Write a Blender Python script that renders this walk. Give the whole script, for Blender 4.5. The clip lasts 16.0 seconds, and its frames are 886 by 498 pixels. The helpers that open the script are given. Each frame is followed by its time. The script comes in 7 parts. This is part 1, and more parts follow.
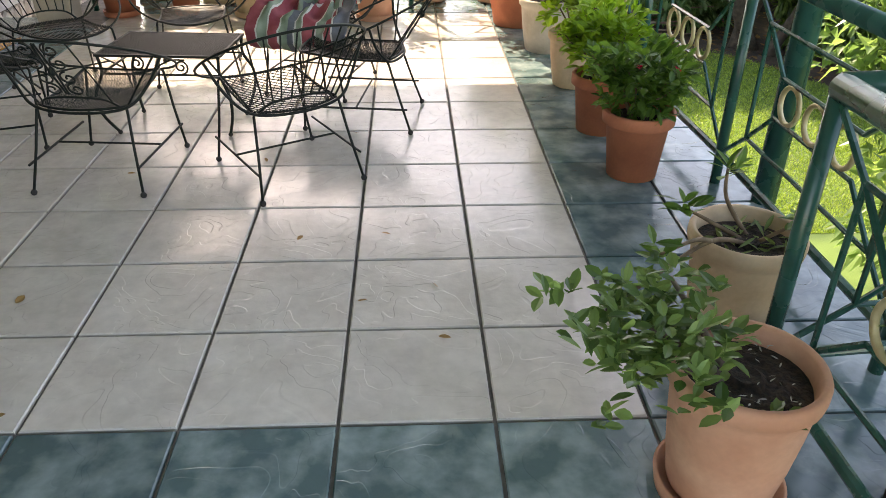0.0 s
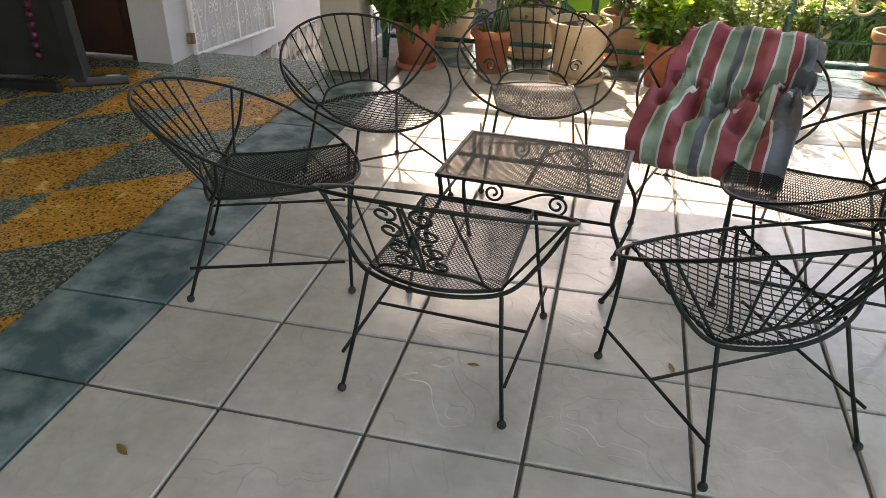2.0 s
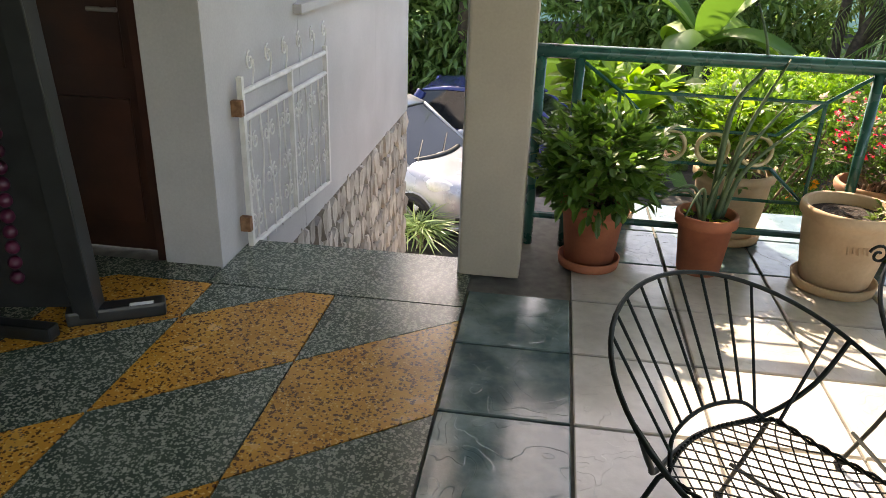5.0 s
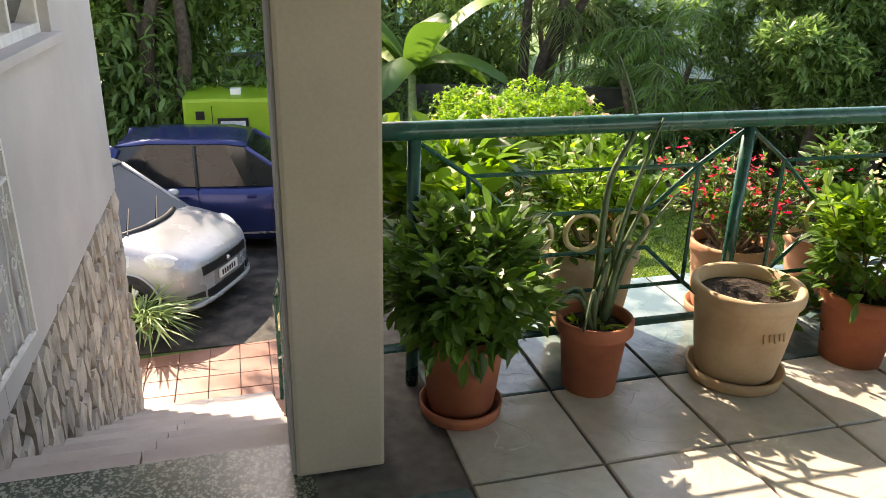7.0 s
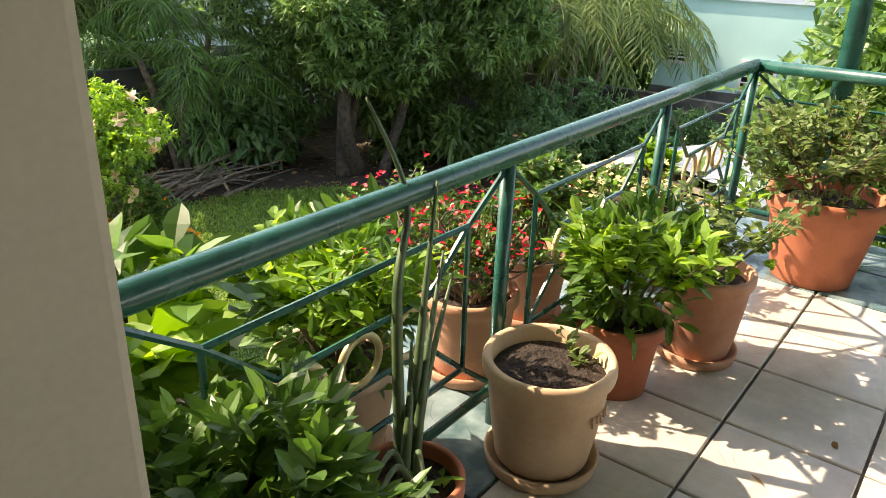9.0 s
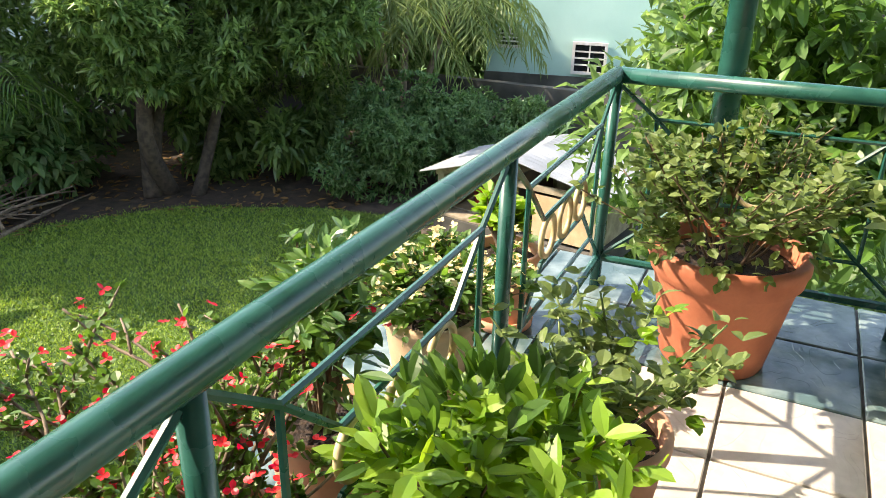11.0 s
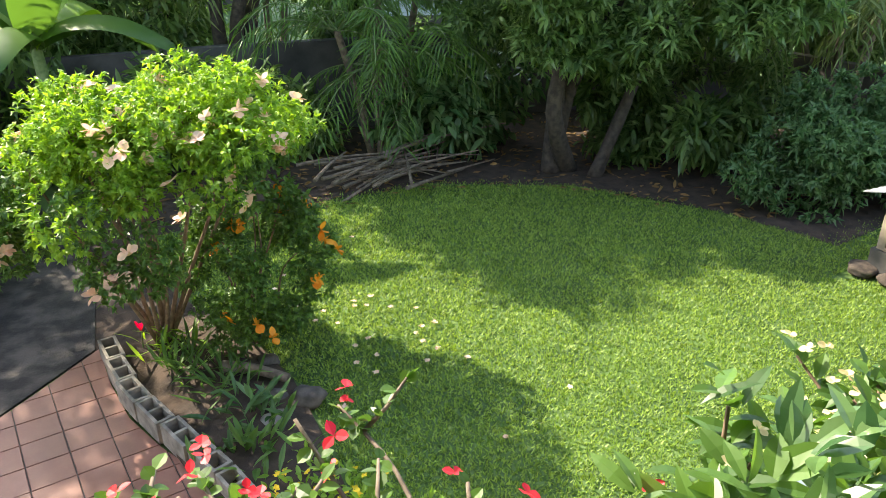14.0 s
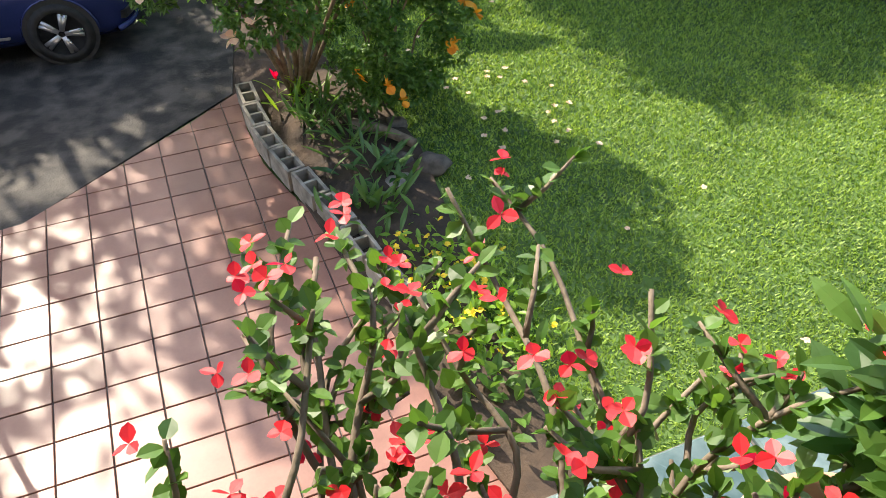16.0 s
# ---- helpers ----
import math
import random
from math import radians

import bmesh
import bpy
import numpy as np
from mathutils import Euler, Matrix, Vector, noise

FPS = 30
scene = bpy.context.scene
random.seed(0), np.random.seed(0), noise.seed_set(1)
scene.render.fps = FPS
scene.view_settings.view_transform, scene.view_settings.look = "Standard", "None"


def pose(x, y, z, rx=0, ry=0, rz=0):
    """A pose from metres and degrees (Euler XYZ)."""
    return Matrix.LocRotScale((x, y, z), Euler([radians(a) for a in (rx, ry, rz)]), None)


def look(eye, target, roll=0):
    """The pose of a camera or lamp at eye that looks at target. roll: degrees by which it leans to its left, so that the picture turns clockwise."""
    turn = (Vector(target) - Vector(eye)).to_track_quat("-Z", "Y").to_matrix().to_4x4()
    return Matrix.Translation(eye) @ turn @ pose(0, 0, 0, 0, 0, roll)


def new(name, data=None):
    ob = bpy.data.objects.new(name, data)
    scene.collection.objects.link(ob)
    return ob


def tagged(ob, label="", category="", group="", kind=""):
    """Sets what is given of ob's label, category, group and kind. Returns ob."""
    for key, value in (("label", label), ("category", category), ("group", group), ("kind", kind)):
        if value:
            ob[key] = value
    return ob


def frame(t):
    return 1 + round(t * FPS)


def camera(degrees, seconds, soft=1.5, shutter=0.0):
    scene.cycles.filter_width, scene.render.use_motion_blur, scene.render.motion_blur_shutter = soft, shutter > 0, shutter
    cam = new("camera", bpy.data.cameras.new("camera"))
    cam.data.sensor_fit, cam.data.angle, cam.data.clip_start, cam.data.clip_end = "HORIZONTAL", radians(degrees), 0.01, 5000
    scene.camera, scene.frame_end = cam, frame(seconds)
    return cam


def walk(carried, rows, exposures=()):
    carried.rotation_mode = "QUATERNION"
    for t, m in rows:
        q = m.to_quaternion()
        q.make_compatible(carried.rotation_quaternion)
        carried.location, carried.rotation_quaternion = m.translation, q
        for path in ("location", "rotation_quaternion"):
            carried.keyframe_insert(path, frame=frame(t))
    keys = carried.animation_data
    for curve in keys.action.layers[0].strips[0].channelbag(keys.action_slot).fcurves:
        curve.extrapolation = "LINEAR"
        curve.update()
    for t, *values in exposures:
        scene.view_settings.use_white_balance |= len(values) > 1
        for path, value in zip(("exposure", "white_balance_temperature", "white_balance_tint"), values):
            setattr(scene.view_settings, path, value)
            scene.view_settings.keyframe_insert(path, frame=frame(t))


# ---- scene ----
cam = camera(61.2, 16.0, soft=0.6)
PATH = [
    (0, (0.2, -1.434, 1.366), (0.28, 0.286, 0.349), 0.4),
    (0.3, (0.081, -1.257, 1.359), (0.071, 0.48, 0.368), 0.4),
    (0.5, (-0.002, -1.11, 1.351), (-0.062, 0.619, 0.348), 0.3),
    (1, (-0.218, -0.745, 1.39), (-0.415, 0.971, 0.381), 0.3),
    (1.5, (-0.479, -0.44, 1.376), (-0.803, 1.264, 0.379), 0.4),
    (2, (-0.699, -0.124, 1.36), (-1.096, 1.565, 0.366), 0.6),
    (2.5, (-0.903, 0.222, 1.353), (-1.367, 1.897, 0.365), -0.3),
    (3, (-1.19, 0.481, 1.314), (-1.648, 2.167, 0.342), 0.1),
    (3.5, (-1.413, 0.706, 1.336), (-1.833, 2.401, 0.36), 1.4),
    (4, (-1.685, 1.017, 1.348), (-2.079, 2.741, 0.416), 1.6),
    (4.2, (-1.801, 1.098, 1.347), (-2.176, 2.845, 0.448), 1.8),
    (6.3, (-2.486, 2.041, 1.325), (-2.312, 3.895, 0.594), 1.5),
    (6.5, (-2.509, 2.17, 1.326), (-2.242, 4.016, 0.603), 1.6),
    (7, (-2.569, 2.454, 1.344), (-2.065, 4.25, 0.621), 1.4),
    (7.5, (-2.676, 2.724, 1.378), (-1.934, 4.429, 0.641), 1.4),
    (7.9, (-2.652, 2.981, 1.394), (-1.733, 4.579, 0.619), 1.3),
    (8, (-2.637, 3.046, 1.406), (-1.675, 4.617, 0.627), 1.2),
    (8.5, (-2.591, 3.325, 1.408), (-1.362, 4.695, 0.623), 1.4),
    (9, (-2.556, 3.581, 1.412), (-1.082, 4.685, 0.632), 1.9),
    (9.5, (-2.409, 3.729, 1.376), (-0.779, 4.589, 0.599), 2.1),
    (9.7, (-2.266, 3.781, 1.366), (-0.604, 4.564, 0.577), 2.2),
    (11.8, (-1.119, 4.158, 1.361), (0.524, 4.951, 0.539), 0.2),
    (12, (-1.061, 4.2, 1.349), (0.536, 5.083, 0.529), -0.2),
    (12.5, (-0.973, 4.349, 1.329), (0.495, 5.433, 0.512), -1.1),
    (13, (-0.869, 4.503, 1.266), (0.452, 5.768, 0.457), -1.0),
    (13.2, (-0.795, 4.558, 1.261), (0.457, 5.889, 0.448), -0.4),
    (13.5, (-0.806, 4.583, 1.219), (0.353, 5.996, 0.406), -0.4),
    (14, (-0.771, 4.619, 1.182), (0.231, 6.123, 0.323), -0.3),
    (14.5, (-0.756, 4.658, 1.147), (0.108, 6.18, 0.179), 0.3),
    (15, (-0.752, 4.694, 1.127), (-0.004, 6.175, 0.01), 0.7),
    (15.5, (-0.769, 4.727, 1.111), (-0.124, 6.144, -0.144), 0.5),
    (16, (-0.758, 4.761, 1.084), (-0.189, 6.125, -0.264), 0.2),
]
walk(cam, [(t, look(eye, target, roll)) for t, eye, target, roll in PATH],
     [(0.0, 2.48, 9000, 22), (1.5, 2.42, 9200, 22), (2.5, 2.66, 8900, 22), (3.5, 2.66, 8700, 21), (4.2, 2.50, 8400, 20), (6.3, 2.12, 8800, 18), (9.0, 2.1, 8500, 18), (11.8, 2.10, 7900, 14), (13.5, 2.22, 7500, 12), (14.5, 2.24, 7900, 14), (16.0, 1.94, 7500, 12)])

# ---- light ----
world = bpy.data.worlds.new("sky")
scene.world = world
world.use_nodes = True
wn = world.node_tree.nodes
sky = wn.new("ShaderNodeTexSky")
sky.sky_type, sky.sun_disc = "NISHITA", False
SUN_ELEV, SUN_AZ = 41.0, 20.0          # degrees up, and degrees from +y towards -x
sky.sun_elevation, sky.sun_rotation = radians(SUN_ELEV), radians(-SUN_AZ)
wn["Background"].inputs["Strength"].default_value = 0.15
world.node_tree.links.new(sky.outputs[0], wn["Background"].inputs["Color"])
lamp = bpy.data.lights.new("sun", "SUN")
lamp.energy, lamp.angle, lamp.color = 2.7, radians(0.55), (1.0, 0.95, 0.86)
sun = new("sun", lamp)
sun_from = Vector((-math.sin(radians(SUN_AZ)) * math.cos(radians(SUN_ELEV)), math.cos(radians(SUN_AZ)) * math.cos(radians(SUN_ELEV)), math.sin(radians(SUN_ELEV))))
sun.matrix_world = look(sun_from * 40, (0, 0, 0))

# ---- materials ----
def surf(name, c1, c2, scale=6.0, rough=0.6, bump=0.15, metal=0.0, fine=60.0, dist=0.004, tint=0.0, spec=0.5, detail=6.0, speck=None, rvar=0.12, island=False, ramp=(0.35, 0.65), cleft=0.0):
    """A procedural surface: two colours in large patches, fine grain, relief, and an optional shift from piece to piece."""
    m = bpy.data.materials.new(name)
    m.use_nodes = True
    nt = m.node_tree
    n, l = nt.nodes, nt.links
    p = n["Principled BSDF"]
    geo = n.new("ShaderNodeNewGeometry")
    big = n.new("ShaderNodeTexNoise")
    big.inputs["Scale"].default_value, big.inputs["Detail"].default_value = scale, detail
    l.new(geo.outputs["Position"], big.inputs["Vector"])
    small = n.new("ShaderNodeTexNoise")
    small.inputs["Scale"].default_value, small.inputs["Detail"].default_value = fine, 4.0
    l.new(geo.outputs["Position"], small.inputs["Vector"])
    r = n.new("ShaderNodeValToRGB")
    r.color_ramp.elements[0].position, r.color_ramp.elements[1].position = ramp
    r.color_ramp.elements[0].color, r.color_ramp.elements[1].color = (*c1, 1), (*c2, 1)
    l.new(big.outputs["Fac"], r.inputs["Fac"])
    col = r.outputs["Color"]
    grain = n.new("ShaderNodeMix")
    grain.data_type, grain.blend_type = "RGBA", "MULTIPLY"
    grain.inputs["Factor"].default_value = 0.25
    gr = n.new("ShaderNodeValToRGB")
    gr.color_ramp.elements[0].color, gr.color_ramp.elements[1].color = (0.45, 0.45, 0.45, 1), (1.25, 1.25, 1.25, 1)
    l.new(small.outputs["Fac"], gr.inputs["Fac"])
    l.new(col, grain.inputs["A"]), l.new(gr.outputs["Color"], grain.inputs["B"])
    col = grain.outputs["Result"]
    for chip, size, reach, share in speck or ():
        # chips of uneven outline and size
        wob = n.new("ShaderNodeTexNoise")
        wob.inputs["Scale"].default_value, wob.inputs["Detail"].default_value = size * 1.7, 1.0
        l.new(geo.outputs["Position"], wob.inputs["Vector"])
        shift = n.new("ShaderNodeVectorMath")
        shift.operation, shift.inputs[1].default_value = "MULTIPLY_ADD", (0.9 / size,) * 3
        l.new(wob.outputs["Color"], shift.inputs[0]), l.new(geo.outputs["Position"], shift.inputs[2])
        v = n.new("ShaderNodeTexVoronoi")
        v.inputs["Scale"].default_value = size
        l.new(shift.outputs[0], v.inputs["Vector"])
        pick = n.new("ShaderNodeSeparateColor")
        l.new(v.outputs["Color"], pick.inputs["Color"])
        size_of = n.new("ShaderNodeMath")
        size_of.operation, size_of.inputs[1].default_value = "MULTIPLY", reach
        l.new(pick.outputs["Green"], size_of.inputs[0])
        lim = n.new("ShaderNodeMath")
        lim.operation = "LESS_THAN"
        l.new(v.outputs["Distance"], lim.inputs[0]), l.new(size_of.outputs[0], lim.inputs[1])
        some = n.new("ShaderNodeMath")
        some.operation, some.inputs[1].default_value = "LESS_THAN", share
        l.new(pick.outputs["Red"], some.inputs[0])
        both = n.new("ShaderNodeMath")
        both.operation = "MULTIPLY"
        l.new(lim.outputs[0], both.inputs[0]), l.new(some.outputs[0], both.inputs[1])
        sm = n.new("ShaderNodeMix")
        sm.data_type = "RGBA"
        sm.inputs["B"].default_value = (*chip, 1)
        l.new(both.outputs[0], sm.inputs["Factor"]), l.new(col, sm.inputs["A"])
        col = sm.outputs["Result"]
    if tint:
        hsv = n.new("ShaderNodeHueSaturation")
        rnd = geo.outputs["Random Per Island"] if island else n.new("ShaderNodeObjectInfo").outputs["Random"]
        mr = n.new("ShaderNodeMapRange")
        mr.inputs["To Min"].default_value, mr.inputs["To Max"].default_value = 1 - tint, 1 + tint
        l.new(rnd, mr.inputs["Value"]), l.new(mr.outputs[0], hsv.inputs["Value"]), l.new(col, hsv.inputs["Color"])
        col = hsv.outputs["Color"]
    l.new(col, p.inputs["Base Color"])
    rr = n.new("ShaderNodeMapRange")
    rr.inputs["To Min"].default_value, rr.inputs["To Max"].default_value = max(0.03, rough - rvar), min(1, rough + rvar)
    l.new(big.outputs["Fac"], rr.inputs["Value"]), l.new(rr.outputs[0], p.inputs["Roughness"])
    p.inputs["Metallic"].default_value, p.inputs["Specular IOR Level"].default_value = metal, spec
    if bump:
        add = n.new("ShaderNodeMath")
        add.operation, add.inputs[1].default_value = "MULTIPLY_ADD", 0.35
        l.new(small.outputs["Fac"], add.inputs[0]), l.new(big.outputs["Fac"], add.inputs[2])
        b = n.new("ShaderNodeBump")
        b.inputs["Strength"].default_value, b.inputs["Distance"].default_value = bump, dist
        height = add.outputs[0]
        if cleft:
            # split-stone relief: low curved steps, placed anew on each tile
            own = n.new("ShaderNodeObjectInfo")
            off = n.new("ShaderNodeVectorMath")
            off.operation, off.inputs[1].default_value = "MULTIPLY_ADD", (37.0, 19.0, 7.0)
            l.new(own.outputs["Random"], off.inputs[0]), l.new(geo.outputs["Position"], off.inputs[2])
            plate = n.new("ShaderNodeTexNoise")
            plate.inputs["Scale"].default_value, plate.inputs["Detail"].default_value, plate.inputs["Distortion"].default_value = 4.2, 2.2, 0.7
            l.new(off.outputs[0], plate.inputs["Vector"])
            steps = n.new("ShaderNodeValToRGB")
            e = steps.color_ramp.elements
            e[0].position, e[1].position = 0.40, 0.66
            for at, value in ((0.408, 0.35), (0.50, 0.42), (0.507, 0.75), (0.60, 0.80), (0.606, 1.0)):
                k = e.new(at)
                k.color = (value, value, value, 1)
            e[0].color, e[len(e) - 1].color = (0, 0, 0, 1), (1, 1, 1, 1)
            l.new(plate.outputs["Fac"], steps.inputs["Fac"])
            mixh = n.new("ShaderNodeMath")
            mixh.operation, mixh.inputs[1].default_value = "MULTIPLY_ADD", cleft
            l.new(steps.outputs["Color"], mixh.inputs[0]), l.new(height, mixh.inputs[2])
            height = mixh.outputs[0]
        l.new(height, b.inputs["Height"]), l.new(b.outputs[0], p.inputs["Normal"])
    return m


def leafy(name, c1, c2, rough=0.42, clear=0.3):
    """Leaf tissue: colour from leaf to leaf, some light shining through."""
    m = bpy.data.materials.new(name)
    m.use_nodes = True
    n, l = m.node_tree.nodes, m.node_tree.links
    p, out = n["Principled BSDF"], n["Material Output"]
    geo = n.new("ShaderNodeNewGeometry")
    r = n.new("ShaderNodeValToRGB")
    r.color_ramp.elements[0].color, r.color_ramp.elements[1].color = (*c1, 1), (*c2, 1)
    l.new(geo.outputs["Random Per Island"], r.inputs["Fac"])
    l.new(r.outputs["Color"], p.inputs["Base Color"])
    p.inputs["Roughness"].default_value = rough
    t = n.new("ShaderNodeBsdfTranslucent")
    bright = n.new("ShaderNodeHueSaturation")
    bright.inputs["Value"].default_value, bright.inputs["Saturation"].default_value, bright.inputs["Hue"].default_value = 1.7, 1.1, 0.485
    l.new(r.outputs["Color"], bright.inputs["Color"]), l.new(bright.outputs[0], t.inputs["Color"])
    mix = n.new("ShaderNodeMixShader")
    mix.inputs[0].default_value = clear
    l.new(p.outputs[0], mix.inputs[1]), l.new(t.outputs[0], mix.inputs[2]), l.new(mix.outputs[0], out.inputs["Surface"])
    return m


def glassy(name, tint=(0.9, 0.95, 0.95), rough=0.02):
    m = bpy.data.materials.new(name)
    m.use_nodes = True
    p = m.node_tree.nodes["Principled BSDF"]
    p.inputs["Base Color"].default_value, p.inputs["Roughness"].default_value = (*tint, 1), rough
    p.inputs["Transmission Weight"].default_value = 1.0
    return m


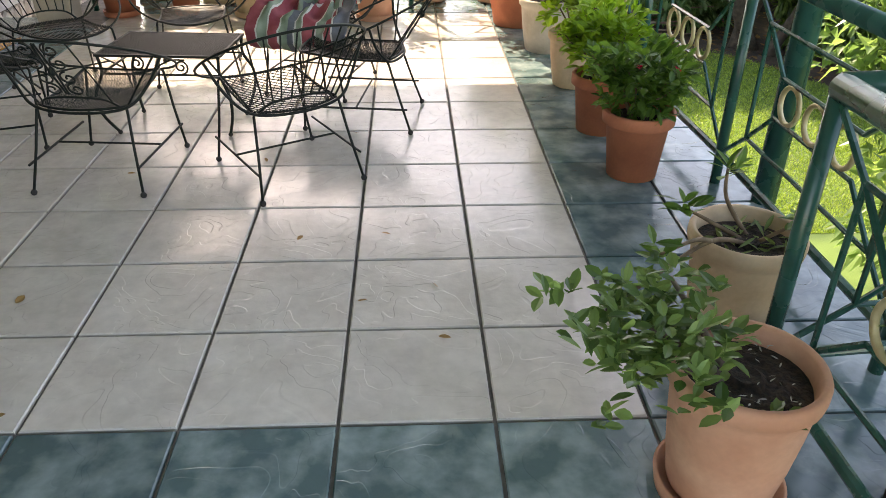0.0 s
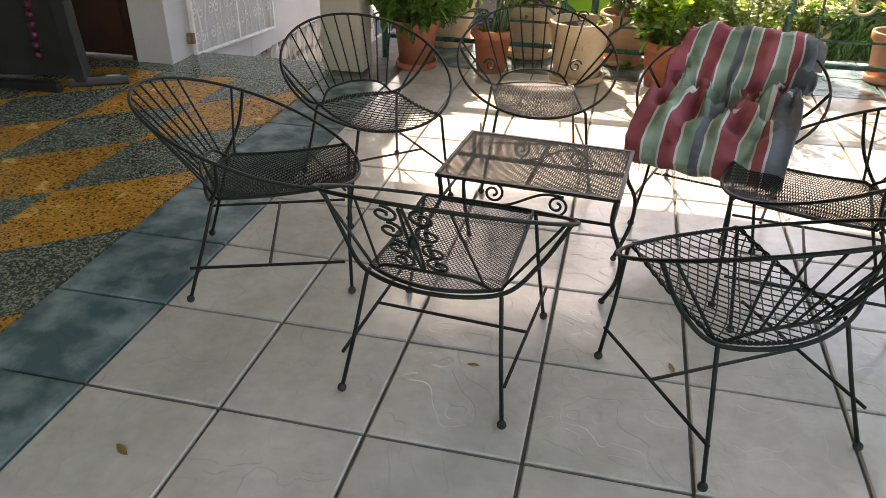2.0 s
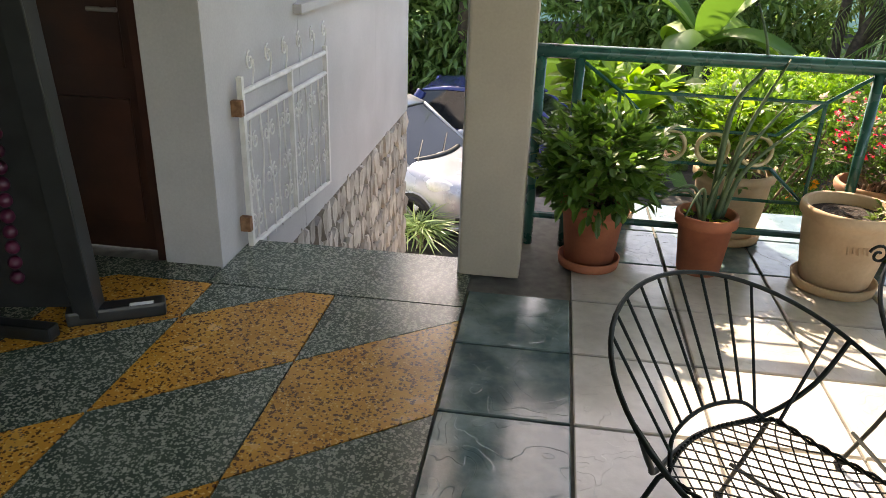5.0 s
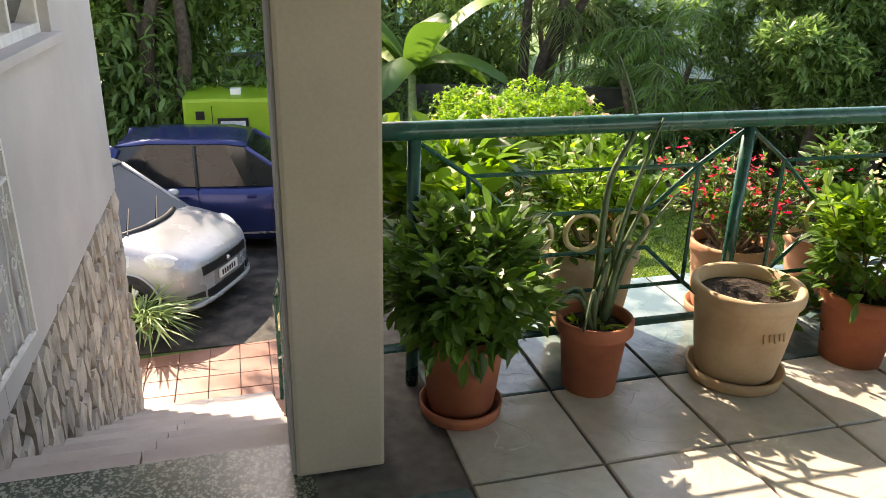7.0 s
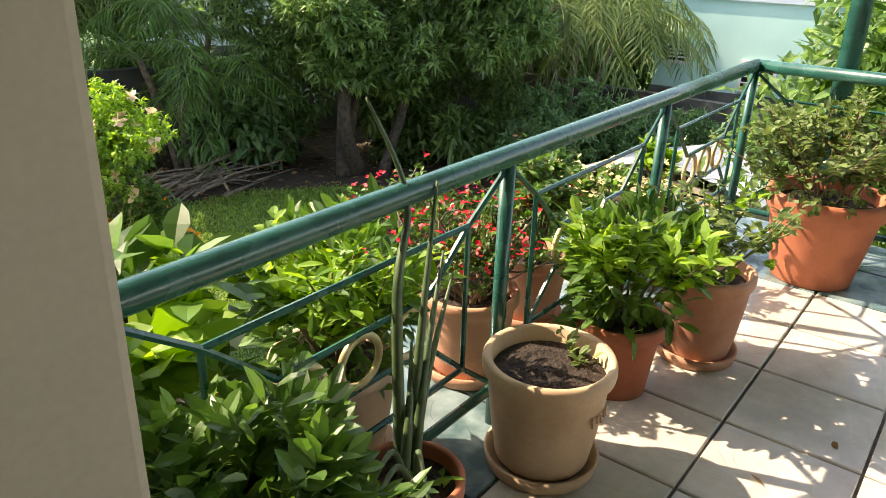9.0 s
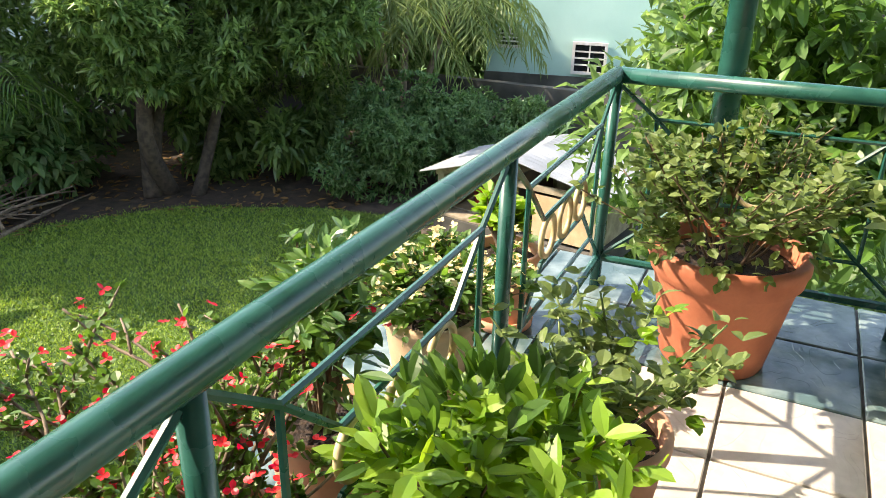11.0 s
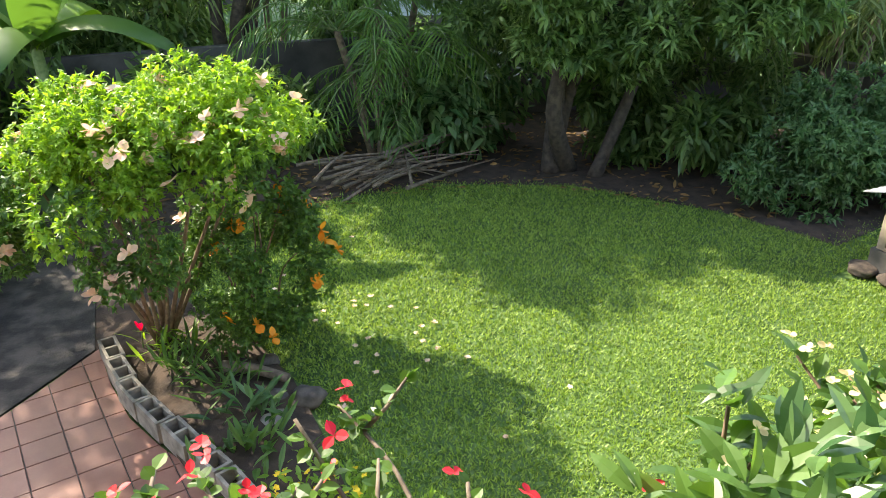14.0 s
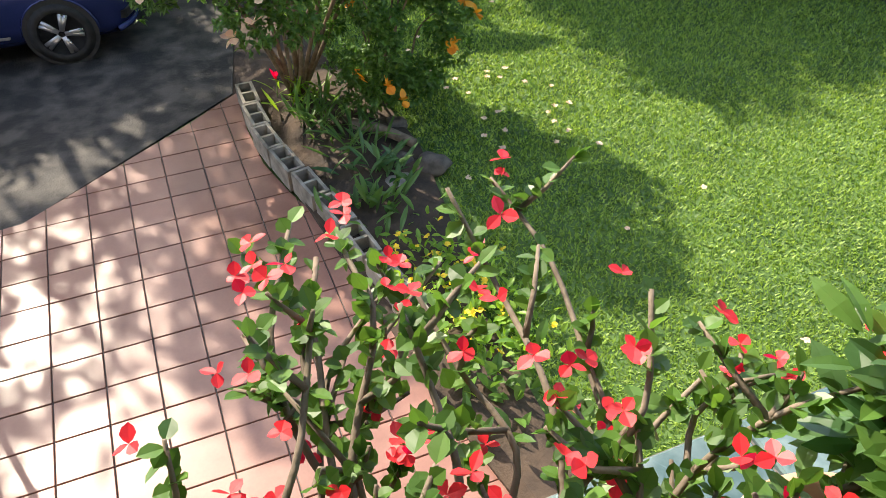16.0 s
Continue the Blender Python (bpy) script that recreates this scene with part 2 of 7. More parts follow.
M = dict(
    tile_white=surf("cream_ceramic", (0.53, 0.49, 0.435), (0.63, 0.59, 0.53), 6, 0.19, 0.55, fine=24, dist=0.003, tint=0.05, rvar=0.06, cleft=1.4),
    tile_teal=surf("teal_ceramic", (0.075, 0.135, 0.140), (0.27, 0.355, 0.355), 7, 0.17, 0.5, fine=26, dist=0.003, tint=0.14, rvar=0.08, ramp=(0.42, 0.70), detail=12, cleft=1.4),
    grout=surf("dark_grout", (0.10, 0.095, 0.085), (0.17, 0.16, 0.15), 20, 0.85, 0.2),
    terr_green=surf("green_terrazzo", (0.040, 0.060, 0.046), (0.075, 0.100, 0.078), 4, 0.22, 0.05, speck=(((0.22, 0.25, 0.20), 140, 0.80, 0.7), ((0.28, 0.30, 0.25), 92, 0.68, 0.60)), fine=120, tint=0.08),
    terr_ochre=surf("ochre_terrazzo", (0.47, 0.205, 0.03), (0.62, 0.30, 0.055), 5, 0.24, 0.05, speck=(((0.66, 0.40, 0.12), 110, 0.6, 0.5), ((0.115, 0.055, 0.02), 92, 0.70, 0.72)), fine=120, tint=0.06),
    wall=surf("white_wall_paint", (0.44, 0.42, 0.415), (0.52, 0.495, 0.49), 2.2, 0.7, 0.12, fine=110, dist=0.002),
    column=surf("beige_column_paint", (0.40, 0.345, 0.28), (0.47, 0.405, 0.33), 2.5, 0.65, 0.15, fine=90, dist=0.002),
    ceiling=surf("ceiling_paint", (0.72, 0.71, 0.68), (0.78, 0.77, 0.74), 2, 0.75, 0.08),
    plaster=surf("foundation_plaster", (0.42, 0.38, 0.34), (0.55, 0.50, 0.45), 3, 0.85, 0.4),
    stone=surf("cladding_stone", (0.30, 0.26, 0.22), (0.50, 0.45, 0.39), 8, 0.8, 0.7, fine=50, dist=0.008, tint=0.25),
    mortar=surf("dark_mortar", (0.07, 0.06, 0.05), (0.13, 0.11, 0.095), 15, 0.95, 0.5),
    rail=surf("green_rail_paint", (0.010, 0.072, 0.058), (0.020, 0.115, 0.092), 9, 0.27, 0.15, fine=140, dist=0.001),
    rail_gold=surf("gold_ring_paint", (0.42, 0.33, 0.16), (0.62, 0.53, 0.33), 18, 0.45, 0.15, metal=0.25),
    iron=surf("dark_green_iron", (0.007, 0.011, 0.010), (0.013, 0.017, 0.015), 25, 0.5, 0.2, fine=200, dist=0.001, spec=0.2),
    terracotta=surf("terracotta", (0.36, 0.105, 0.052), (0.50, 0.165, 0.085), 7, 0.72, 0.2, fine=80, dist=0.002, tint=0.07),
    clay_pale=surf("pale_clay", (0.50, 0.34, 0.21), (0.64, 0.47, 0.31), 6, 0.75, 0.25, fine=70, dist=0.002, tint=0.06),
    clay_pink=surf("pink_clay", (0.48, 0.22, 0.13), (0.62, 0.34, 0.22), 6, 0.75, 0.25, fine=70, dist=0.002, tint=0.06),
    clay_grey=surf("grey_clay", (0.38, 0.34, 0.29), (0.55, 0.50, 0.43), 6, 0.8, 0.3, fine=70, dist=0.002),
    soil=surf("potting_soil", (0.012, 0.008, 0.006), (0.050, 0.031, 0.021), 60, 0.95, 1.0, fine=140, dist=0.012),
    earth=surf("garden_earth", (0.032, 0.022, 0.015), (0.078, 0.052, 0.035), 6, 0.95, 0.9, fine=45, dist=0.02),
    lawn=surf("lawn_turf", (0.045, 0.100, 0.020), (0.10, 0.18, 0.040), 2.2, 0.9, 0.6, fine=90, dist=0.02),
    asphalt=surf("worn_asphalt", (0.016, 0.0145, 0.013), (0.085, 0.075, 0.063), 4.5, 0.75, 0.9, fine=55, dist=0.02, detail=12, ramp=(0.42, 0.66)),
    paving=surf("pink_paving_tile", (0.215, 0.098, 0.072), (0.300, 0.150, 0.113), 3, 0.36, 0.2, fine=60, dist=0.002, tint=0.07, rvar=0.10),
    step_tile=surf("pale_step_tile", (0.37, 0.31, 0.285), (0.48, 0.42, 0.385), 4, 0.6, 0.2, tint=0.05),
    block=surf("concrete_block", (0.17, 0.155, 0.125), (0.34, 0.31, 0.26), 9, 0.95, 0.9, fine=110, dist=0.006, tint=0.12),
    bark=surf("grey_bark", (0.11, 0.085, 0.06), (0.24, 0.19, 0.14), 14, 0.9, 0.9, fine=60, dist=0.01),
    bark_dark=surf("dark_bark", (0.040, 0.031, 0.024), (0.095, 0.075, 0.056), 14, 0.9, 0.9, fine=60, dist=0.01),
    stem=surf("brown_stem", (0.13, 0.085, 0.05), (0.24, 0.17, 0.11), 20, 0.85, 0.6, fine=90),
    spike_green=surf("dark_spike_green", (0.045, 0.085, 0.035), (0.085, 0.135, 0.055), 30, 0.5, 0.3, fine=90),
    green_stem=surf("green_stem", (0.10, 0.17, 0.05), (0.19, 0.26, 0.10), 20, 0.6, 0.3, fine=90),
    wood_dark=surf("dark_door_wood", (0.030, 0.011, 0.008), (0.060, 0.021, 0.013), 6, 0.4, 0.25, fine=60),
    wood_grey=surf("weathered_wood", (0.22, 0.18, 0.13), (0.38, 0.32, 0.24), 8, 0.85, 0.6, fine=60),
    black=surf("black_plastic", (0.008, 0.009, 0.010), (0.018, 0.020, 0.022), 10, 0.4, 0.1),
    magenta=surf("magenta_plastic", (0.045, 0.004, 0.018), (0.085, 0.007, 0.032), 10, 0.45, 0.1),
    white_iron=surf("white_iron_paint", (0.62, 0.59, 0.56), (0.76, 0.73, 0.70), 12, 0.5, 0.2, fine=120),
    rust=surf("rusty_iron", (0.16, 0.07, 0.03), (0.30, 0.15, 0.08), 30, 0.85, 0.5),
    tin=surf("zinc_sheet", (0.38, 0.40, 0.42), (0.56, 0.58, 0.60), 3, 0.45, 0.15, metal=0.55),
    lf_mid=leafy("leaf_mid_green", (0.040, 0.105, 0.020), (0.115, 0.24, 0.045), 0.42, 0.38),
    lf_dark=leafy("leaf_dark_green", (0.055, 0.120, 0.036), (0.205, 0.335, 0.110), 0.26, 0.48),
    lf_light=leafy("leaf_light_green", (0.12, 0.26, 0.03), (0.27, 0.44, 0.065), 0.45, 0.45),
    lf_blue=leafy("leaf_blue_green", (0.045, 0.125, 0.042), (0.165, 0.290, 0.115), 0.26, 0.40),
    lf_olive=leafy("leaf_olive", (0.075, 0.135, 0.035), (0.19, 0.26, 0.085), 0.5, 0.38),
    lf_pale=leafy("leaf_pale_mottled", (0.16, 0.26, 0.09), (0.34, 0.44, 0.20), 0.4, 0.35),
    lf_dry=leafy("leaf_dry", (0.16, 0.09, 0.03), (0.30, 0.18, 0.06), 0.7, 0.2),
    grass=leafy("grass_blade", (0.062, 0.150, 0.022), (0.315, 0.455, 0.085), 0.5, 0.40),
    fl_red=leafy("petal_red", (0.62, 0.012, 0.018), (0.82, 0.035, 0.04), 0.5, 0.25),
    fl_cream=leafy("petal_cream", (0.70, 0.56, 0.26), (0.82, 0.72, 0.44), 0.5, 0.25),
    fl_orange=leafy("petal_orange", (0.80, 0.28, 0.02), (0.90, 0.42, 0.04), 0.5, 0.25),
    fl_peach=leafy("petal_peach", (0.80, 0.52, 0.36), (0.90, 0.68, 0.52), 0.5, 0.25),
    fl_yellow=leafy("petal_yellow", (0.80, 0.58, 0.03), (0.90, 0.70, 0.06), 0.5, 0.25),
    car_silver=surf("silver_car_paint", (0.36, 0.375, 0.40), (0.41, 0.425, 0.45), 3, 0.26, 0, metal=0.35),
    car_blue=surf("blue_car_paint", (0.022, 0.036, 0.13), (0.030, 0.046, 0.16), 3, 0.18, 0, metal=0.35),
    van_green=surf("lime_van_paint", (0.23, 0.40, 0.02), (0.27, 0.46, 0.03), 2, 0.4, 0),
    car_glass=surf("dark_car_glass", (0.010, 0.012, 0.014), (0.016, 0.019, 0.021), 3, 0.06, 0),
    rubber=surf("black_rubber", (0.014, 0.014, 0.014), (0.03, 0.03, 0.03), 20, 0.85, 0.3),
    alloy=surf("alloy_wheel", (0.45, 0.45, 0.46), (0.56, 0.56, 0.57), 10, 0.3, 0, metal=0.8),
    lamp_clear=surf("headlamp_lens", (0.55, 0.58, 0.58), (0.70, 0.72, 0.72), 25, 0.12, 0.2),
    tail_red=surf("tail_lamp", (0.35, 0.01, 0.01), (0.45, 0.02, 0.02), 20, 0.2, 0),
    plate=surf("number_plate", (0.72, 0.72, 0.70), (0.80, 0.80, 0.78), 10, 0.5, 0),
    house_mint=surf("mint_house_paint", (0.36, 0.60, 0.54), (0.44, 0.68, 0.61), 0.8, 0.8, 0.1),
    house_white=surf("pale_house_paint", (0.55, 0.62, 0.70), (0.66, 0.72, 0.78), 0.6, 0.8, 0.1),
    # grey lowered so the back wall carries the tree shade in its colour
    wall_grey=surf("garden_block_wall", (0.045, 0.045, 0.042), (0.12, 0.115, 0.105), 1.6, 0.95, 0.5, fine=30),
    roof_red=surf("roof_sheet", (0.22, 0.24, 0.25), (0.32, 0.34, 0.35), 1.5, 0.6, 0.1),
    cloth_red=surf("burgundy_cloth", (0.22, 0.03, 0.045), (0.36, 0.085, 0.10), 9, 0.9, 0.4, fine=320, dist=0.002),
    cloth_green=surf("sage_cloth", (0.12, 0.18, 0.125), (0.26, 0.33, 0.26), 9, 0.9, 0.4, fine=320, dist=0.002),
    cloth_dark=surf("slate_cloth", (0.07, 0.08, 0.10), (0.14, 0.15, 0.17), 9, 0.9, 0.4, fine=320, dist=0.002),
    cloth_pale=surf("pale_cloth", (0.42, 0.43, 0.40), (0.58, 0.57, 0.54), 9, 0.9, 0.4, fine=320, dist=0.002),
    bag_blue=surf("blue_plastic", (0.12, 0.22, 0.34), (0.30, 0.42, 0.52), 12, 0.5, 0.3),
    red_plastic=surf("red_plastic", (0.45, 0.02, 0.02), (0.55, 0.04, 0.03), 12, 0.4, 0.1),
    glass=glassy("window_glass"),
)

# ---- building blocks ----
def part(name, bm, material, parent=None, label="", smooth=False, kind=""):
    me = bpy.data.meshes.new(name)
    if isinstance(bm, bmesh.types.BMesh):
        bm.to_mesh(me)
        bm.free()
    else:
        me.from_pydata(bm[0], [], bm[1])
    for mt in (material if isinstance(material, (list, tuple)) else [material]):
        me.materials.append(mt)
    if smooth:
        me.polygons.foreach_set("use_smooth", [True] * len(me.polygons))
    ob = new(name, me)
    if parent is not None:
        ob.parent = parent
    return tagged(ob, label, "", "", kind)


def thing(name, x=0, y=0, z=0, turn=0, label="", category="", group="", kind=""):
    ob = new(name)
    ob.matrix_basis = pose(x, y, z, 0, 0, turn)
    return tagged(ob, label, category, group, kind)


def box(bm, x0, x1, y0, y1, z0, z1, bevel=0.0, m=None):
    r = bmesh.ops.create_cube(bm, size=1)
    bmesh.ops.scale(bm, vec=(abs(x1 - x0), abs(y1 - y0), abs(z1 - z0)), verts=r["verts"])
    bmesh.ops.translate(bm, vec=((x0 + x1) / 2, (y0 + y1) / 2, (z0 + z1) / 2), verts=r["verts"])
    if bevel:
        es = list({e for v in r["verts"] for e in v.link_edges})
        g = bmesh.ops.bevel(bm, geom=es, offset=bevel, segments=2, affect="EDGES", profile=0.7)
        r = {"verts": list({v for f in g["faces"] for v in f.verts} | {v for v in r["verts"] if v.is_valid})}
    if m is not None:
        bmesh.ops.transform(bm, matrix=m, verts=r["verts"])
    return bm


def boxed(*a, **k):
    return box(bmesh.new(), *a, **k)


def lathe(bm, profile, segs=36, wobble=0.0, x=0, y=0):
    rings = []
    for k, (r, z) in enumerate(profile):
        ring = []
        for i in range(segs):
            a = 2 * math.pi * i / segs
            q = r * (1 + wobble * math.sin(3 * a + k))
            ring.append(bm.verts.new((x + q * math.cos(a), y + q * math.sin(a), z)))
        rings.append(ring)
    for a, b in zip(rings, rings[1:]):
        for i in range(segs):
            bm.faces.new((a[i], a[(i + 1) % segs], b[(i + 1) % segs], b[i]))
    if profile[0][0] > 0.001:
        bm.faces.new(list(reversed(rings[0])))
    if profile[-1][0] > 0.001:
        bm.faces.new(rings[-1])
    return bm


def tube(bm, pts, r, segs=8, closed=False, taper=None):
    """A round bar along points; taper: radius at the end."""
    pts = [Vector(p) for p in pts]
    n = len(pts)
    rings, prev = [], None
    for i, p in enumerate(pts):
        if closed:
            d = pts[(i + 1) % n] - pts[i - 1]
        else:
            d = pts[min(i + 1, n - 1)] - pts[max(i - 1, 0)]
        d.normalize()
        if prev is None:
            prev = d.orthogonal()
        prev = (prev - d * prev.dot(d))
        if prev.length < 1e-5:
            prev = d.orthogonal()
        prev.normalize()
        side = d.cross(prev)
        rad = r if taper is None else r + (taper - r) * i / max(1, n - 1)
        rings.append([bm.verts.new(p + prev * (rad * math.cos(2 * math.pi * k / segs)) + side * (rad * math.sin(2 * math.pi * k / segs))) for k in range(segs)])
    pairs = list(zip(rings, rings[1:])) + ([(rings[-1], rings[0])] if closed else [])
    for a, b in pairs:
        for k in range(segs):
            bm.faces.new((a[k], a[(k + 1) % segs], b[(k + 1) % segs], b[k]))
    if not closed:
        bm.faces.new(list(reversed(rings[0])))
        bm.faces.new(rings[-1])
    return bm


def smooth_line(pts, steps=6):
    """Catmull-Rom through points."""
    pts = [Vector(p) for p in pts]
    out = []
    for i in range(len(pts) - 1):
        a, b, c, d = pts[max(i - 1, 0)], pts[i], pts[i + 1], pts[min(i + 2, len(pts) - 1)]
        for k in range(steps):
            t = k / steps
            out.append(0.5 * (2 * b + (c - a) * t + (2 * a - 5 * b + 4 * c - d) * t * t + (3 * b - a - 3 * c + d) * t ** 3))
    return out + [pts[-1]]


def ball(bm, x, y, z, r, squash=1.0, segs=12):
    g = bmesh.ops.create_uvsphere(bm, u_segments=segs, v_segments=max(6, segs // 2), radius=r)
    bmesh.ops.scale(bm, vec=(1, 1, squash), verts=g["verts"])
    bmesh.ops.translate(bm, vec=(x, y, z), verts=g["verts"])
    return bm


def spiral(cx, cy, r, turns, start=0.0, flip=1, n=22):
    """Points of a scroll in a plane, from the outside in."""
    return [(cx + flip * (r * (1 - 0.78 * k / n)) * math.cos(start + turns * 2 * math.pi * k / n), cy + (r * (1 - 0.78 * k / n)) * math.sin(start + turns * 2 * math.pi * k / n)) for k in range(n + 1)]


def leaf_cloud(P, D, L, W, droop=0.15, rng=None, fold=0.18, simple=False):
    """Many folded leaves: base points P, directions D, lengths L, widths W; returns vertices and faces."""
    rng = rng or np.random.default_rng(1)
    P, D = np.asarray(P, float), np.asarray(D, float)
    k = len(P)
    D = D / np.maximum(np.linalg.norm(D, axis=1, keepdims=True), 1e-6)
    L = np.broadcast_to(np.asarray(L, float), (k,))[:, None] * rng.uniform(0.7, 1.25, (k, 1))
    W = np.broadcast_to(np.asarray(W, float), (k,))[:, None] * rng.uniform(0.75, 1.2, (k, 1))
    ref = rng.normal(0, 0.35, (k, 3)) + np.array((0, 0, 1.0))
    S = np.cross(D, ref)
    S /= np.maximum(np.linalg.norm(S, axis=1, keepdims=True), 1e-6)
    N = np.cross(S, D)
    if simple:
        c = P + D * L * 0.5 - N * W * fold * 0.3
        m1 = P + D * L * 0.42 + S * W * 0.5 + N * W * fold
        m2 = P + D * L * 0.42 - S * W * 0.5 + N * W * fold
        t = P + D * L - N * L * droop
        V = np.stack((P, m1, m2, c, t), 1).reshape(-1, 3)
        o = (np.arange(k) * 5)[:, None]
        F = np.concatenate((o + [0, 3, 1], o + [0, 2, 3], o + [1, 3, 4], o + [3, 2, 4]), 0)
        return V.tolist(), F.tolist()
    rows = [P]
    for s, w in ((0.2, 0.30), (0.48, 0.5), (0.78, 0.36)):
        mid = P + D * L * s - N * L * droop * s * s
        rows += [mid + S * W * w + N * W * fold * w, mid - N * W * fold * 0.2, mid - S * W * w + N * W * fold * w]
    rows.append(P + D * L - N * L * droop)
    V = np.stack(rows, 1).reshape(-1, 3)
    o = (np.arange(k) * 11)[:, None]
    F = (o + [0, 2, 1]).tolist() + (o + [0, 3, 2]).tolist()
    for q in (1, 4):
        F += (o + [q, q + 1, q + 4, q + 3]).tolist() + (o + [q + 1, q + 2, q + 5, q + 4]).tolist()
    F += (o + [7, 8, 10]).tolist() + (o + [8, 9, 10]).tolist()
    return V.tolist(), F


def join_clouds(*clouds):
    V, F = [], []
    for v, f in clouds:
        o = len(V)
        V += v
        F += [[i + o for i in q] for q in f]
    return V, F


def blob_points(rng, clumps, n, hollow=0.55):
    """Points in ellipsoid clumps (x, y, z, rx, ry, rz), more of them near the skin, and the way outwards."""
    w = np.array([c[3] * c[4] * c[5] for c in clumps]) ** 0.7
    pick = rng.choice(len(clumps), n, p=w / w.sum())
    C = np.array(clumps, float)[pick]
    u = rng.normal(size=(n, 3))
    u /= np.linalg.norm(u, axis=1, keepdims=True)
    r = (hollow + (1 - hollow) * rng.random((n, 1)) ** 0.6) * rng.uniform(0.9, 1.08, (n, 1))
    return C[:, :3] + u * r * C[:, 3:], u

# ---- setting: veranda ----
P, G = 0.405, -2.5                     # floor tile, level of the garden
RY, RX, RZ = 4.62, 1.33, 0.86          # rail lines and height


def wall(name, *a, mat="wall", label="", bevel=0.006):
    return tagged(part(name, boxed(*a, bevel=bevel), M[mat]), label, "wall", "", "structure")


floor = tagged(part("floor", boxed(-6.0, 4 * P, -5 * P - 1.2, 4.36, -0.30, -0.012), M["grout"]), "veranda floor of cream and teal tiles with terrazzo", "floor", "", "structure")
ledge = tagged(part("floor_ledge", boxed(-6 * P + 0.01, 4 * P, 4.36, 13 * P, -0.30, -0.012), M["grout"]), "tiled veranda edge beyond the green rail", "floor", "", "structure")
fascia = wall("wall_foundation_north", -6 * P + 0.02, 4 * P - 0.02, 13 * P - 0.20, 13 * P - 0.06, G - 0.1, -0.30, mat="plaster", label="plain plastered wall under the veranda edge")
wall("wall_foundation_east", 4 * P - 0.20, 4 * P - 0.06, -3.2, 13 * P - 0.20, G - 0.1, -0.30, mat="plaster", label="plain plastered wall under the veranda side")
wall("wall_stair_side", -6 * P - 0.02, -6 * P + 0.02, 4.40, 13 * P - 0.06, G - 0.1, -0.013, mat="plaster", label="plastered wall beside the garden stair")

# house: wall along the stair, and the wall with the door
wall("wall_west", -3.70, -3.45, 4.05, 5.12, -0.24, 2.7, label="white painted house wall beside the stair")
wall("wall_west_below_window", -3.70, -3.45, 5.12, 6.80, -0.24, 0.95, label="white painted house wall under a window", bevel=0)
wall("wall_west_above_window", -3.70, -3.45, 5.12, 6.80, 2.05, 2.7, label="white painted house wall above a window", bevel=0)
wall("wall_west_end", -3.70, -3.45, 6.80, 8.05, -0.24, 2.7, label="white painted corner of the house wall")
wall("wall_west_base", -3.72, -3.475, 4.37, 8.05, G, -0.24, mat="mortar", label="stone-clad base of the house wall", bevel=0)
wall("wall_house_back", -7.5, -3.70, 7.9, 8.05, G, 2.7, label="plain white house wall")
wall("wall_door_left", -6.0, -4.62, 4.05, 4.25, 0, 2.7, label="white wall beside the dark door", bevel=0)
wall("wall_door_head", -4.62, -3.70, 4.05, 4.25, 2.08, 2.7, label="white wall above the dark door", bevel=0)
wall("wall_room_end", -6.15, -6.0, -3.3, 4.25, 0, 2.7, label="plain house wall closing the veranda")
wall("wall_room_south", -6.15, -2.4, -3.3, -3.15, 0, 2.7, label="plain house wall behind the veranda")
floor_side = tagged(part("floor_side", boxed(4 * P, 3.2, -5 * P - 1.2, 0.30, -0.30, -0.002), M["tile_teal"]), "teal tiled side of the veranda floor", "floor", "", "structure")
ceiling = tagged(part("ceiling", boxed(-6.2, 1.75, -3.3, 5.30, 2.7, 2.86), M["ceiling"]), "plain pale veranda ceiling", "ceiling", "", "structure")
# unseen slab added to keep sun off the floor beside the column
wall("roof_eave", -6.2, -2.85, 5.37, 8.45, 2.72, 2.86, mat="ceiling", label="eave slab added above the stair, out of view, to shade the floor")
wall("roof_fascia", -3.44, 1.75, 5.31, 5.36, 2.44, 2.9, mat="ceiling", label="pale fascia board along the veranda roof")
column = tagged(part("column", boxed(-2.485, -2.237, 4.19, 4.40, 0, 2.7, bevel=0.012), M["column"]), "square beige painted column at the top of the stair", "column", "", "structure")
strip = tagged(part("trim", boxed(-2.492, -2.475, 4.205, 4.385, 0.0, 2.7), M["wall"]), "pale edge strip of the column", "trim", "", "structure")

door = tagged(part("door_1", boxed(-4.60, -3.71, 4.13, 4.18, 0.01, 2.06, bevel=0.004), M["wood_dark"]), "dark red-brown wooden house door, closed", "door", "", "structure")
for k in range(3):
    part("door_panel", boxed(-4.5, -3.81, 4.117, 4.131, 0.14 + k * 0.64, 0.66 + k * 0.64, bevel=0.005), M["wood_dark"], door)
fr = bmesh.new()
box(fr, -3.74, -3.70, 4.06, 4.16, 0.0, 2.08, 0.004)
part("door_frame", fr, M["wood_dark"], door)
part("door_handle", tube(bmesh.new(), [(-3.80, 4.10, 1.0), (-3.92, 4.10, 1.0)], 0.009), M["alloy"], door, "metal door handle")

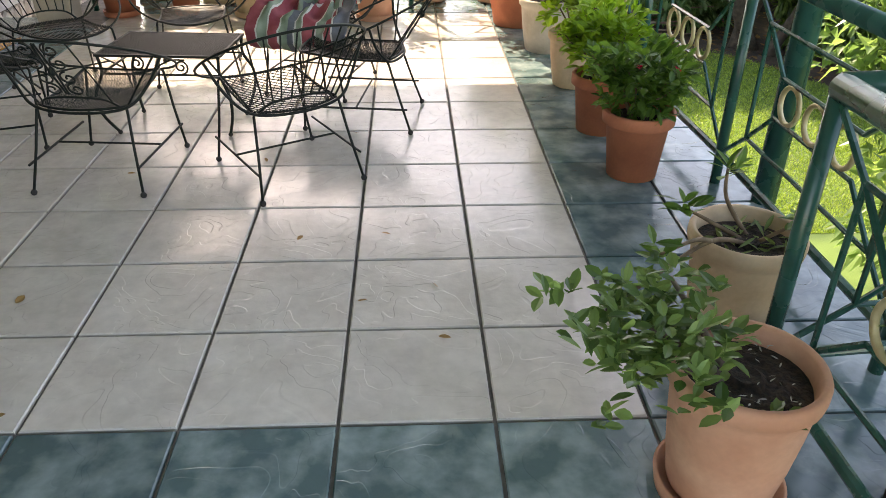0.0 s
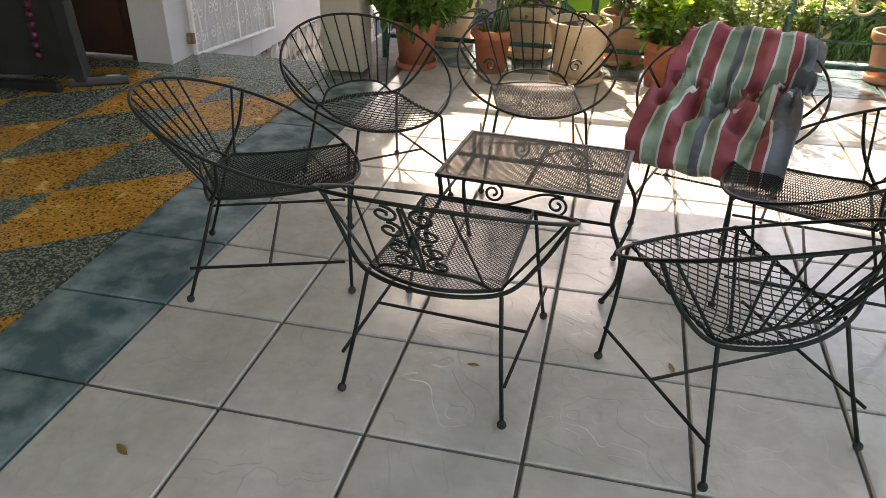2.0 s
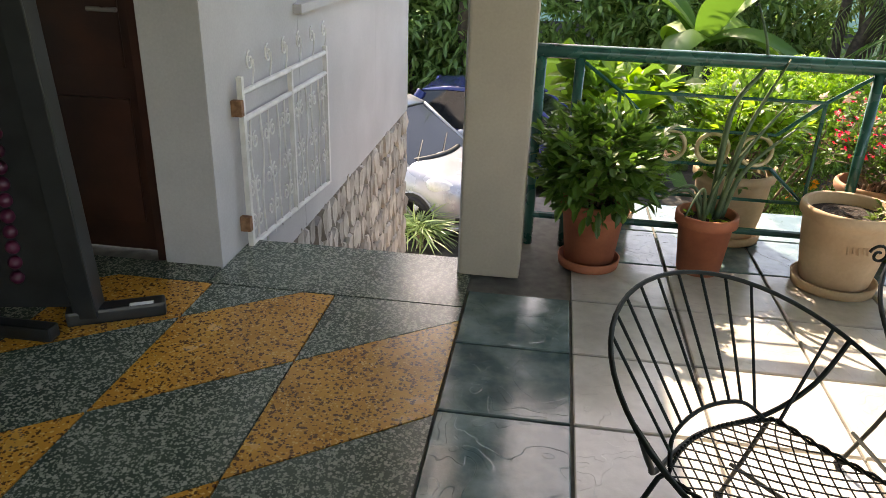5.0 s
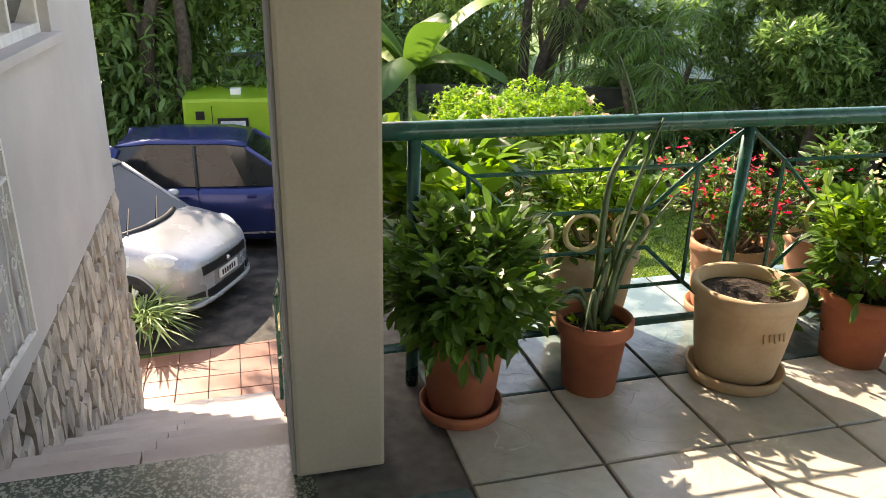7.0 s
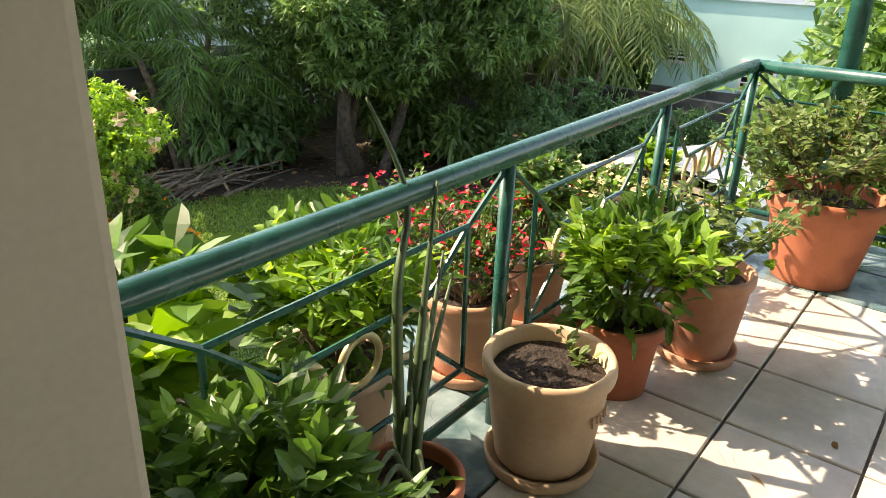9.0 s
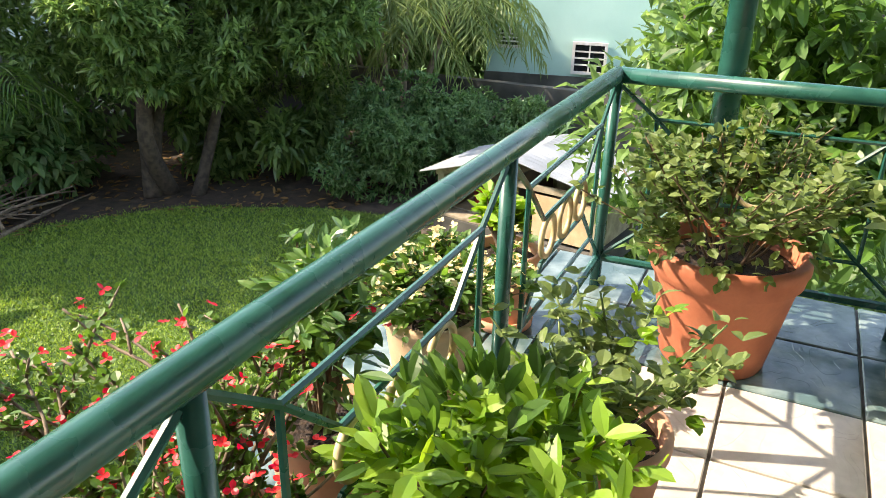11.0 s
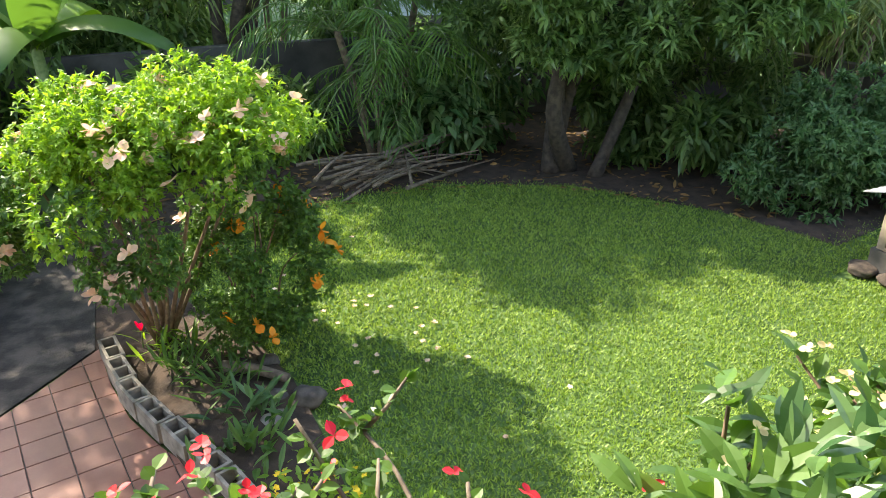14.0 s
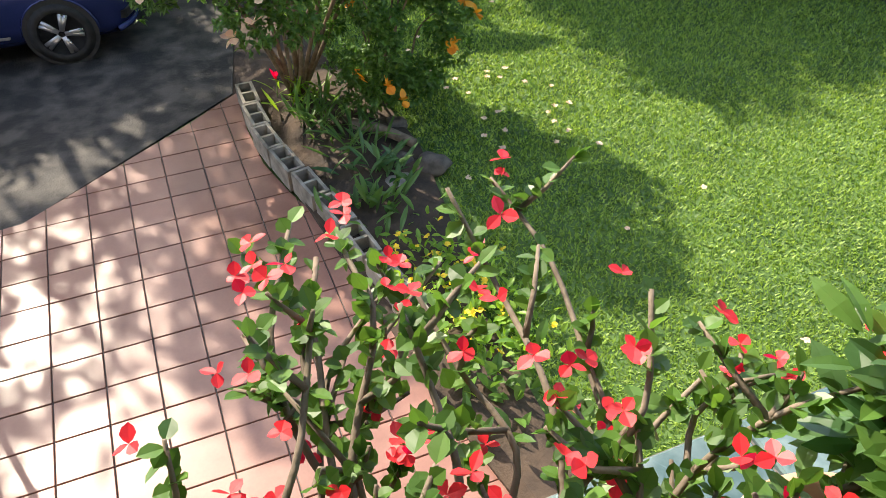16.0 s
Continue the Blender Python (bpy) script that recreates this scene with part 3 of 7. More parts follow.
win = thing("window_1", -3.45, 5.96, 0.95, 0, "white-framed louvred window above the stair", "window", "", "structure")
wf = bmesh.new()
for y0, y1, z0, z1 in ((-0.84, -0.79, 0, 1.1), (0.79, 0.84, 0, 1.1), (-0.79, 0.79, 0, 0.05), (-0.79, 0.79, 1.05, 1.1), (-0.28, -0.24, 0.05, 1.05), (0.26, 0.30, 0.05, 1.05)):
    box(wf, -0.16, -0.05, y0, y1, z0, z1, 0.004)
part("window_frame", wf, M["white_iron"], win)
part("window_sill", boxed(-0.16, 0.045, -0.90, 0.90, -0.045, 0.0, bevel=0.006), M["wall"], win)
for k, (y0, y1) in enumerate(((-0.79, -0.28), (-0.24, 0.26), (0.30, 0.79))):
    for j in range(5):
        m = pose(-0.11, (y0 + y1) / 2, 0.15 + 0.2 * j, 0, 24, 0)
        part("pane", boxed(-0.003, 0.003, -(y1 - y0) / 2, (y1 - y0) / 2, -0.11, 0.11, m=m), M["car_glass"], win, "tilted glass louvre" if j == 0 and k == 0 else "")

# stair down to the driveway
stair = thing("stairs", label="pale tiled stair going down beside the house", category="stairs", kind="structure")
N_STEP = 13
RISE, RUN = -G / N_STEP, 0.34
sb = bmesh.new()
for k in range(N_STEP - 1):
    z = -RISE * (k + 1)
    box(sb, -3.449, -2.455, 4.36 + k * RUN, 4.36 + (k + 1) * RUN + 0.02, G - 0.1, z - 0.02)
part("stair_body", sb, M["plaster"], stair)
for k in range(N_STEP - 1):
    z = -RISE * (k + 1)
    for x0, x1 in ((-3.445, -2.955), (-2.949, -2.46)):
        part("tile", boxed(x0, x1, 4.36 + k * RUN - 0.012, 4.36 + (k + 1) * RUN - 0.004, z - 0.018, z, bevel=0.003), M["step_tile"], stair)

# garden ground
ground = tagged(part("ground", boxed(-700, 700, -700, 700, G - 1.0, G - 0.03), M["lawn"]), "green garden lawn running on past the fence", "ground", "", "structure")
drive = bmesh.new()
vs = [drive.verts.new(v) for v in ((-30, 9.55, G - 0.012), (-2.05, 9.80, G - 0.012), (-0.22, 11.1, G - 0.012), (0.0, 12.2, G - 0.012), (-0.1, 15.3, G - 0.012), (-30, 20, G - 0.012))]
drive.faces.new(vs)
bmesh.ops.extrude_face_region(drive, geom=drive.faces[:])
top = [v for v in drive.verts if v not in vs]
bmesh.ops.translate(drive, vec=(0, 0, -0.2), verts=top)
bmesh.ops.recalc_face_normals(drive, faces=drive.faces[:])
road = tagged(part("road", drive, M["asphalt"]), "dark worn wet-looking asphalt driveway", "driveway", "", "structure")
bed_pts = [(-0.16, 11.15), (-0.12, 10.4), (-0.06, 9.6), (0.0, 9.0), (0.13, 8.0), (0.22, 7.2), (0.4, 6.2), (0.6, 5.2), (0.95, 5.3), (0.75, 6.6), (0.75, 7.8), (0.95, 8.8), (1.05, 9.6), (1.0, 10.6), (0.7, 11.5), (0.1, 11.6)]
bedm = bmesh.new()
vs = [bedm.verts.new((x, y, G + 0.03 + 0.02 * math.sin(5 * x + 3 * y))) for x, y in bed_pts]
mid = [bedm.verts.new((0.45 + (x - 0.45) * 0.5, y + (9 - y) * 0.1, G + 0.09)) for x, y in bed_pts]
for i in range(len(vs)):
    j = (i + 1) % len(vs)
    bedm.faces.new((vs[i], vs[j], mid[j], mid[i]))
bedm.faces.new(mid)
low = [bedm.verts.new((v.co.x, v.co.y, G - 0.1)) for v in vs]
for i in range(len(vs)):
    j = (i + 1) % len(vs)
    bedm.faces.new((low[i], low[j], vs[j], vs[i]))
bmesh.ops.recalc_face_normals(bedm, faces=bedm.faces[:])
bed = tagged(part("flower_bed", bedm, M["earth"]), "brown earth flower bed edged with concrete blocks", "flower bed", "", "structure")
pave = bmesh.new()
pv = [(-3.45, 5.0), (0.45, 5.0), (0.30, 7.4), (0.15, 8.36), (0.03, 9.05), (-0.09, 9.41), (-0.20, 9.88), (-0.22, 10.42), (-0.19, 11.05), (-0.71, 10.67), (-2.0, 9.80), (-3.9, 9.62), (-3.9, 8.1), (-3.45, 8.1)]
a = [pave.verts.new((x, y, G - 0.004)) for x, y in pv]
b = [pave.verts.new((x, y, G - 0.12)) for x, y in pv]
pave.faces.new(a)
pave.faces.new(list(reversed(b)))
for i in range(len(a)):
    j = (i + 1) % len(a)
    pave.faces.new((b[i], b[j], a[j], a[i]))
bmesh.ops.recalc_face_normals(pave, faces=pave.faces[:])
pavement = tagged(part("pavement", pave, M["grout"]), "pink square paving tiles at the foot of the stair", "paving", "", "structure")

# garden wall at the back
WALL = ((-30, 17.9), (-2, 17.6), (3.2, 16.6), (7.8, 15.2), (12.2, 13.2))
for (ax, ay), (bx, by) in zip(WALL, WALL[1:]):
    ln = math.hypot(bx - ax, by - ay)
    wall("wall_garden", 0, ln - 0.01, 0, 0.2, G, G + 1.5, mat="wall_grey", label="block wall behind the garden trees, their shade darkening its colour").matrix_world = pose(ax, ay, 0, 0, 0, math.degrees(math.atan2(by - ay, bx - ax)))
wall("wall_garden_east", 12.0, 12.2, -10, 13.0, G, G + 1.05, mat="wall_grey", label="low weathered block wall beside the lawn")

# ---- green rail ----
def rail_panel(bm, a, b, rings):
    """Bars of one rail panel between two posts in plan; rings go to a list of their own."""
    a, b = Vector(a), Vector(b)
    w = (b - a).length
    d = (b - a) / w

    def at(u, z):
        q = a + d * u
        return (q.x, q.y, z)
    d1, d2 = 0.15 * w, 0.29 * w
    zt, zm, z1, z2, zn, zb = 0.82, 0.71, 0.565, 0.42, 0.275, 0.14
    for lo, sign in ((0, 1), (w, -1)):
        tube(bm, [at(lo + sign * 0.02, zt), at(lo + sign * d1, zm), at(lo + sign * d2, z1)], 0.0085, 6)
        tube(bm, [at(lo + sign * 0.02, zb + 0.01), at(lo + sign * d1, zn), at(lo + sign * d2, z2)], 0.0085, 6)
        tube(bm, [at(lo + sign * d1, zm), at(lo + sign * d1, zn)], 0.008, 6)
    for u, z in ((d1, zm), (d1, zn), (d2, z1), (d2, z2)):
        tube(bm, [at(u, z), at(w - u, z)], 0.008, 6)
    for k in (-1, 0, 1):
        c = w / 2 + k * 0.178
        ring = [at(c + 0.064 * math.cos(t * math.pi / 14), 0.4925 + 0.064 * math.sin(t * math.pi / 14)) for t in range(28)]
        rings.append(tube(bmesh.new(), ring, 0.0095, 8, closed=True))


railing = thing("railing", label="green painted metal veranda rail with gold rings", category="railing", kind="structure")
NW, NE, MID, SE, JOG = (-2.06, RY), (RX, RY), (1.485, 1.40), (1.50, 0.16), (1.12, 0.08)


def between(p, q, n):
    return [(p[0] + (q[0] - p[0]) * k / n, p[1] + (q[1] - p[1]) * k / n) for k in range(n + 1)]


RUNS = [[NW, (-0.885, RY), (0.217, RY), NE], between(NE, MID, 3) + [SE], [JOG, (2.5, 0.20)], [JOG, (1.15, -1.05), (1.18, -2.2)]]
for k, run in enumerate(RUNS):
    drop = 0.001 * k
    tb, bb = bmesh.new(), bmesh.new()
    tops = [(x, y, RZ - drop) for x, y in ([(-2.25, RY)] if k == 0 else []) + run]
    tube(tb, tops, 0.030, 16)
    part("handrail", tb, M["rail"], railing, "round green handrail", smooth=True)
    tube(bb, [(x, y, 0.13 - drop) for x, y in ([(-2.22, RY)] if k == 0 else []) + run], 0.016, 8)
    part("bottom_rail", bb, M["rail"], railing)
    for a, b in zip(run, run[1:]):
        bm, rings = bmesh.new(), []
        rail_panel(bm, a, b, rings)
        part("rail_panel", bm, M["rail"], railing)
        for r in rings:
            part("ring", r, M["rail_gold"], railing, "gold painted ring", smooth=True)
for x, y in RUNS[0] + RUNS[1][1:] + RUNS[2] + RUNS[3][1:] + [(-2.22, RY)]:
    part("post", tube(bmesh.new(), [(x, y, -0.012), (x, y, RZ - 0.01)], 0.0215, 14), M["rail"], railing, smooth=True)
for x, y in ((RX + 0.11, 4.24), (1.62, 1.22)):
    pole = tagged(part("roof_post", tube(bmesh.new(), [(x, y, -0.012), (x, y, 2.70)], 0.048, 20), M["rail"], smooth=True), "thick round green roof post beside the rail", "post", "roof posts", "structure")

# ---- iron garden furniture ----
HOOP = dict(lift=0.0)


def hoop_at(t):
    h = HOOP["lift"] / 2
    return Vector((-0.04 + 0.34 * math.cos(t), 0.335 * math.sin(t), 0.495 + h - (0.145 + h) * math.cos(t)))


def seat_at(u, v):
    """A point of the seat: u from the rear to the front, v across."""
    y0, y1 = 0.178 * v, 0.168 * v
    f = hoop_at(math.asin(max(-1, min(1, y1 / 0.335))))
    r = Vector((-0.14 - 0.055 * (1 - v * v), y0, 0.342))
    q = r.lerp(f, u)
    q.z += -0.016 * math.sin(math.pi * u) * (1 - 0.4 * v * v)
    return q


def mesh_sheet(at, nu, nv, r=0.0013, steps=9, flat=0.0):
    """Expanded metal: two crossing families of thin strands over a surface at(u, v)."""
    bm = bmesh.new()
    n = nu + nv
    for fam in (1, -1):
        for k in range(1, n):
            pts = []
            for s in range(steps + 1):
                a = s / steps
                # lattice lines in a unit square
                c = k / n * 2
                lo, hi = max(0.0, c - 1), min(1.0, c)
                u = lo + (hi - lo) * a
                w = c - u
                if fam < 0:
                    w = 1 - w
                pts.append(at(u, w * 2 - 1))
            if (pts[0] - pts[-1]).length > 0.01:
                tube(bm, pts, r, 3)
    return bm


def iron_chair(name, x, y, turn, label, back="rods", coarse=False):
    ch = thing(name, x, y, 0, turn, label, "chair", "chairs round the table")
    iron = M["iron"]
    part("hoop", tube(bmesh.new(), [hoop_at(2 * math.pi * k / 56) for k in range(56)], 0.0054, 8, closed=True), iron, ch, smooth=True)
    part("seat", mesh_sheet(seat_at, *((11, 11) if coarse else (30, 30)), r=0.0022 if coarse else 0.0015), iron, ch, "expanded metal seat mesh", kind="stuff")
    edge = [seat_at(0, v / 10) for v in range(-10, 11)] + [seat_at(u / 8, 1) for u in range(1, 9)]
    edge += [seat_at(1, v / 10) for v in range(9, -11, -1)] + [seat_at(u / 8, -1) for u in range(7, 0, -1)]
    eb = bmesh.new()
    if coarse:
        for ph in (0, math.pi):
            fine = smooth_line(edge + [edge[0]], 4)
            tube(eb, [p + Vector((0, 0.004 * math.cos(ph + k * 1.1), 0.004 * math.sin(ph + k * 1.1))) for k, p in enumerate(fine)], 0.0036, 5)
    else:
        tube(eb, edge, 0.0058, 6, closed=True)
    part("seat_frame", eb, iron, ch, smooth=True)
    u_pts = [hoop_at(1.75), (-0.12, 0.265, 0.42), (-0.165, 0.18, 0.342), (-0.205, 0, 0.332), (-0.165, -0.18, 0.342), (-0.12, -0.265, 0.42), hoop_at(-1.75)]
    part("seat_support", tube(bmesh.new(), smooth_line(u_pts, 8), 0.0062, 7), iron, ch, smooth=True)
    arc = smooth_line([(-0.155, 0.155, 0.345), (-0.19, 0.11, 0.385), (-0.208, 0, 0.398), (-0.19, -0.11, 0.385), (-0.155, -0.155, 0.345)], 6)
    part("back_arc", tube(bmesh.new(), arc, 0.005, 6), iron, ch, smooth=True)
    n = {"scroll": 2, "covered": 0}.get(back, 9)
    for k in range(n):
        f = (k / (n - 1) - 0.5)
        t = math.pi + f * (1.45 if n > 2 else 0.66)
        a = arc[int(round((0.5 + f * 0.72) * (len(arc) - 1)))]
        part("back_rod", tube(bmesh.new(), [a, hoop_at(t)], 0.0035, 6), iron, ch)
    for s in (1, -1) if n else ():
        part("back_rod", tube(bmesh.new(), [seat_at(0.02, s), hoop_at(math.pi - s * 1.28)], 0.0045, 6), iron, ch)
    if back == "scroll":
        def onback(px, pz):
            a, b = Vector((-0.208, 0, 0.39)), hoop_at(math.pi)
            q = a.lerp(b, pz)
            q.y += px
            return q
        sc = bmesh.new()
        for s in (1, -1):
            for cz in (0.055, 0.115, 0.19, 0.255):
                part("scroll", tube(bmesh.new(), [onback(u, w / 0.30) for u, w in spiral(s * 0.046, cz, 0.034, 1.3, math.pi / 2, s)], 0.0038, 5), iron, ch, "curled iron scroll")
            tube(sc, [onback(s * 0.004, 0.1), onback(s * 0.010, 0.5), onback(s * 0.004, 0.95)], 0.0045, 5)
        ball(sc, *onback(0, 0.5), 0.014, 1.4, 8)
        part("back_spine", sc, iron, ch, "leaf-shaped iron spine")
    if back == "curl":
        sc = bmesh.new()
        for s in (1, -1):
            for (cy, cz, r) in ((0.19, 0.41, 0.030), (0.22, 0.60, 0.028)):
                part("scroll", tube(bmesh.new(), [(-0.20 - 0.65 * (cz - 0.38), s * cy + u, w) for u, w in spiral(0, cz, r, 1.3, 0.3, s)], 0.004, 5), iron, ch, "curled iron scroll")
        sc.free()
    for sx, px, pz in ((1, 0.256, 0.370), (-1, -0.15, 0.340)):
        for s in (1, -1):
            top = Vector((px, s * (0.168 if sx > 0 else 0.176), pz))
            foot = Vector((0.255 if sx > 0 else -0.262, s * 0.225, 0.012))
            leg = part("leg", tube(bmesh.new(), [top, top + Vector((0.008 * sx, s * 0.006, -0.012)), top.lerp(foot, 0.5), foot], 0.0058, 7), iron, ch, smooth=True)
            part("foot", ball(bmesh.new(), foot.x, foot.y, 0.013, 0.013, 1.0, 10), M["rubber"], leg, "dark ball foot", smooth=True)
    for s in (1, -1):
        part("stretcher", tube(bmesh.new(), [(0.238, s * 0.228, 0.125), (-0.247, s * 0.222, 0.125)], 0.0052, 6), iron, ch)
    part("stretcher", tube(bmesh.new(), [(0, 0.225, 0.125), (0, -0.225, 0.125)], 0.0048, 6), iron, ch)
    return ch


iron_chair("garden_chair", -1.78, 1.95, 20, "dark green iron hoop chair with mesh seat and rod back")
HOOP["lift"] = 0.02
iron_chair("garden_chair", -1.08, 1.60, 85, "dark iron hoop chair with a scrollwork back", "scroll")
HOOP["lift"] = 0.055
iron_chair("garden_chair", -0.33, 1.57, 121, "dark iron hoop chair with a coarse diamond mesh seat", "rods", True)
HOOP["lift"] = 0.015
iron_chair("garden_chair", -0.03, 2.22, 172, "iron hoop chair with a fine mesh seat and scrolled back", "scroll")
HOOP["lift"] = 0.0
iron_chair("garden_chair", -1.65, 2.65, -48, "iron hoop chair with rope-edged diamond mesh seat", "rods", True)
iron_chair("garden_chair", -1.03, 2.98, -78, "iron hoop chair with fan back and curled scroll ends", "curl")
draped = iron_chair("garden_chair", -0.295, 2.73, -106, "iron hoop chair covered by a striped throw", "covered")

# striped throw over the last chair
def throw_at(a, b):
    """a from the front hem over the seat to the top of the back and over, b across."""
    line = [(0.285, 0.27), (0.325, 0.31), (0.33, 0.375), (0.28, 0.425), (0.10, 0.435), (-0.06, 0.425), (-0.14, 0.46), (-0.20, 0.53), (-0.265, 0.60), (-0.325, 0.65), (-0.375, 0.658), (-0.42, 0.615), (-0.43, 0.50)]
    f = a * (len(line) - 1)
    i = min(int(f), len(line) - 2)
    x, z = (line[i][0] + (line[i + 1][0] - line[i][0]) * (f - i), line[i][1] + (line[i + 1][1] - line[i][1]) * (f - i))
    mid0 = math.exp(-((a - 0.46) / 0.16) ** 2)
    wob = noise.noise(Vector((a * 7.0, b * 4.0, 3.1))) + 0.5 * mid0 * noise.noise(Vector((a * 17.0, b * 9.0, 1.7)))
    mid = math.exp(-((a - 0.42) / 0.14) ** 2)
    crest = math.exp(-((a - 0.80) / 0.09) ** 2)
    y = b * (0.272 - 0.02 * mid - 0.02 * crest) + 0.05 * mid * noise.noise(Vector((a * 9, b * 6, 9)))
    z += 0.045 * abs(b) ** 3 * (1 if 0.25 < a < 0.6 else 0.2) - 0.05 * crest * max(0.0, abs(b) - 0.6) ** 1.5 * 4
    over = max(0.0, min(1.0, (abs(b) - 0.72) / 0.26)) * max(0.0, min(1.0, (a - 0.45) / 0.12)) * max(0.0, min(1.0, (0.86 - a) / 0.08))
    over = over * over * (3 - 2 * over)
    rim = 0.495 - 0.145 * (x + 0.04) / 0.34 + 0.018
    z += over * max(0.0, rim - z)
    y -= 0.02 * b * over
    wob *= 1 - 0.7 * over
    return (x + 0.02 * wob, y, z + (0.022 + 0.06 * mid) * wob + 0.10 * mid * (0.5 - abs(noise.noise(Vector((a * 13.0, b * 3.2, 5.3)))) * 2) + 0.025 * mid)


th = thing("throw_blanket", -0.295, 2.73, 0, -106, "burgundy, green and pale striped throw draped over a chair", "blanket")
NA, NB = 60, 66
tv = [throw_at(i / NA, j / NB * 2 - 1) for i in range(NA + 1) for j in range(NB + 1)]
tf = [(i * (NB + 1) + j, i * (NB + 1) + j + 1, (i + 1) * (NB + 1) + j + 1, (i + 1) * (NB + 1) + j) for i in range(NA) for j in range(NB)]
cloth = part("cloth", (tv, tf), [M["cloth_red"], M["cloth_green"], M["cloth_pale"], M["cloth_dark"]], th, smooth=True)
STRIPES = "0" * 7 + "2" + "1" * 6 + "2" + "0" * 7 + "2" + "1" * 5 + "3" * 4 + "2" + "1" * 4 + "2" + "0" * 8 + "2" + "1" * 5 + "2" + "0" * 4 + "2" + "3" * 9
for pol in cloth.data.polygons:
    j = pol.index % NB
    pol.material_index = int(STRIPES[j % len(STRIPES)])
sol = cloth.modifiers.new("thickness", "SOLIDIFY")
sol.thickness = 0.007
fr = bmesh.new()
frng = random.Random(8)
for j in range(70):
    b = j / 69 * 2 - 1
    q = Vector(throw_at(0.0, b))
    tube(fr, [q, q + Vector((frng.uniform(-0.008, 0.008), frng.uniform(-0.01, 0.01), -frng.uniform(0.012, 0.03)))], 0.0014, 3)
part("fringe", fr, M["cloth_pale"], th, "pale fringe threads")

# mesh table
table = thing("garden_table", -0.915, 2.135, 0, -5, "low dark iron table with an expanded metal top", "table")
TW, TD, TZ = 0.280, 0.195, 0.40
part("tabletop", mesh_sheet(lambda u, v: Vector(((u * 2 - 1) * TW, v * TD, TZ)), 38, 38, r=0.0015, steps=2), M["iron"], table, "expanded metal mesh top", kind="stuff")
tb = bmesh.new()
for x0, x1, y0, y1 in ((-TW, TW, -TD - 0.006, -TD + 0.006), (-TW, TW, TD - 0.006, TD + 0.006), (-TW - 0.006, -TW + 0.006, -TD - 0.006, TD + 0.006), (TW - 0.006, TW + 0.006, -TD - 0.006, TD + 0.006)):
    box(tb, x0, x1, y0, y1, TZ - 0.009, TZ + 0.002)
box(tb, -TW, TW, -0.006, 0.006, TZ - 0.012, TZ - 0.002)
box(tb, -0.005, 0.005, -TD, TD, TZ - 0.013, TZ - 0.003)
part("top_frame", tb, M["iron"], table)
for sx in (1, -1):
    for sy in (1, -1):
        lg = smooth_line([(sx * (TW - 0.005), sy * (TD - 0.005), TZ - 0.01), (sx * (TW - 0.008), sy * (TD - 0.008), 0.31), (sx * (TW + 0.03), sy * (TD + 0.012), 0.22), (sx * (TW + 0.026), sy * (TD + 0.002), 0.12), (sx * (TW - 0.012), sy * (TD - 0.05), 0.012)], 5)
        leg = part("leg", tube(bmesh.new(), lg, 0.0075, 7), M["iron"], table, smooth=True)
        part("foot", ball(bmesh.new(), sx * (TW - 0.012), sy * (TD - 0.05), 0.011, 0.011, 1, 10), M["rubber"], leg, smooth=True)
for sy in (1, -1):
    y = sy * (TD - 0.008)
    part("stretcher", tube(bmesh.new(), [(-TW + 0.008, y, 0.31), (TW - 0.008, y, 0.31)], 0.0055, 6), M["iron"], table)
    sc = bmesh.new()
    for s in (1, -1):
        part("scroll", tube(bmesh.new(), [(u, y, w) for u, w in spiral(s * 0.10, 0.353 - 0.006 * s, 0.034, 1.5, -math.pi / 2 if s > 0 else math.pi / 2, s)], 0.0045, 6), M["iron"], table, "curled iron scroll")
    tube(sc, smooth_line([(-0.12, y, 0.318), (-0.05, y, 0.326), (0.05, y, 0.375), (0.12, y, 0.378)], 6), 0.0045, 6)
    part("scroll_bar", sc, M["iron"], table)
for sx in (1, -1):
    part("stretcher", tube(bmesh.new(), [(sx * (TW - 0.008), -TD + 0.008, 0.31), (sx * (TW - 0.008), TD - 0.008, 0.31)], 0.0055, 6), M["iron"], table)

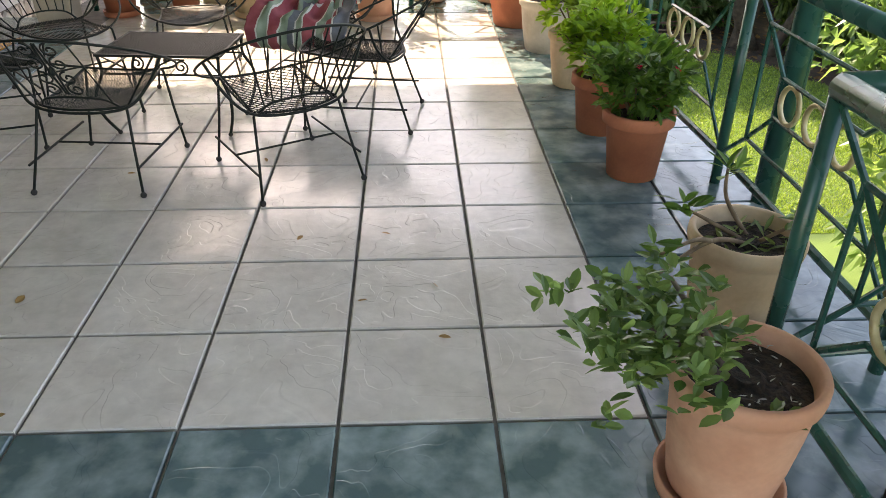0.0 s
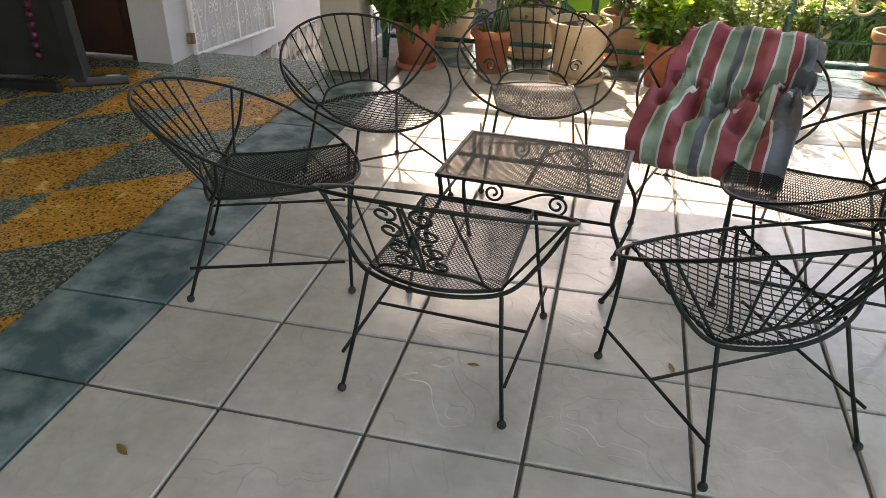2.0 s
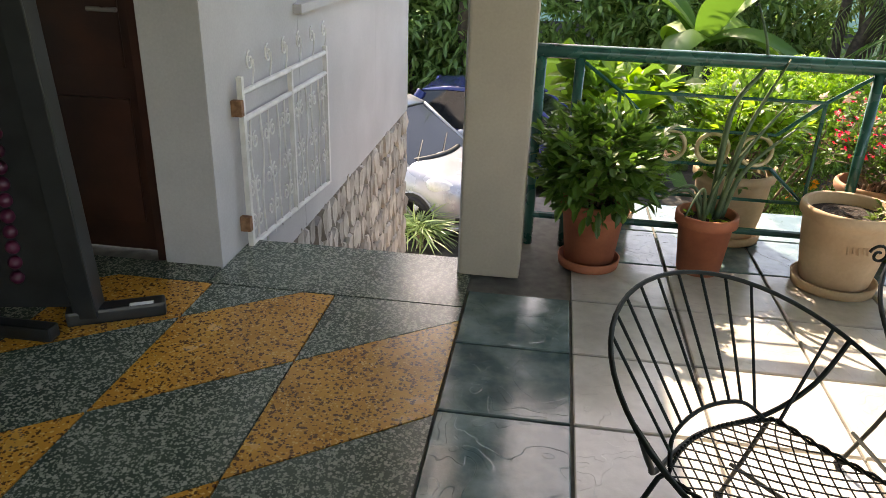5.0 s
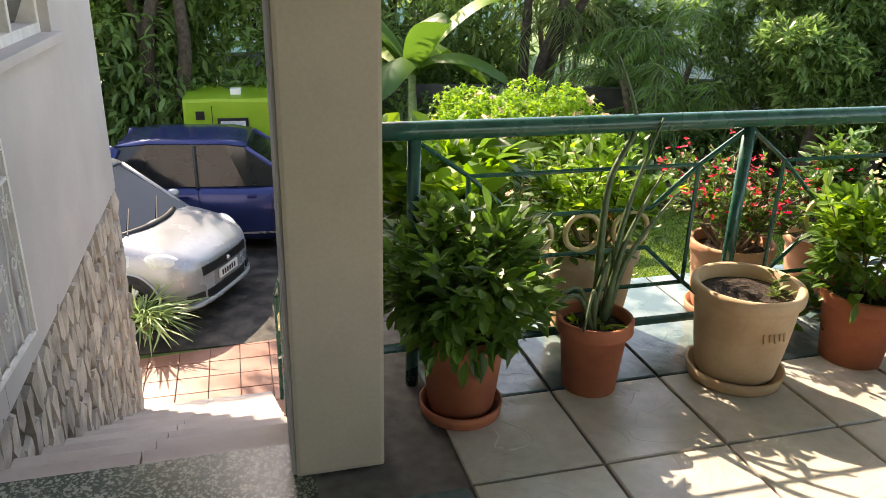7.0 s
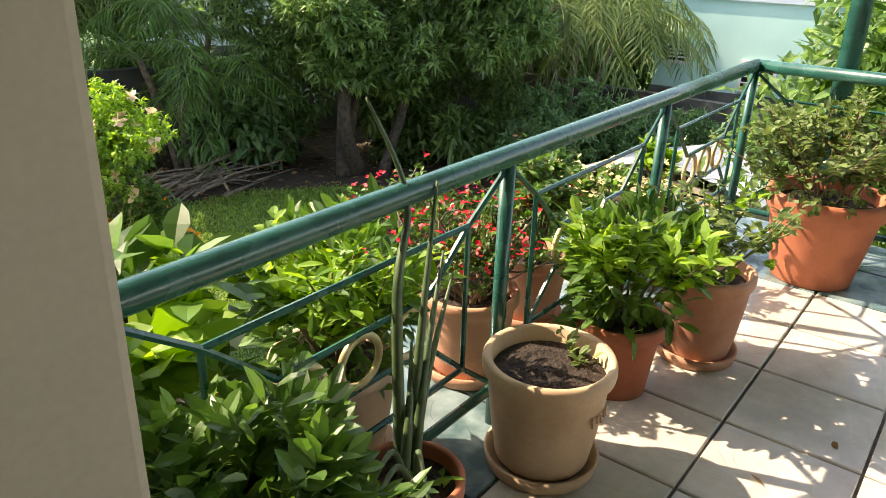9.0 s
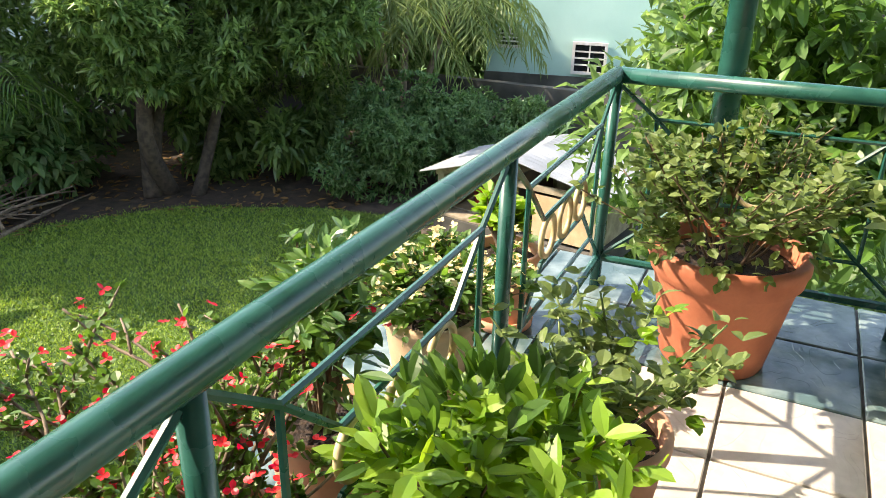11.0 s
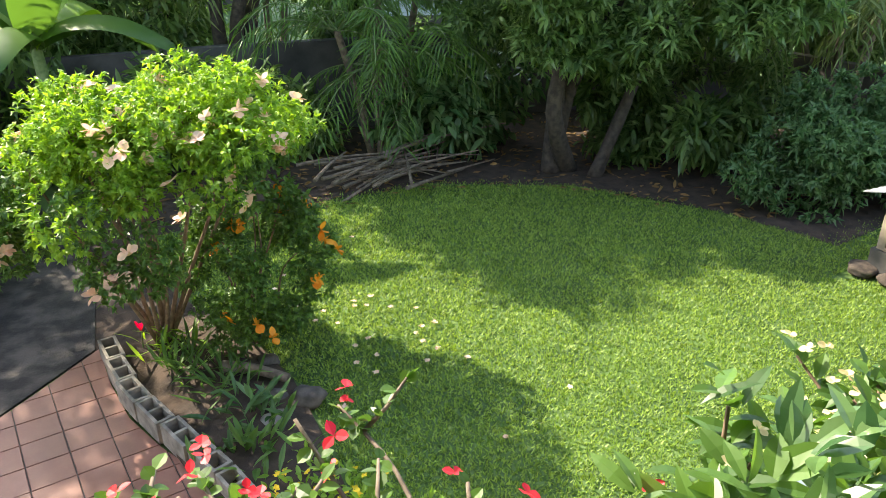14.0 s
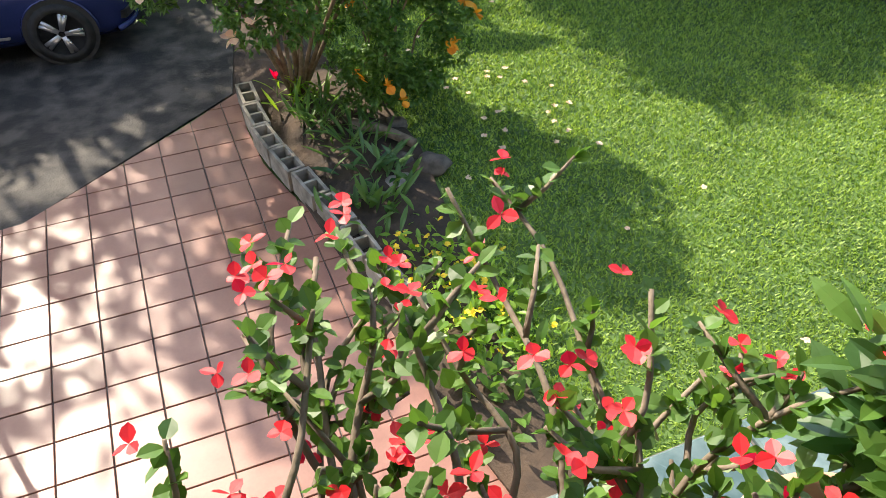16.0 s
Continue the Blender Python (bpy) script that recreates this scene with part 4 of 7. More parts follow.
# ---- by the house door ----
gate = thing("iron_gate", -3.42, 4.28, 0, 0, "white scrolled iron gate folded open against the wall", "gate", "", "")
gb = bmesh.new()
GL, GT = 1.20, 0.60
for y0, y1, z0, z1 in ((0, 0.025, 0.0, 0.66), (GL - 0.025, GL, -0.08, 0.62), (0.60, 0.62, -0.04, 0.6)):
    box(gb, -0.012, 0.012, y0, y1, z0, z1, 0.002)
for z0, z1 in ((0.0, -0.08), (0.50, 0.49), (0.60, 0.59)):
    tube(gb, [(0, 0, z0), (0, GL, z1)], 0.012, 6)
part("gate_frame", gb, M["white_iron"], gate)
for k in range(11):
    y = 0.09 + k * 0.105
    part("bar", tube(bmesh.new(), smooth_line([(0, y, -0.07 + 0.005 * (11 - k) / 2), (0, y + 0.02 * (-1) ** k, 0.15), (0, y - 0.02 * (-1) ** k, 0.32), (0, y, 0.50)], 4), 0.0055, 6), M["white_iron"], gate)
    sc = bmesh.new()
    if k % 2 == 0:
        for cz, r in ((0.08, 0.036), (0.22, 0.036), (0.40, 0.036), (0.70, 0.038)):
            for s in ((1, -1) if cz < 0.6 else (1,)):
                part("scroll", tube(bmesh.new(), [(0, y + s * 0.04 + u, w) for u, w in spiral(0, cz, r, 1.25, math.pi / 2, s)], 0.0045, 5), M["white_iron"], gate)
        tube(sc, [(0, y + 0.04, 0.59), (0, y + 0.075, 0.66), (0, y + 0.076, 0.70)], 0.0045, 5)
        part("finial", sc, M["white_iron"], gate, "curled iron finial")
    else:
        sc.free()
for z in (0.10, 0.55):
    part("hinge", boxed(-0.03, 0.016, -0.03, 0.0, z - 0.03, z + 0.03, bevel=0.004), M["rust"], gate, "rusty gate hinge")

gate.scale = (1, 1, 1.12)

rack = thing("display_rack", -3.66, 3.56, 0, 0, "dark grey upright rack hung with magenta goods", "rack")
part("upright", boxed(-0.10, -0.02, -0.06, 0.03, 0.03, 1.75, bevel=0.006, m=pose(0, 0, 0, 0, -3, 12)), M["black"], rack)
part("back_panel", boxed(-0.62, -0.12, -0.03, 0.02, 0.06, 1.7, bevel=0.006, m=pose(0, 0, 0, 0, 0, 12)), M["black"], rack)
part("base_foot", boxed(-0.14, 0.19, -0.035, 0.035, 0.0, 0.055, bevel=0.012, m=pose(0, 0, 0, 0, 0, 28)), M["black"], rack, "low black foot with a pale sticker")
part("sticker", boxed(0.07, 0.15, -0.034, -0.012, 0.0552, 0.0565, m=pose(0, 0, 0, 0, 0, 28)), M["plate"], rack)
part("base_foot", boxed(-0.70, -0.10, -0.20, -0.14, 0.0, 0.05, bevel=0.01), M["black"], rack)
for k in range(16):
    part("package", ball(bmesh.new(), -0.26 + 0.003 * k, -0.09, 0.18 + 0.056 * k, 0.025, 1.0, 8), M["magenta"], rack, "magenta wrapped goods" if k == 0 else "", smooth=True)
part("shelf", boxed(-0.62, -0.24, -0.3, -0.06, 0.96, 0.985, bevel=0.004), M["clay_grey"], rack)

# ---- potted plants ----
def pot_profile(r, h, style):
    b = r * {"plain": 0.70, "round": 0.72, "wide": 0.66}[style]
    if style == "plain":
        out = [(b, 0), (b + (r * 0.9 - b) * 0.82, h * 0.80), (r * 0.955, h * 0.81), (r, h * 0.83), (r, h * 0.985), (r * 0.985, h)]
    elif style == "round":
        out = [(b * 0.97, 0), (b, h * 0.03), (b + (r - b) * 0.30, h * 0.30), (b + (r - b) * 0.55, h * 0.62), (r * 0.90, h * 0.80), (r * 0.92, h * 0.84), (r * 0.985, h * 0.87), (r, h * 0.92), (r * 0.995, h * 0.97), (r * 0.965, h)]
    else:
        out = [(b, 0), (b * 1.03, h * 0.02), (r * 0.88, h * 0.70), (r * 0.90, h * 0.76), (r * 0.955, h * 0.79), (r * 0.97, h * 0.86), (r, h * 0.90), (r, h * 0.97), (r * 0.98, h)]
    return out + [(r * 0.90, h), (r * 0.87, h * 0.985), (r * 0.85, h * 0.86), (r * 0.80, h * 0.84)]


def potted(name, x, y, r, h, mat, label, style="plain", saucer=True, lip=0.0, z=0.0):
    pl = thing(name, x, y, z, random.Random(int(abs(x * 137 + y * 911) * 10)).uniform(0, 360), label, "potted plant", "")
    zb = 0.03 if saucer else 0.0
    prof = [(q, w + zb) for q, w in pot_profile(r, h, style)]
    part("pot", lathe(bmesh.new(), prof, 44, 0.004), M[mat], pl, smooth=True)
    if saucer:
        rb = r * 0.70
        part("saucer", lathe(bmesh.new(), [(rb * 0.95, 0), (rb * 1.22, 0.006), (rb * 1.28, 0.045), (rb * 1.20, 0.046), (rb * 1.12, 0.014), (0.001, 0.013)], 40), M[mat], pl, smooth=True)
    sb = bmesh.new()
    zs, n = h * 0.86 + zb, 9
    rr = random.Random(3)
    lathe(sb, [(r * 0.845 * (1 - k / n), zs + rr.uniform(-0.004, 0.008) + 0.012 * k / n) for k in range(n)] + [(0.002, zs + 0.012)], 26, 0.02)
    part("soil", sb, M["soil"], pl, "dark potting soil", smooth=False)
    return pl, zs


def stems_and_tips(rng, zs, n, height, spread, bend=0.25, r0=0.006, r1=0.0025, fork=2, mid=0.55, base=0.03):
    """Branching stems; returns their mesh, the tips and the ways they point."""
    stems, tips, ways = [], [], []
    for k in range(n):
        bm = bmesh.new()
        stems.append(bm)
        a = 2 * math.pi * (k + rng.uniform(-0.35, 0.35)) / n
        p0 = Vector((base * math.cos(a) * rng.uniform(0.2, 1), base * math.sin(a) * rng.uniform(0.2, 1), zs - 0.01))
        out = Vector((math.cos(a), math.sin(a), 0))
        hh, ss = height * rng.uniform(0.7, 1.05), spread * rng.uniform(0.35, 1.0)
        p1 = p0 + out * ss * 0.35 + Vector((rng.uniform(-bend, bend) * 0.1, rng.uniform(-bend, bend) * 0.1, hh * mid))
        tube(bm, smooth_line([p0, p0.lerp(p1, 0.5) + Vector((rng.uniform(-0.015, 0.015), rng.uniform(-0.015, 0.015), 0)), p1], 3), r0, 5, taper=r0 * 0.7)
        for f in range(fork):
            bm = bmesh.new()
            stems.append(bm)
            b = a + rng.uniform(-1.1, 1.1)
            o2 = Vector((math.cos(b), math.sin(b), 0))
            p2 = p1 + o2 * ss * rng.uniform(0.4, 0.85) + Vector((0, 0, hh * (1 - mid) * rng.uniform(0.4, 1.1)))
            tube(bm, smooth_line([p1, p1.lerp(p2, 0.5) + Vector((0, 0, -0.01)), p2], 3), r0 * 0.65, 5, taper=r1)
            w = (p2 - p1).normalized()
            for q in (0.25, 0.5, 0.75, 1.0):
                tips.append(p1.lerp(p2, q))
                ways.append(w)
    return stems, tips, ways


def rosettes(rng, tips, ways, per, L, W, flat=0.6, droop=0.2, up=0.35, jitter=0.012):
    P, D = [], []
    for t, w in zip(tips, ways):
        for k in range(per):
            a = rng.uniform(0, 2 * math.pi)
            d = np.array((math.cos(a), math.sin(a), rng.uniform(up - flat, up + flat))) + 0.5 * np.array(w)
            P.append(np.array(t) + rng.normal(0, jitter, 3))
            D.append(d)
    return leaf_cloud(P, D, L, W, droop, rng)


def bush(pl, zs, seed, height, spread, n, leaf, L, W, per=7, stem="stem", fork=3, droop=0.2, mid=0.5, r0=0.006, up=0.35, base=0.03, dome=0.7, leaf2=None):
    rng = np.random.default_rng(seed)
    stems, tips, ways = stems_and_tips(rng, zs, n, height, spread, fork=fork, mid=mid, r0=r0, base=base)
    for bm in stems:
        part("stem", bm, M[stem], pl, smooth=True)
    c1 = rosettes(rng, tips, ways, per, L, W * 1.2, droop=droop, up=up)
    k = int(n * fork * 4 * per * dome)
    if k:
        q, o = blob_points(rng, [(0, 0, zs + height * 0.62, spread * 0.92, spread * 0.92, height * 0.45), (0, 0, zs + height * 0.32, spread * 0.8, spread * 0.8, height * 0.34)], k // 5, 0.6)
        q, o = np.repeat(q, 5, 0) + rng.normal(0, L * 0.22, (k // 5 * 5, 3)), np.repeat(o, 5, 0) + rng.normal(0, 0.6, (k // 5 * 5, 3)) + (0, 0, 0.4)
        # a deeper leaf2 puts the shade inside the bush into the leaf colour
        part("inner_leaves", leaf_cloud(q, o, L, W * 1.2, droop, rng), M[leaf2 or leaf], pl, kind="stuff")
    part("leaves", c1, M[leaf], pl, kind="stuff")
    return rng, tips


def flower_heads(pl, rng, tips, share, mat, R, petals=5, lift=0.03, name="flower", up=1.0):
    for t in tips:
        if rng.random() > share:
            continue
        c = np.array(t) + rng.normal(0, 0.015, 3) + np.array((0, 0, lift))
        nrm = np.array((rng.normal(0, 0.5), rng.normal(0, 0.5), up))
        nrm /= np.linalg.norm(nrm)
        s = np.cross(nrm, (1, 0.2, 0.1))
        s /= np.linalg.norm(s)
        q = np.cross(nrm, s)
        a0 = rng.uniform(0, 6.28)
        D = [s * math.cos(a0 + 2 * math.pi * k / petals) + q * math.sin(a0 + 2 * math.pi * k / petals) + 0.25 * nrm for k in range(petals)]
        part(name, leaf_cloud([c] * petals, D, R, R * 0.95, 0.05, rng, 0.12), M[mat], pl)


# along the front rail
pl, zs = potted("potted_shrub", -1.95, 4.41, 0.148, 0.27, "terracotta", "leafy dark green shrub in a terracotta pot and saucer")
bush(pl, zs, 11, 0.37, 0.29, 11, "lf_mid", 0.070, 0.026, 9, fork=4, droop=0.25, mid=0.42)
pl, zs = potted("potted_succulent", -1.48, 4.46, 0.128, 0.26, "terracotta", "tall snake-like green succulent in a terracotta pot", saucer=False)
sn = random.Random(5)
pl.rotation_euler = (0, 0, 0)
for k, (dx, dy, h) in enumerate(((0.10, 0.22, 1.08), (0.24, 0.13, 0.88), (0.33, 0.14, 0.61), (0.12, 0.10, 0.52), (-0.26, -0.05, 0.30), (-0.32, -0.10, 0.20), (-0.12, -0.16, 0.34), (0.26, 0.12, 0.70))):
    b = Vector((dx * 0.15 + sn.uniform(-0.03, 0.03), dy * 0.15 + sn.uniform(-0.03, 0.03), zs))
    e = Vector((dx, dy, h if h > 0.5 else zs + h * 0.2))
    m = b.lerp(e, 0.5) + Vector((dx * -0.2, -dy * 0.25, 0.12 if h < 0.35 else 0.02))
    way = [b, m, Vector((0.155, 0.15, 0.86)), e] if k == 0 else [b, m, e]
    part("spike", tube(bmesh.new(), smooth_line(way, 8), 0.016 if h > 0.35 else 0.011, 8, taper=0.003), M["spike_green"], pl, smooth=True)
rng = np.random.default_rng(9)
part("weeds", rosettes(rng, [Vector((0.03, -0.05, zs)), Vector((-0.05, 0.02, zs))], [Vector((0, 0, 1))] * 2, 9, 0.055, 0.02), M["lf_light"], pl, kind="stuff")
pl, zs = potted("flower_pot", -0.95, 4.405, 0.186, 0.325, "clay_pale", "pale clay pot of bare soil with a small seedling", "round")
pl.rotation_euler = (0, 0, 0)
rl = bmesh.new()
for k in range(5):
    a = math.radians(-104 + 6.5 * k)
    rr = 0.168
    tube(rl, [(rr * math.cos(a), rr * math.sin(a), 0.240), (rr * math.cos(a + 0.03), rr * math.sin(a + 0.03), 0.210 + 0.006 * (k % 2))], 0.004, 5)
part("embossing", rl, M["clay_pale"], pl)
rng = np.random.default_rng(31)
part("seedling", rosettes(rng, [Vector((0.10, -0.02, zs + 0.01)), Vector((0.07, -0.06, zs + 0.015)), Vector((0.12, 0.02, zs + 0.03))], [Vector((0, 0, 1))] * 3, 12, 0.035, 0.018), M["lf_olive"], pl, kind="stuff")
pl, zs = potted("potted_shrub", -0.44, 4.42, 0.150, 0.27, "terracotta", "glossy light green shrub spilling over a terracotta pot", saucer=False)
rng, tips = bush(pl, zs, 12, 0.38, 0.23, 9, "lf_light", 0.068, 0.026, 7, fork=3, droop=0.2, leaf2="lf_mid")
part("trailing_leaves", rosettes(rng, [Vector((0.17 + 0.03 * k * math.cos(k), 0.03 * math.sin(2 * k), 0.26 - 0.035 * k)) for k in range(7)], [Vector((0.6, 0, -0.4))] * 7, 7, 0.055, 0.045), M["lf_mid"], pl, kind="stuff")
pl, zs = potted("potted_plant", -0.05, 4.28, 0.165, 0.32, "clay_pink", "leggy plant with yellowing leaves in a pink clay pot", "round")
bush(pl, zs, 13, 0.33, 0.25, 10, "lf_olive", 0.036, 0.023, 4, dome=0.15, fork=3, droop=0.5, mid=0.4, stem="green_stem", leaf2="lf_light")
pl, zs = potted("potted_shrub", 0.99, 4.12, 0.255, 0.41, "terracotta", "twiggy small-leaved shrub in a large terracotta pot", "wide", saucer=False)
bush(pl, zs, 14, 0.44, 0.42, 15, "lf_olive", 0.034, 0.024, 6, dome=0.25, fork=7, droop=0.3, mid=0.4, base=0.10, r0=0.005)
pl, zs = potted("potted_dieffenbachia", 1.09, 3.44, 0.19, 0.33, "clay_grey", "large pale mottled leaves in a grey clay pot", "round", saucer=False)
rng = np.random.default_rng(15)
sb = bmesh.new()
LP, LD = [], []
for k in range(16):
    a = 2.4 * k
    q = Vector((0.03 * math.cos(a), 0.03 * math.sin(a), zs + 0.02 * k))
    o = Vector((math.cos(a), math.sin(a), rng.uniform(0.3, 1.4)))
    e = q + o.normalized() * rng.uniform(0.10, 0.18)
    tube(sb, [q, e], 0.007, 6, taper=0.004)
    LP.append(e), LD.append(Vector((o.x, o.y, o.z * 0.5)))
tube(sb, [(0, 0, zs - 0.02), (0, 0.01, zs + 0.34)], 0.016, 8)
part("stem_cluster", sb, M["green_stem"], pl, smooth=True, kind="stuff")
part("leaves", leaf_cloud(LP, LD, 0.23, 0.105, 0.35, rng, 0.25), M["lf_pale"], pl, kind="stuff")
# along the side rail
pl, zs = potted("potted_shrub", 1.13, 2.72, 0.16, 0.30, "clay_pale", "green shrub in a pale clay pot by the side rail", "round", saucer=False)
bush(pl, zs, 16, 0.42, 0.24, 8, "lf_light", 0.06, 0.03, 7)
pl, zs = potted("potted_shrub", 1.12, 2.02, 0.15, 0.28, "terracotta", "bushy green shrub in a terracotta pot", saucer=False)
bush(pl, zs, 17, 0.36, 0.18, 8, "lf_light", 0.06, 0.026, 7)
pl, zs = potted("potted_shrub", 1.15, 1.50, 0.150, 0.29, "terracotta", "dark green shrub with red blossoms in a terracotta pot", saucer=False)
rng, tips = bush(pl, zs, 18, 0.29, 0.20, 10, "lf_mid", 0.055, 0.024, 8, fork=3)
flower_heads(pl, rng, tips, 0.05, "fl_red", 0.018)
pl, zs = potted("potted_adenium", 1.16, 0.40, 0.165, 0.33, "clay_pale", "straggling thorny branches in a weathered pale pot", "round", saucer=False)
pl.rotation_euler = (0, 0, 0)
st = bmesh.new()
for pts in ([(0, 0, zs), (-0.16, -0.12, zs + 0.08), (-0.34, -0.24, zs + 0.05), (-0.48, -0.32, zs + 0.0)], [(-0.16, -0.12, zs + 0.08), (-0.24, -0.2, zs + 0.13), (-0.36, -0.3, zs + 0.15)], [(0, 0.02, zs), (-0.12, 0.02, zs + 0.07), (-0.20, 0.0, zs + 0.12)], [(0.02, 0.03, zs), (-0.06, 0.05, zs + 0.12), (-0.07, 0.06, zs + 0.21)], [(0.03, 0, zs), (0.12, -0.05, zs + 0.1)]):
    tube(st, smooth_line(pts, 5), 0.008, 6, taper=0.004)
part("stem_cluster", st, M["stem"], pl, smooth=True, kind="stuff")
rng = np.random.default_rng(19)
part("leaves", rosettes(rng, [Vector((-0.48, -0.32, zs)), Vector((-0.36, -0.3, zs + 0.15)), Vector((-0.40, -0.28, zs + 0.03)), Vector((-0.20, 0, zs + 0.12)), Vector((-0.07, 0.06, zs + 0.20)), Vector((-0.24, -0.22, zs + 0.03)), Vector((0.12, -0.05, zs + 0.1))], [Vector((-0.4, -0.2, 0.6))] * 7, 11, 0.065, 0.026), M["lf_mid"], pl, kind="stuff")
part("weeds", rosettes(rng, [Vector((rng.uniform(-0.1, 0.1), rng.uniform(-0.1, 0.1), zs)) for _ in range(14)], [Vector((0, 0, 0.3))] * 14, 4, 0.06, 0.014), M["lf_olive"], pl, kind="stuff")
pl, zs = potted("potted_adenium", 0.895, -0.24, 0.165, 0.345, "clay_pink", "leaning leafy plant in a large pink clay pot", "round")
pl.rotation_euler = (0, 0, 0)
st = bmesh.new()
for pts in ([(-0.05, 0.02, zs), (-0.13, 0.06, zs + 0.05), (-0.20, 0.10, zs + 0.08)], [(-0.03, 0.03, zs), (-0.08, 0.14, zs + 0.08), (-0.11, 0.22, zs + 0.12)], [(-0.05, 0, zs), (-0.16, 0.0, zs + 0.04)]):
    tube(st, smooth_line(pts, 5), 0.011, 6, taper=0.005)
part("stem_cluster", st, M["bark"], pl, smooth=True, kind="stuff")
rng = np.random.default_rng(20)
tp = [Vector((-0.17 + rng.normal(0, 0.085), 0.10 + rng.normal(0, 0.085), zs + 0.07 + rng.normal(0, 0.035))) for _ in range(60)]
part("leaves", rosettes(rng, tp, [Vector((-0.3, 0.1, 0.4))] * 60, 8, 0.052, 0.024), M["lf_dark"], pl, kind="stuff")
part("litter", leaf_cloud([Vector((rng.uniform(-0.11, 0.11), rng.uniform(-0.11, 0.11), zs + 0.012)) for _ in range(45)], rng.normal(0, 1, (45, 3)) * (1, 1, 0.15), 0.016, 0.004, 0.1, rng), M["cloth_pale"], pl, kind="stuff")
pl, zs = potted("potted_shrub", 1.37, -0.33, 0.15, 0.40, "mortar", "dark shrub in a dark pot beyond the side rail", saucer=False)
bush(pl, zs, 21, 0.5, 0.25, 8, "lf_mid", 0.075, 0.032, 7)

# outside the front rail
pl, zs = potted("potted_shrub", -1.86, 5.02, 0.17, 0.30, "clay_pale", "broad lime-green leaves growing outside the rail", "round")
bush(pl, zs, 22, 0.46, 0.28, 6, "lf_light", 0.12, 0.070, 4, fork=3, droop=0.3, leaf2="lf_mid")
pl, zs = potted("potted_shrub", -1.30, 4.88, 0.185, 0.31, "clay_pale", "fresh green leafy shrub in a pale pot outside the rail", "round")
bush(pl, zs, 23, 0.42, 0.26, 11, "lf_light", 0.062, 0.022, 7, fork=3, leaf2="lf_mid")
def thorny(pl, zs, seed, n, height, spread, leaf, L, W, share, petal, R, lean=(0.0, 0.0)):
    """Sprawling crooked branches with round leaves and paired bracts at the twig ends."""
    rng = np.random.default_rng(seed)
    P2, D2, tips = [], [], []
    for k in range(n):
        a = 2.4 * k + rng.uniform(-0.3, 0.3)
        reach = spread * math.sqrt((k + 0.6) / n) * rng.uniform(0.8, 1.1)
        rise = height * rng.uniform(0.55, 1.05) * (1.05 - 0.35 * (reach / spread) ** 2)
        pts = []
        for q in range(6):
            f = q / 5
            b = a + 0.55 * math.sin(3.1 * f + seed + k)
            pts.append(Vector((lean[0] * f, lean[1] * f, 0)) + Vector((0.05 * math.cos(a) + reach * f ** 1.2 * math.cos(b), 0.05 * math.sin(a) + reach * f ** 1.2 * math.sin(b), zs + rise * f ** 0.75)) + Vector(rng.normal(0, 0.012, 3)))
        line = smooth_line(pts, 4)
        part("branch", tube(bmesh.new(), line, 0.0058, 6, taper=0.0028), M["bark"], pl, smooth=True)
        ends = [(line[-1], (line[-1] - line[-4]).normalized())]
        for g in range(4):
            p0 = line[rng.integers(7, len(line) - 2)]
            w = Vector((rng.normal(0, 0.7), rng.normal(0, 0.7), rng.uniform(0.2, 1.0))).normalized()
            p1 = p0 + w * rng.uniform(0.05, 0.11)
            part("twig", tube(bmesh.new(), [p0, p0.lerp(p1, 0.5) + Vector(rng.normal(0, 0.006, 3)), p1], 0.0042, 5, taper=0.0022), M["bark"], pl, smooth=True)
            ends.append((p1, w))
        for t, w in ends:
            for q in range(14):
                f = rng.uniform(0, 0.085)
                P2.append(np.array(t - w * f))
                D2.append(rng.normal(0, 0.75, 3) + np.array(w) * 0.5 + (0, 0, 0.2))
            tips.append(t + w * 0.012)
    part("leaves", leaf_cloud(P2, D2, L, W, 0.15, rng), M[leaf], pl, kind="stuff")
    for t in tips:
        if rng.random() < share:
            for q in range(rng.integers(1, 3)):
                flower_heads(pl, rng, [t + Vector(rng.normal(0, 0.012, 3))], 1.0, petal, R, 3, 0.014)
    return rng, tips


pl, zs = potted("potted_euphorbia", -0.69, 4.86, 0.17, 0.29, "clay_pink", "thorny sprawling euphorbia with red flowers in a clay pot", "round")
pl.rotation_euler = (0, 0, 0)
thorny(pl, zs, 24, 44, 0.325, 0.42, "lf_mid", 0.022, 0.0185, 0.62, "fl_red", 0.0155, (0.15, 0.17))
pl, zs = potted("potted_euphorbia", -0.22, 4.90, 0.15, 0.26, "clay_pink", "broad-leaved euphorbia with cream blossoms outside the rail", "round")
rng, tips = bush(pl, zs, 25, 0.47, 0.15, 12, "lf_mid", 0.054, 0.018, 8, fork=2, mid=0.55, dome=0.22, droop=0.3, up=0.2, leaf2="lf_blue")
flower_heads(pl, rng, [t for t in tips if t.z > zs + 0.16], 0.16, "fl_cream", 0.012, petals=4)
pl, zs = potted("potted_euphorbia", 0.37, 4.90, 0.155, 0.25, "clay_pale", "euphorbia with clusters of cream flowers in a pale pot", "round")
rng, tips = bush(pl, zs, 26, 0.23, 0.26, 14, "lf_mid", 0.046, 0.021, 5, dome=0.4, fork=3, mid=0.5)
hi = [t for t in tips if t.z > zs + 0.09]
for q in range(3):
    flower_heads(pl, rng, [t for t in hi if t.z > zs + 0.12], 0.42, "fl_cream", 0.0155, petals=4, lift=0.04)
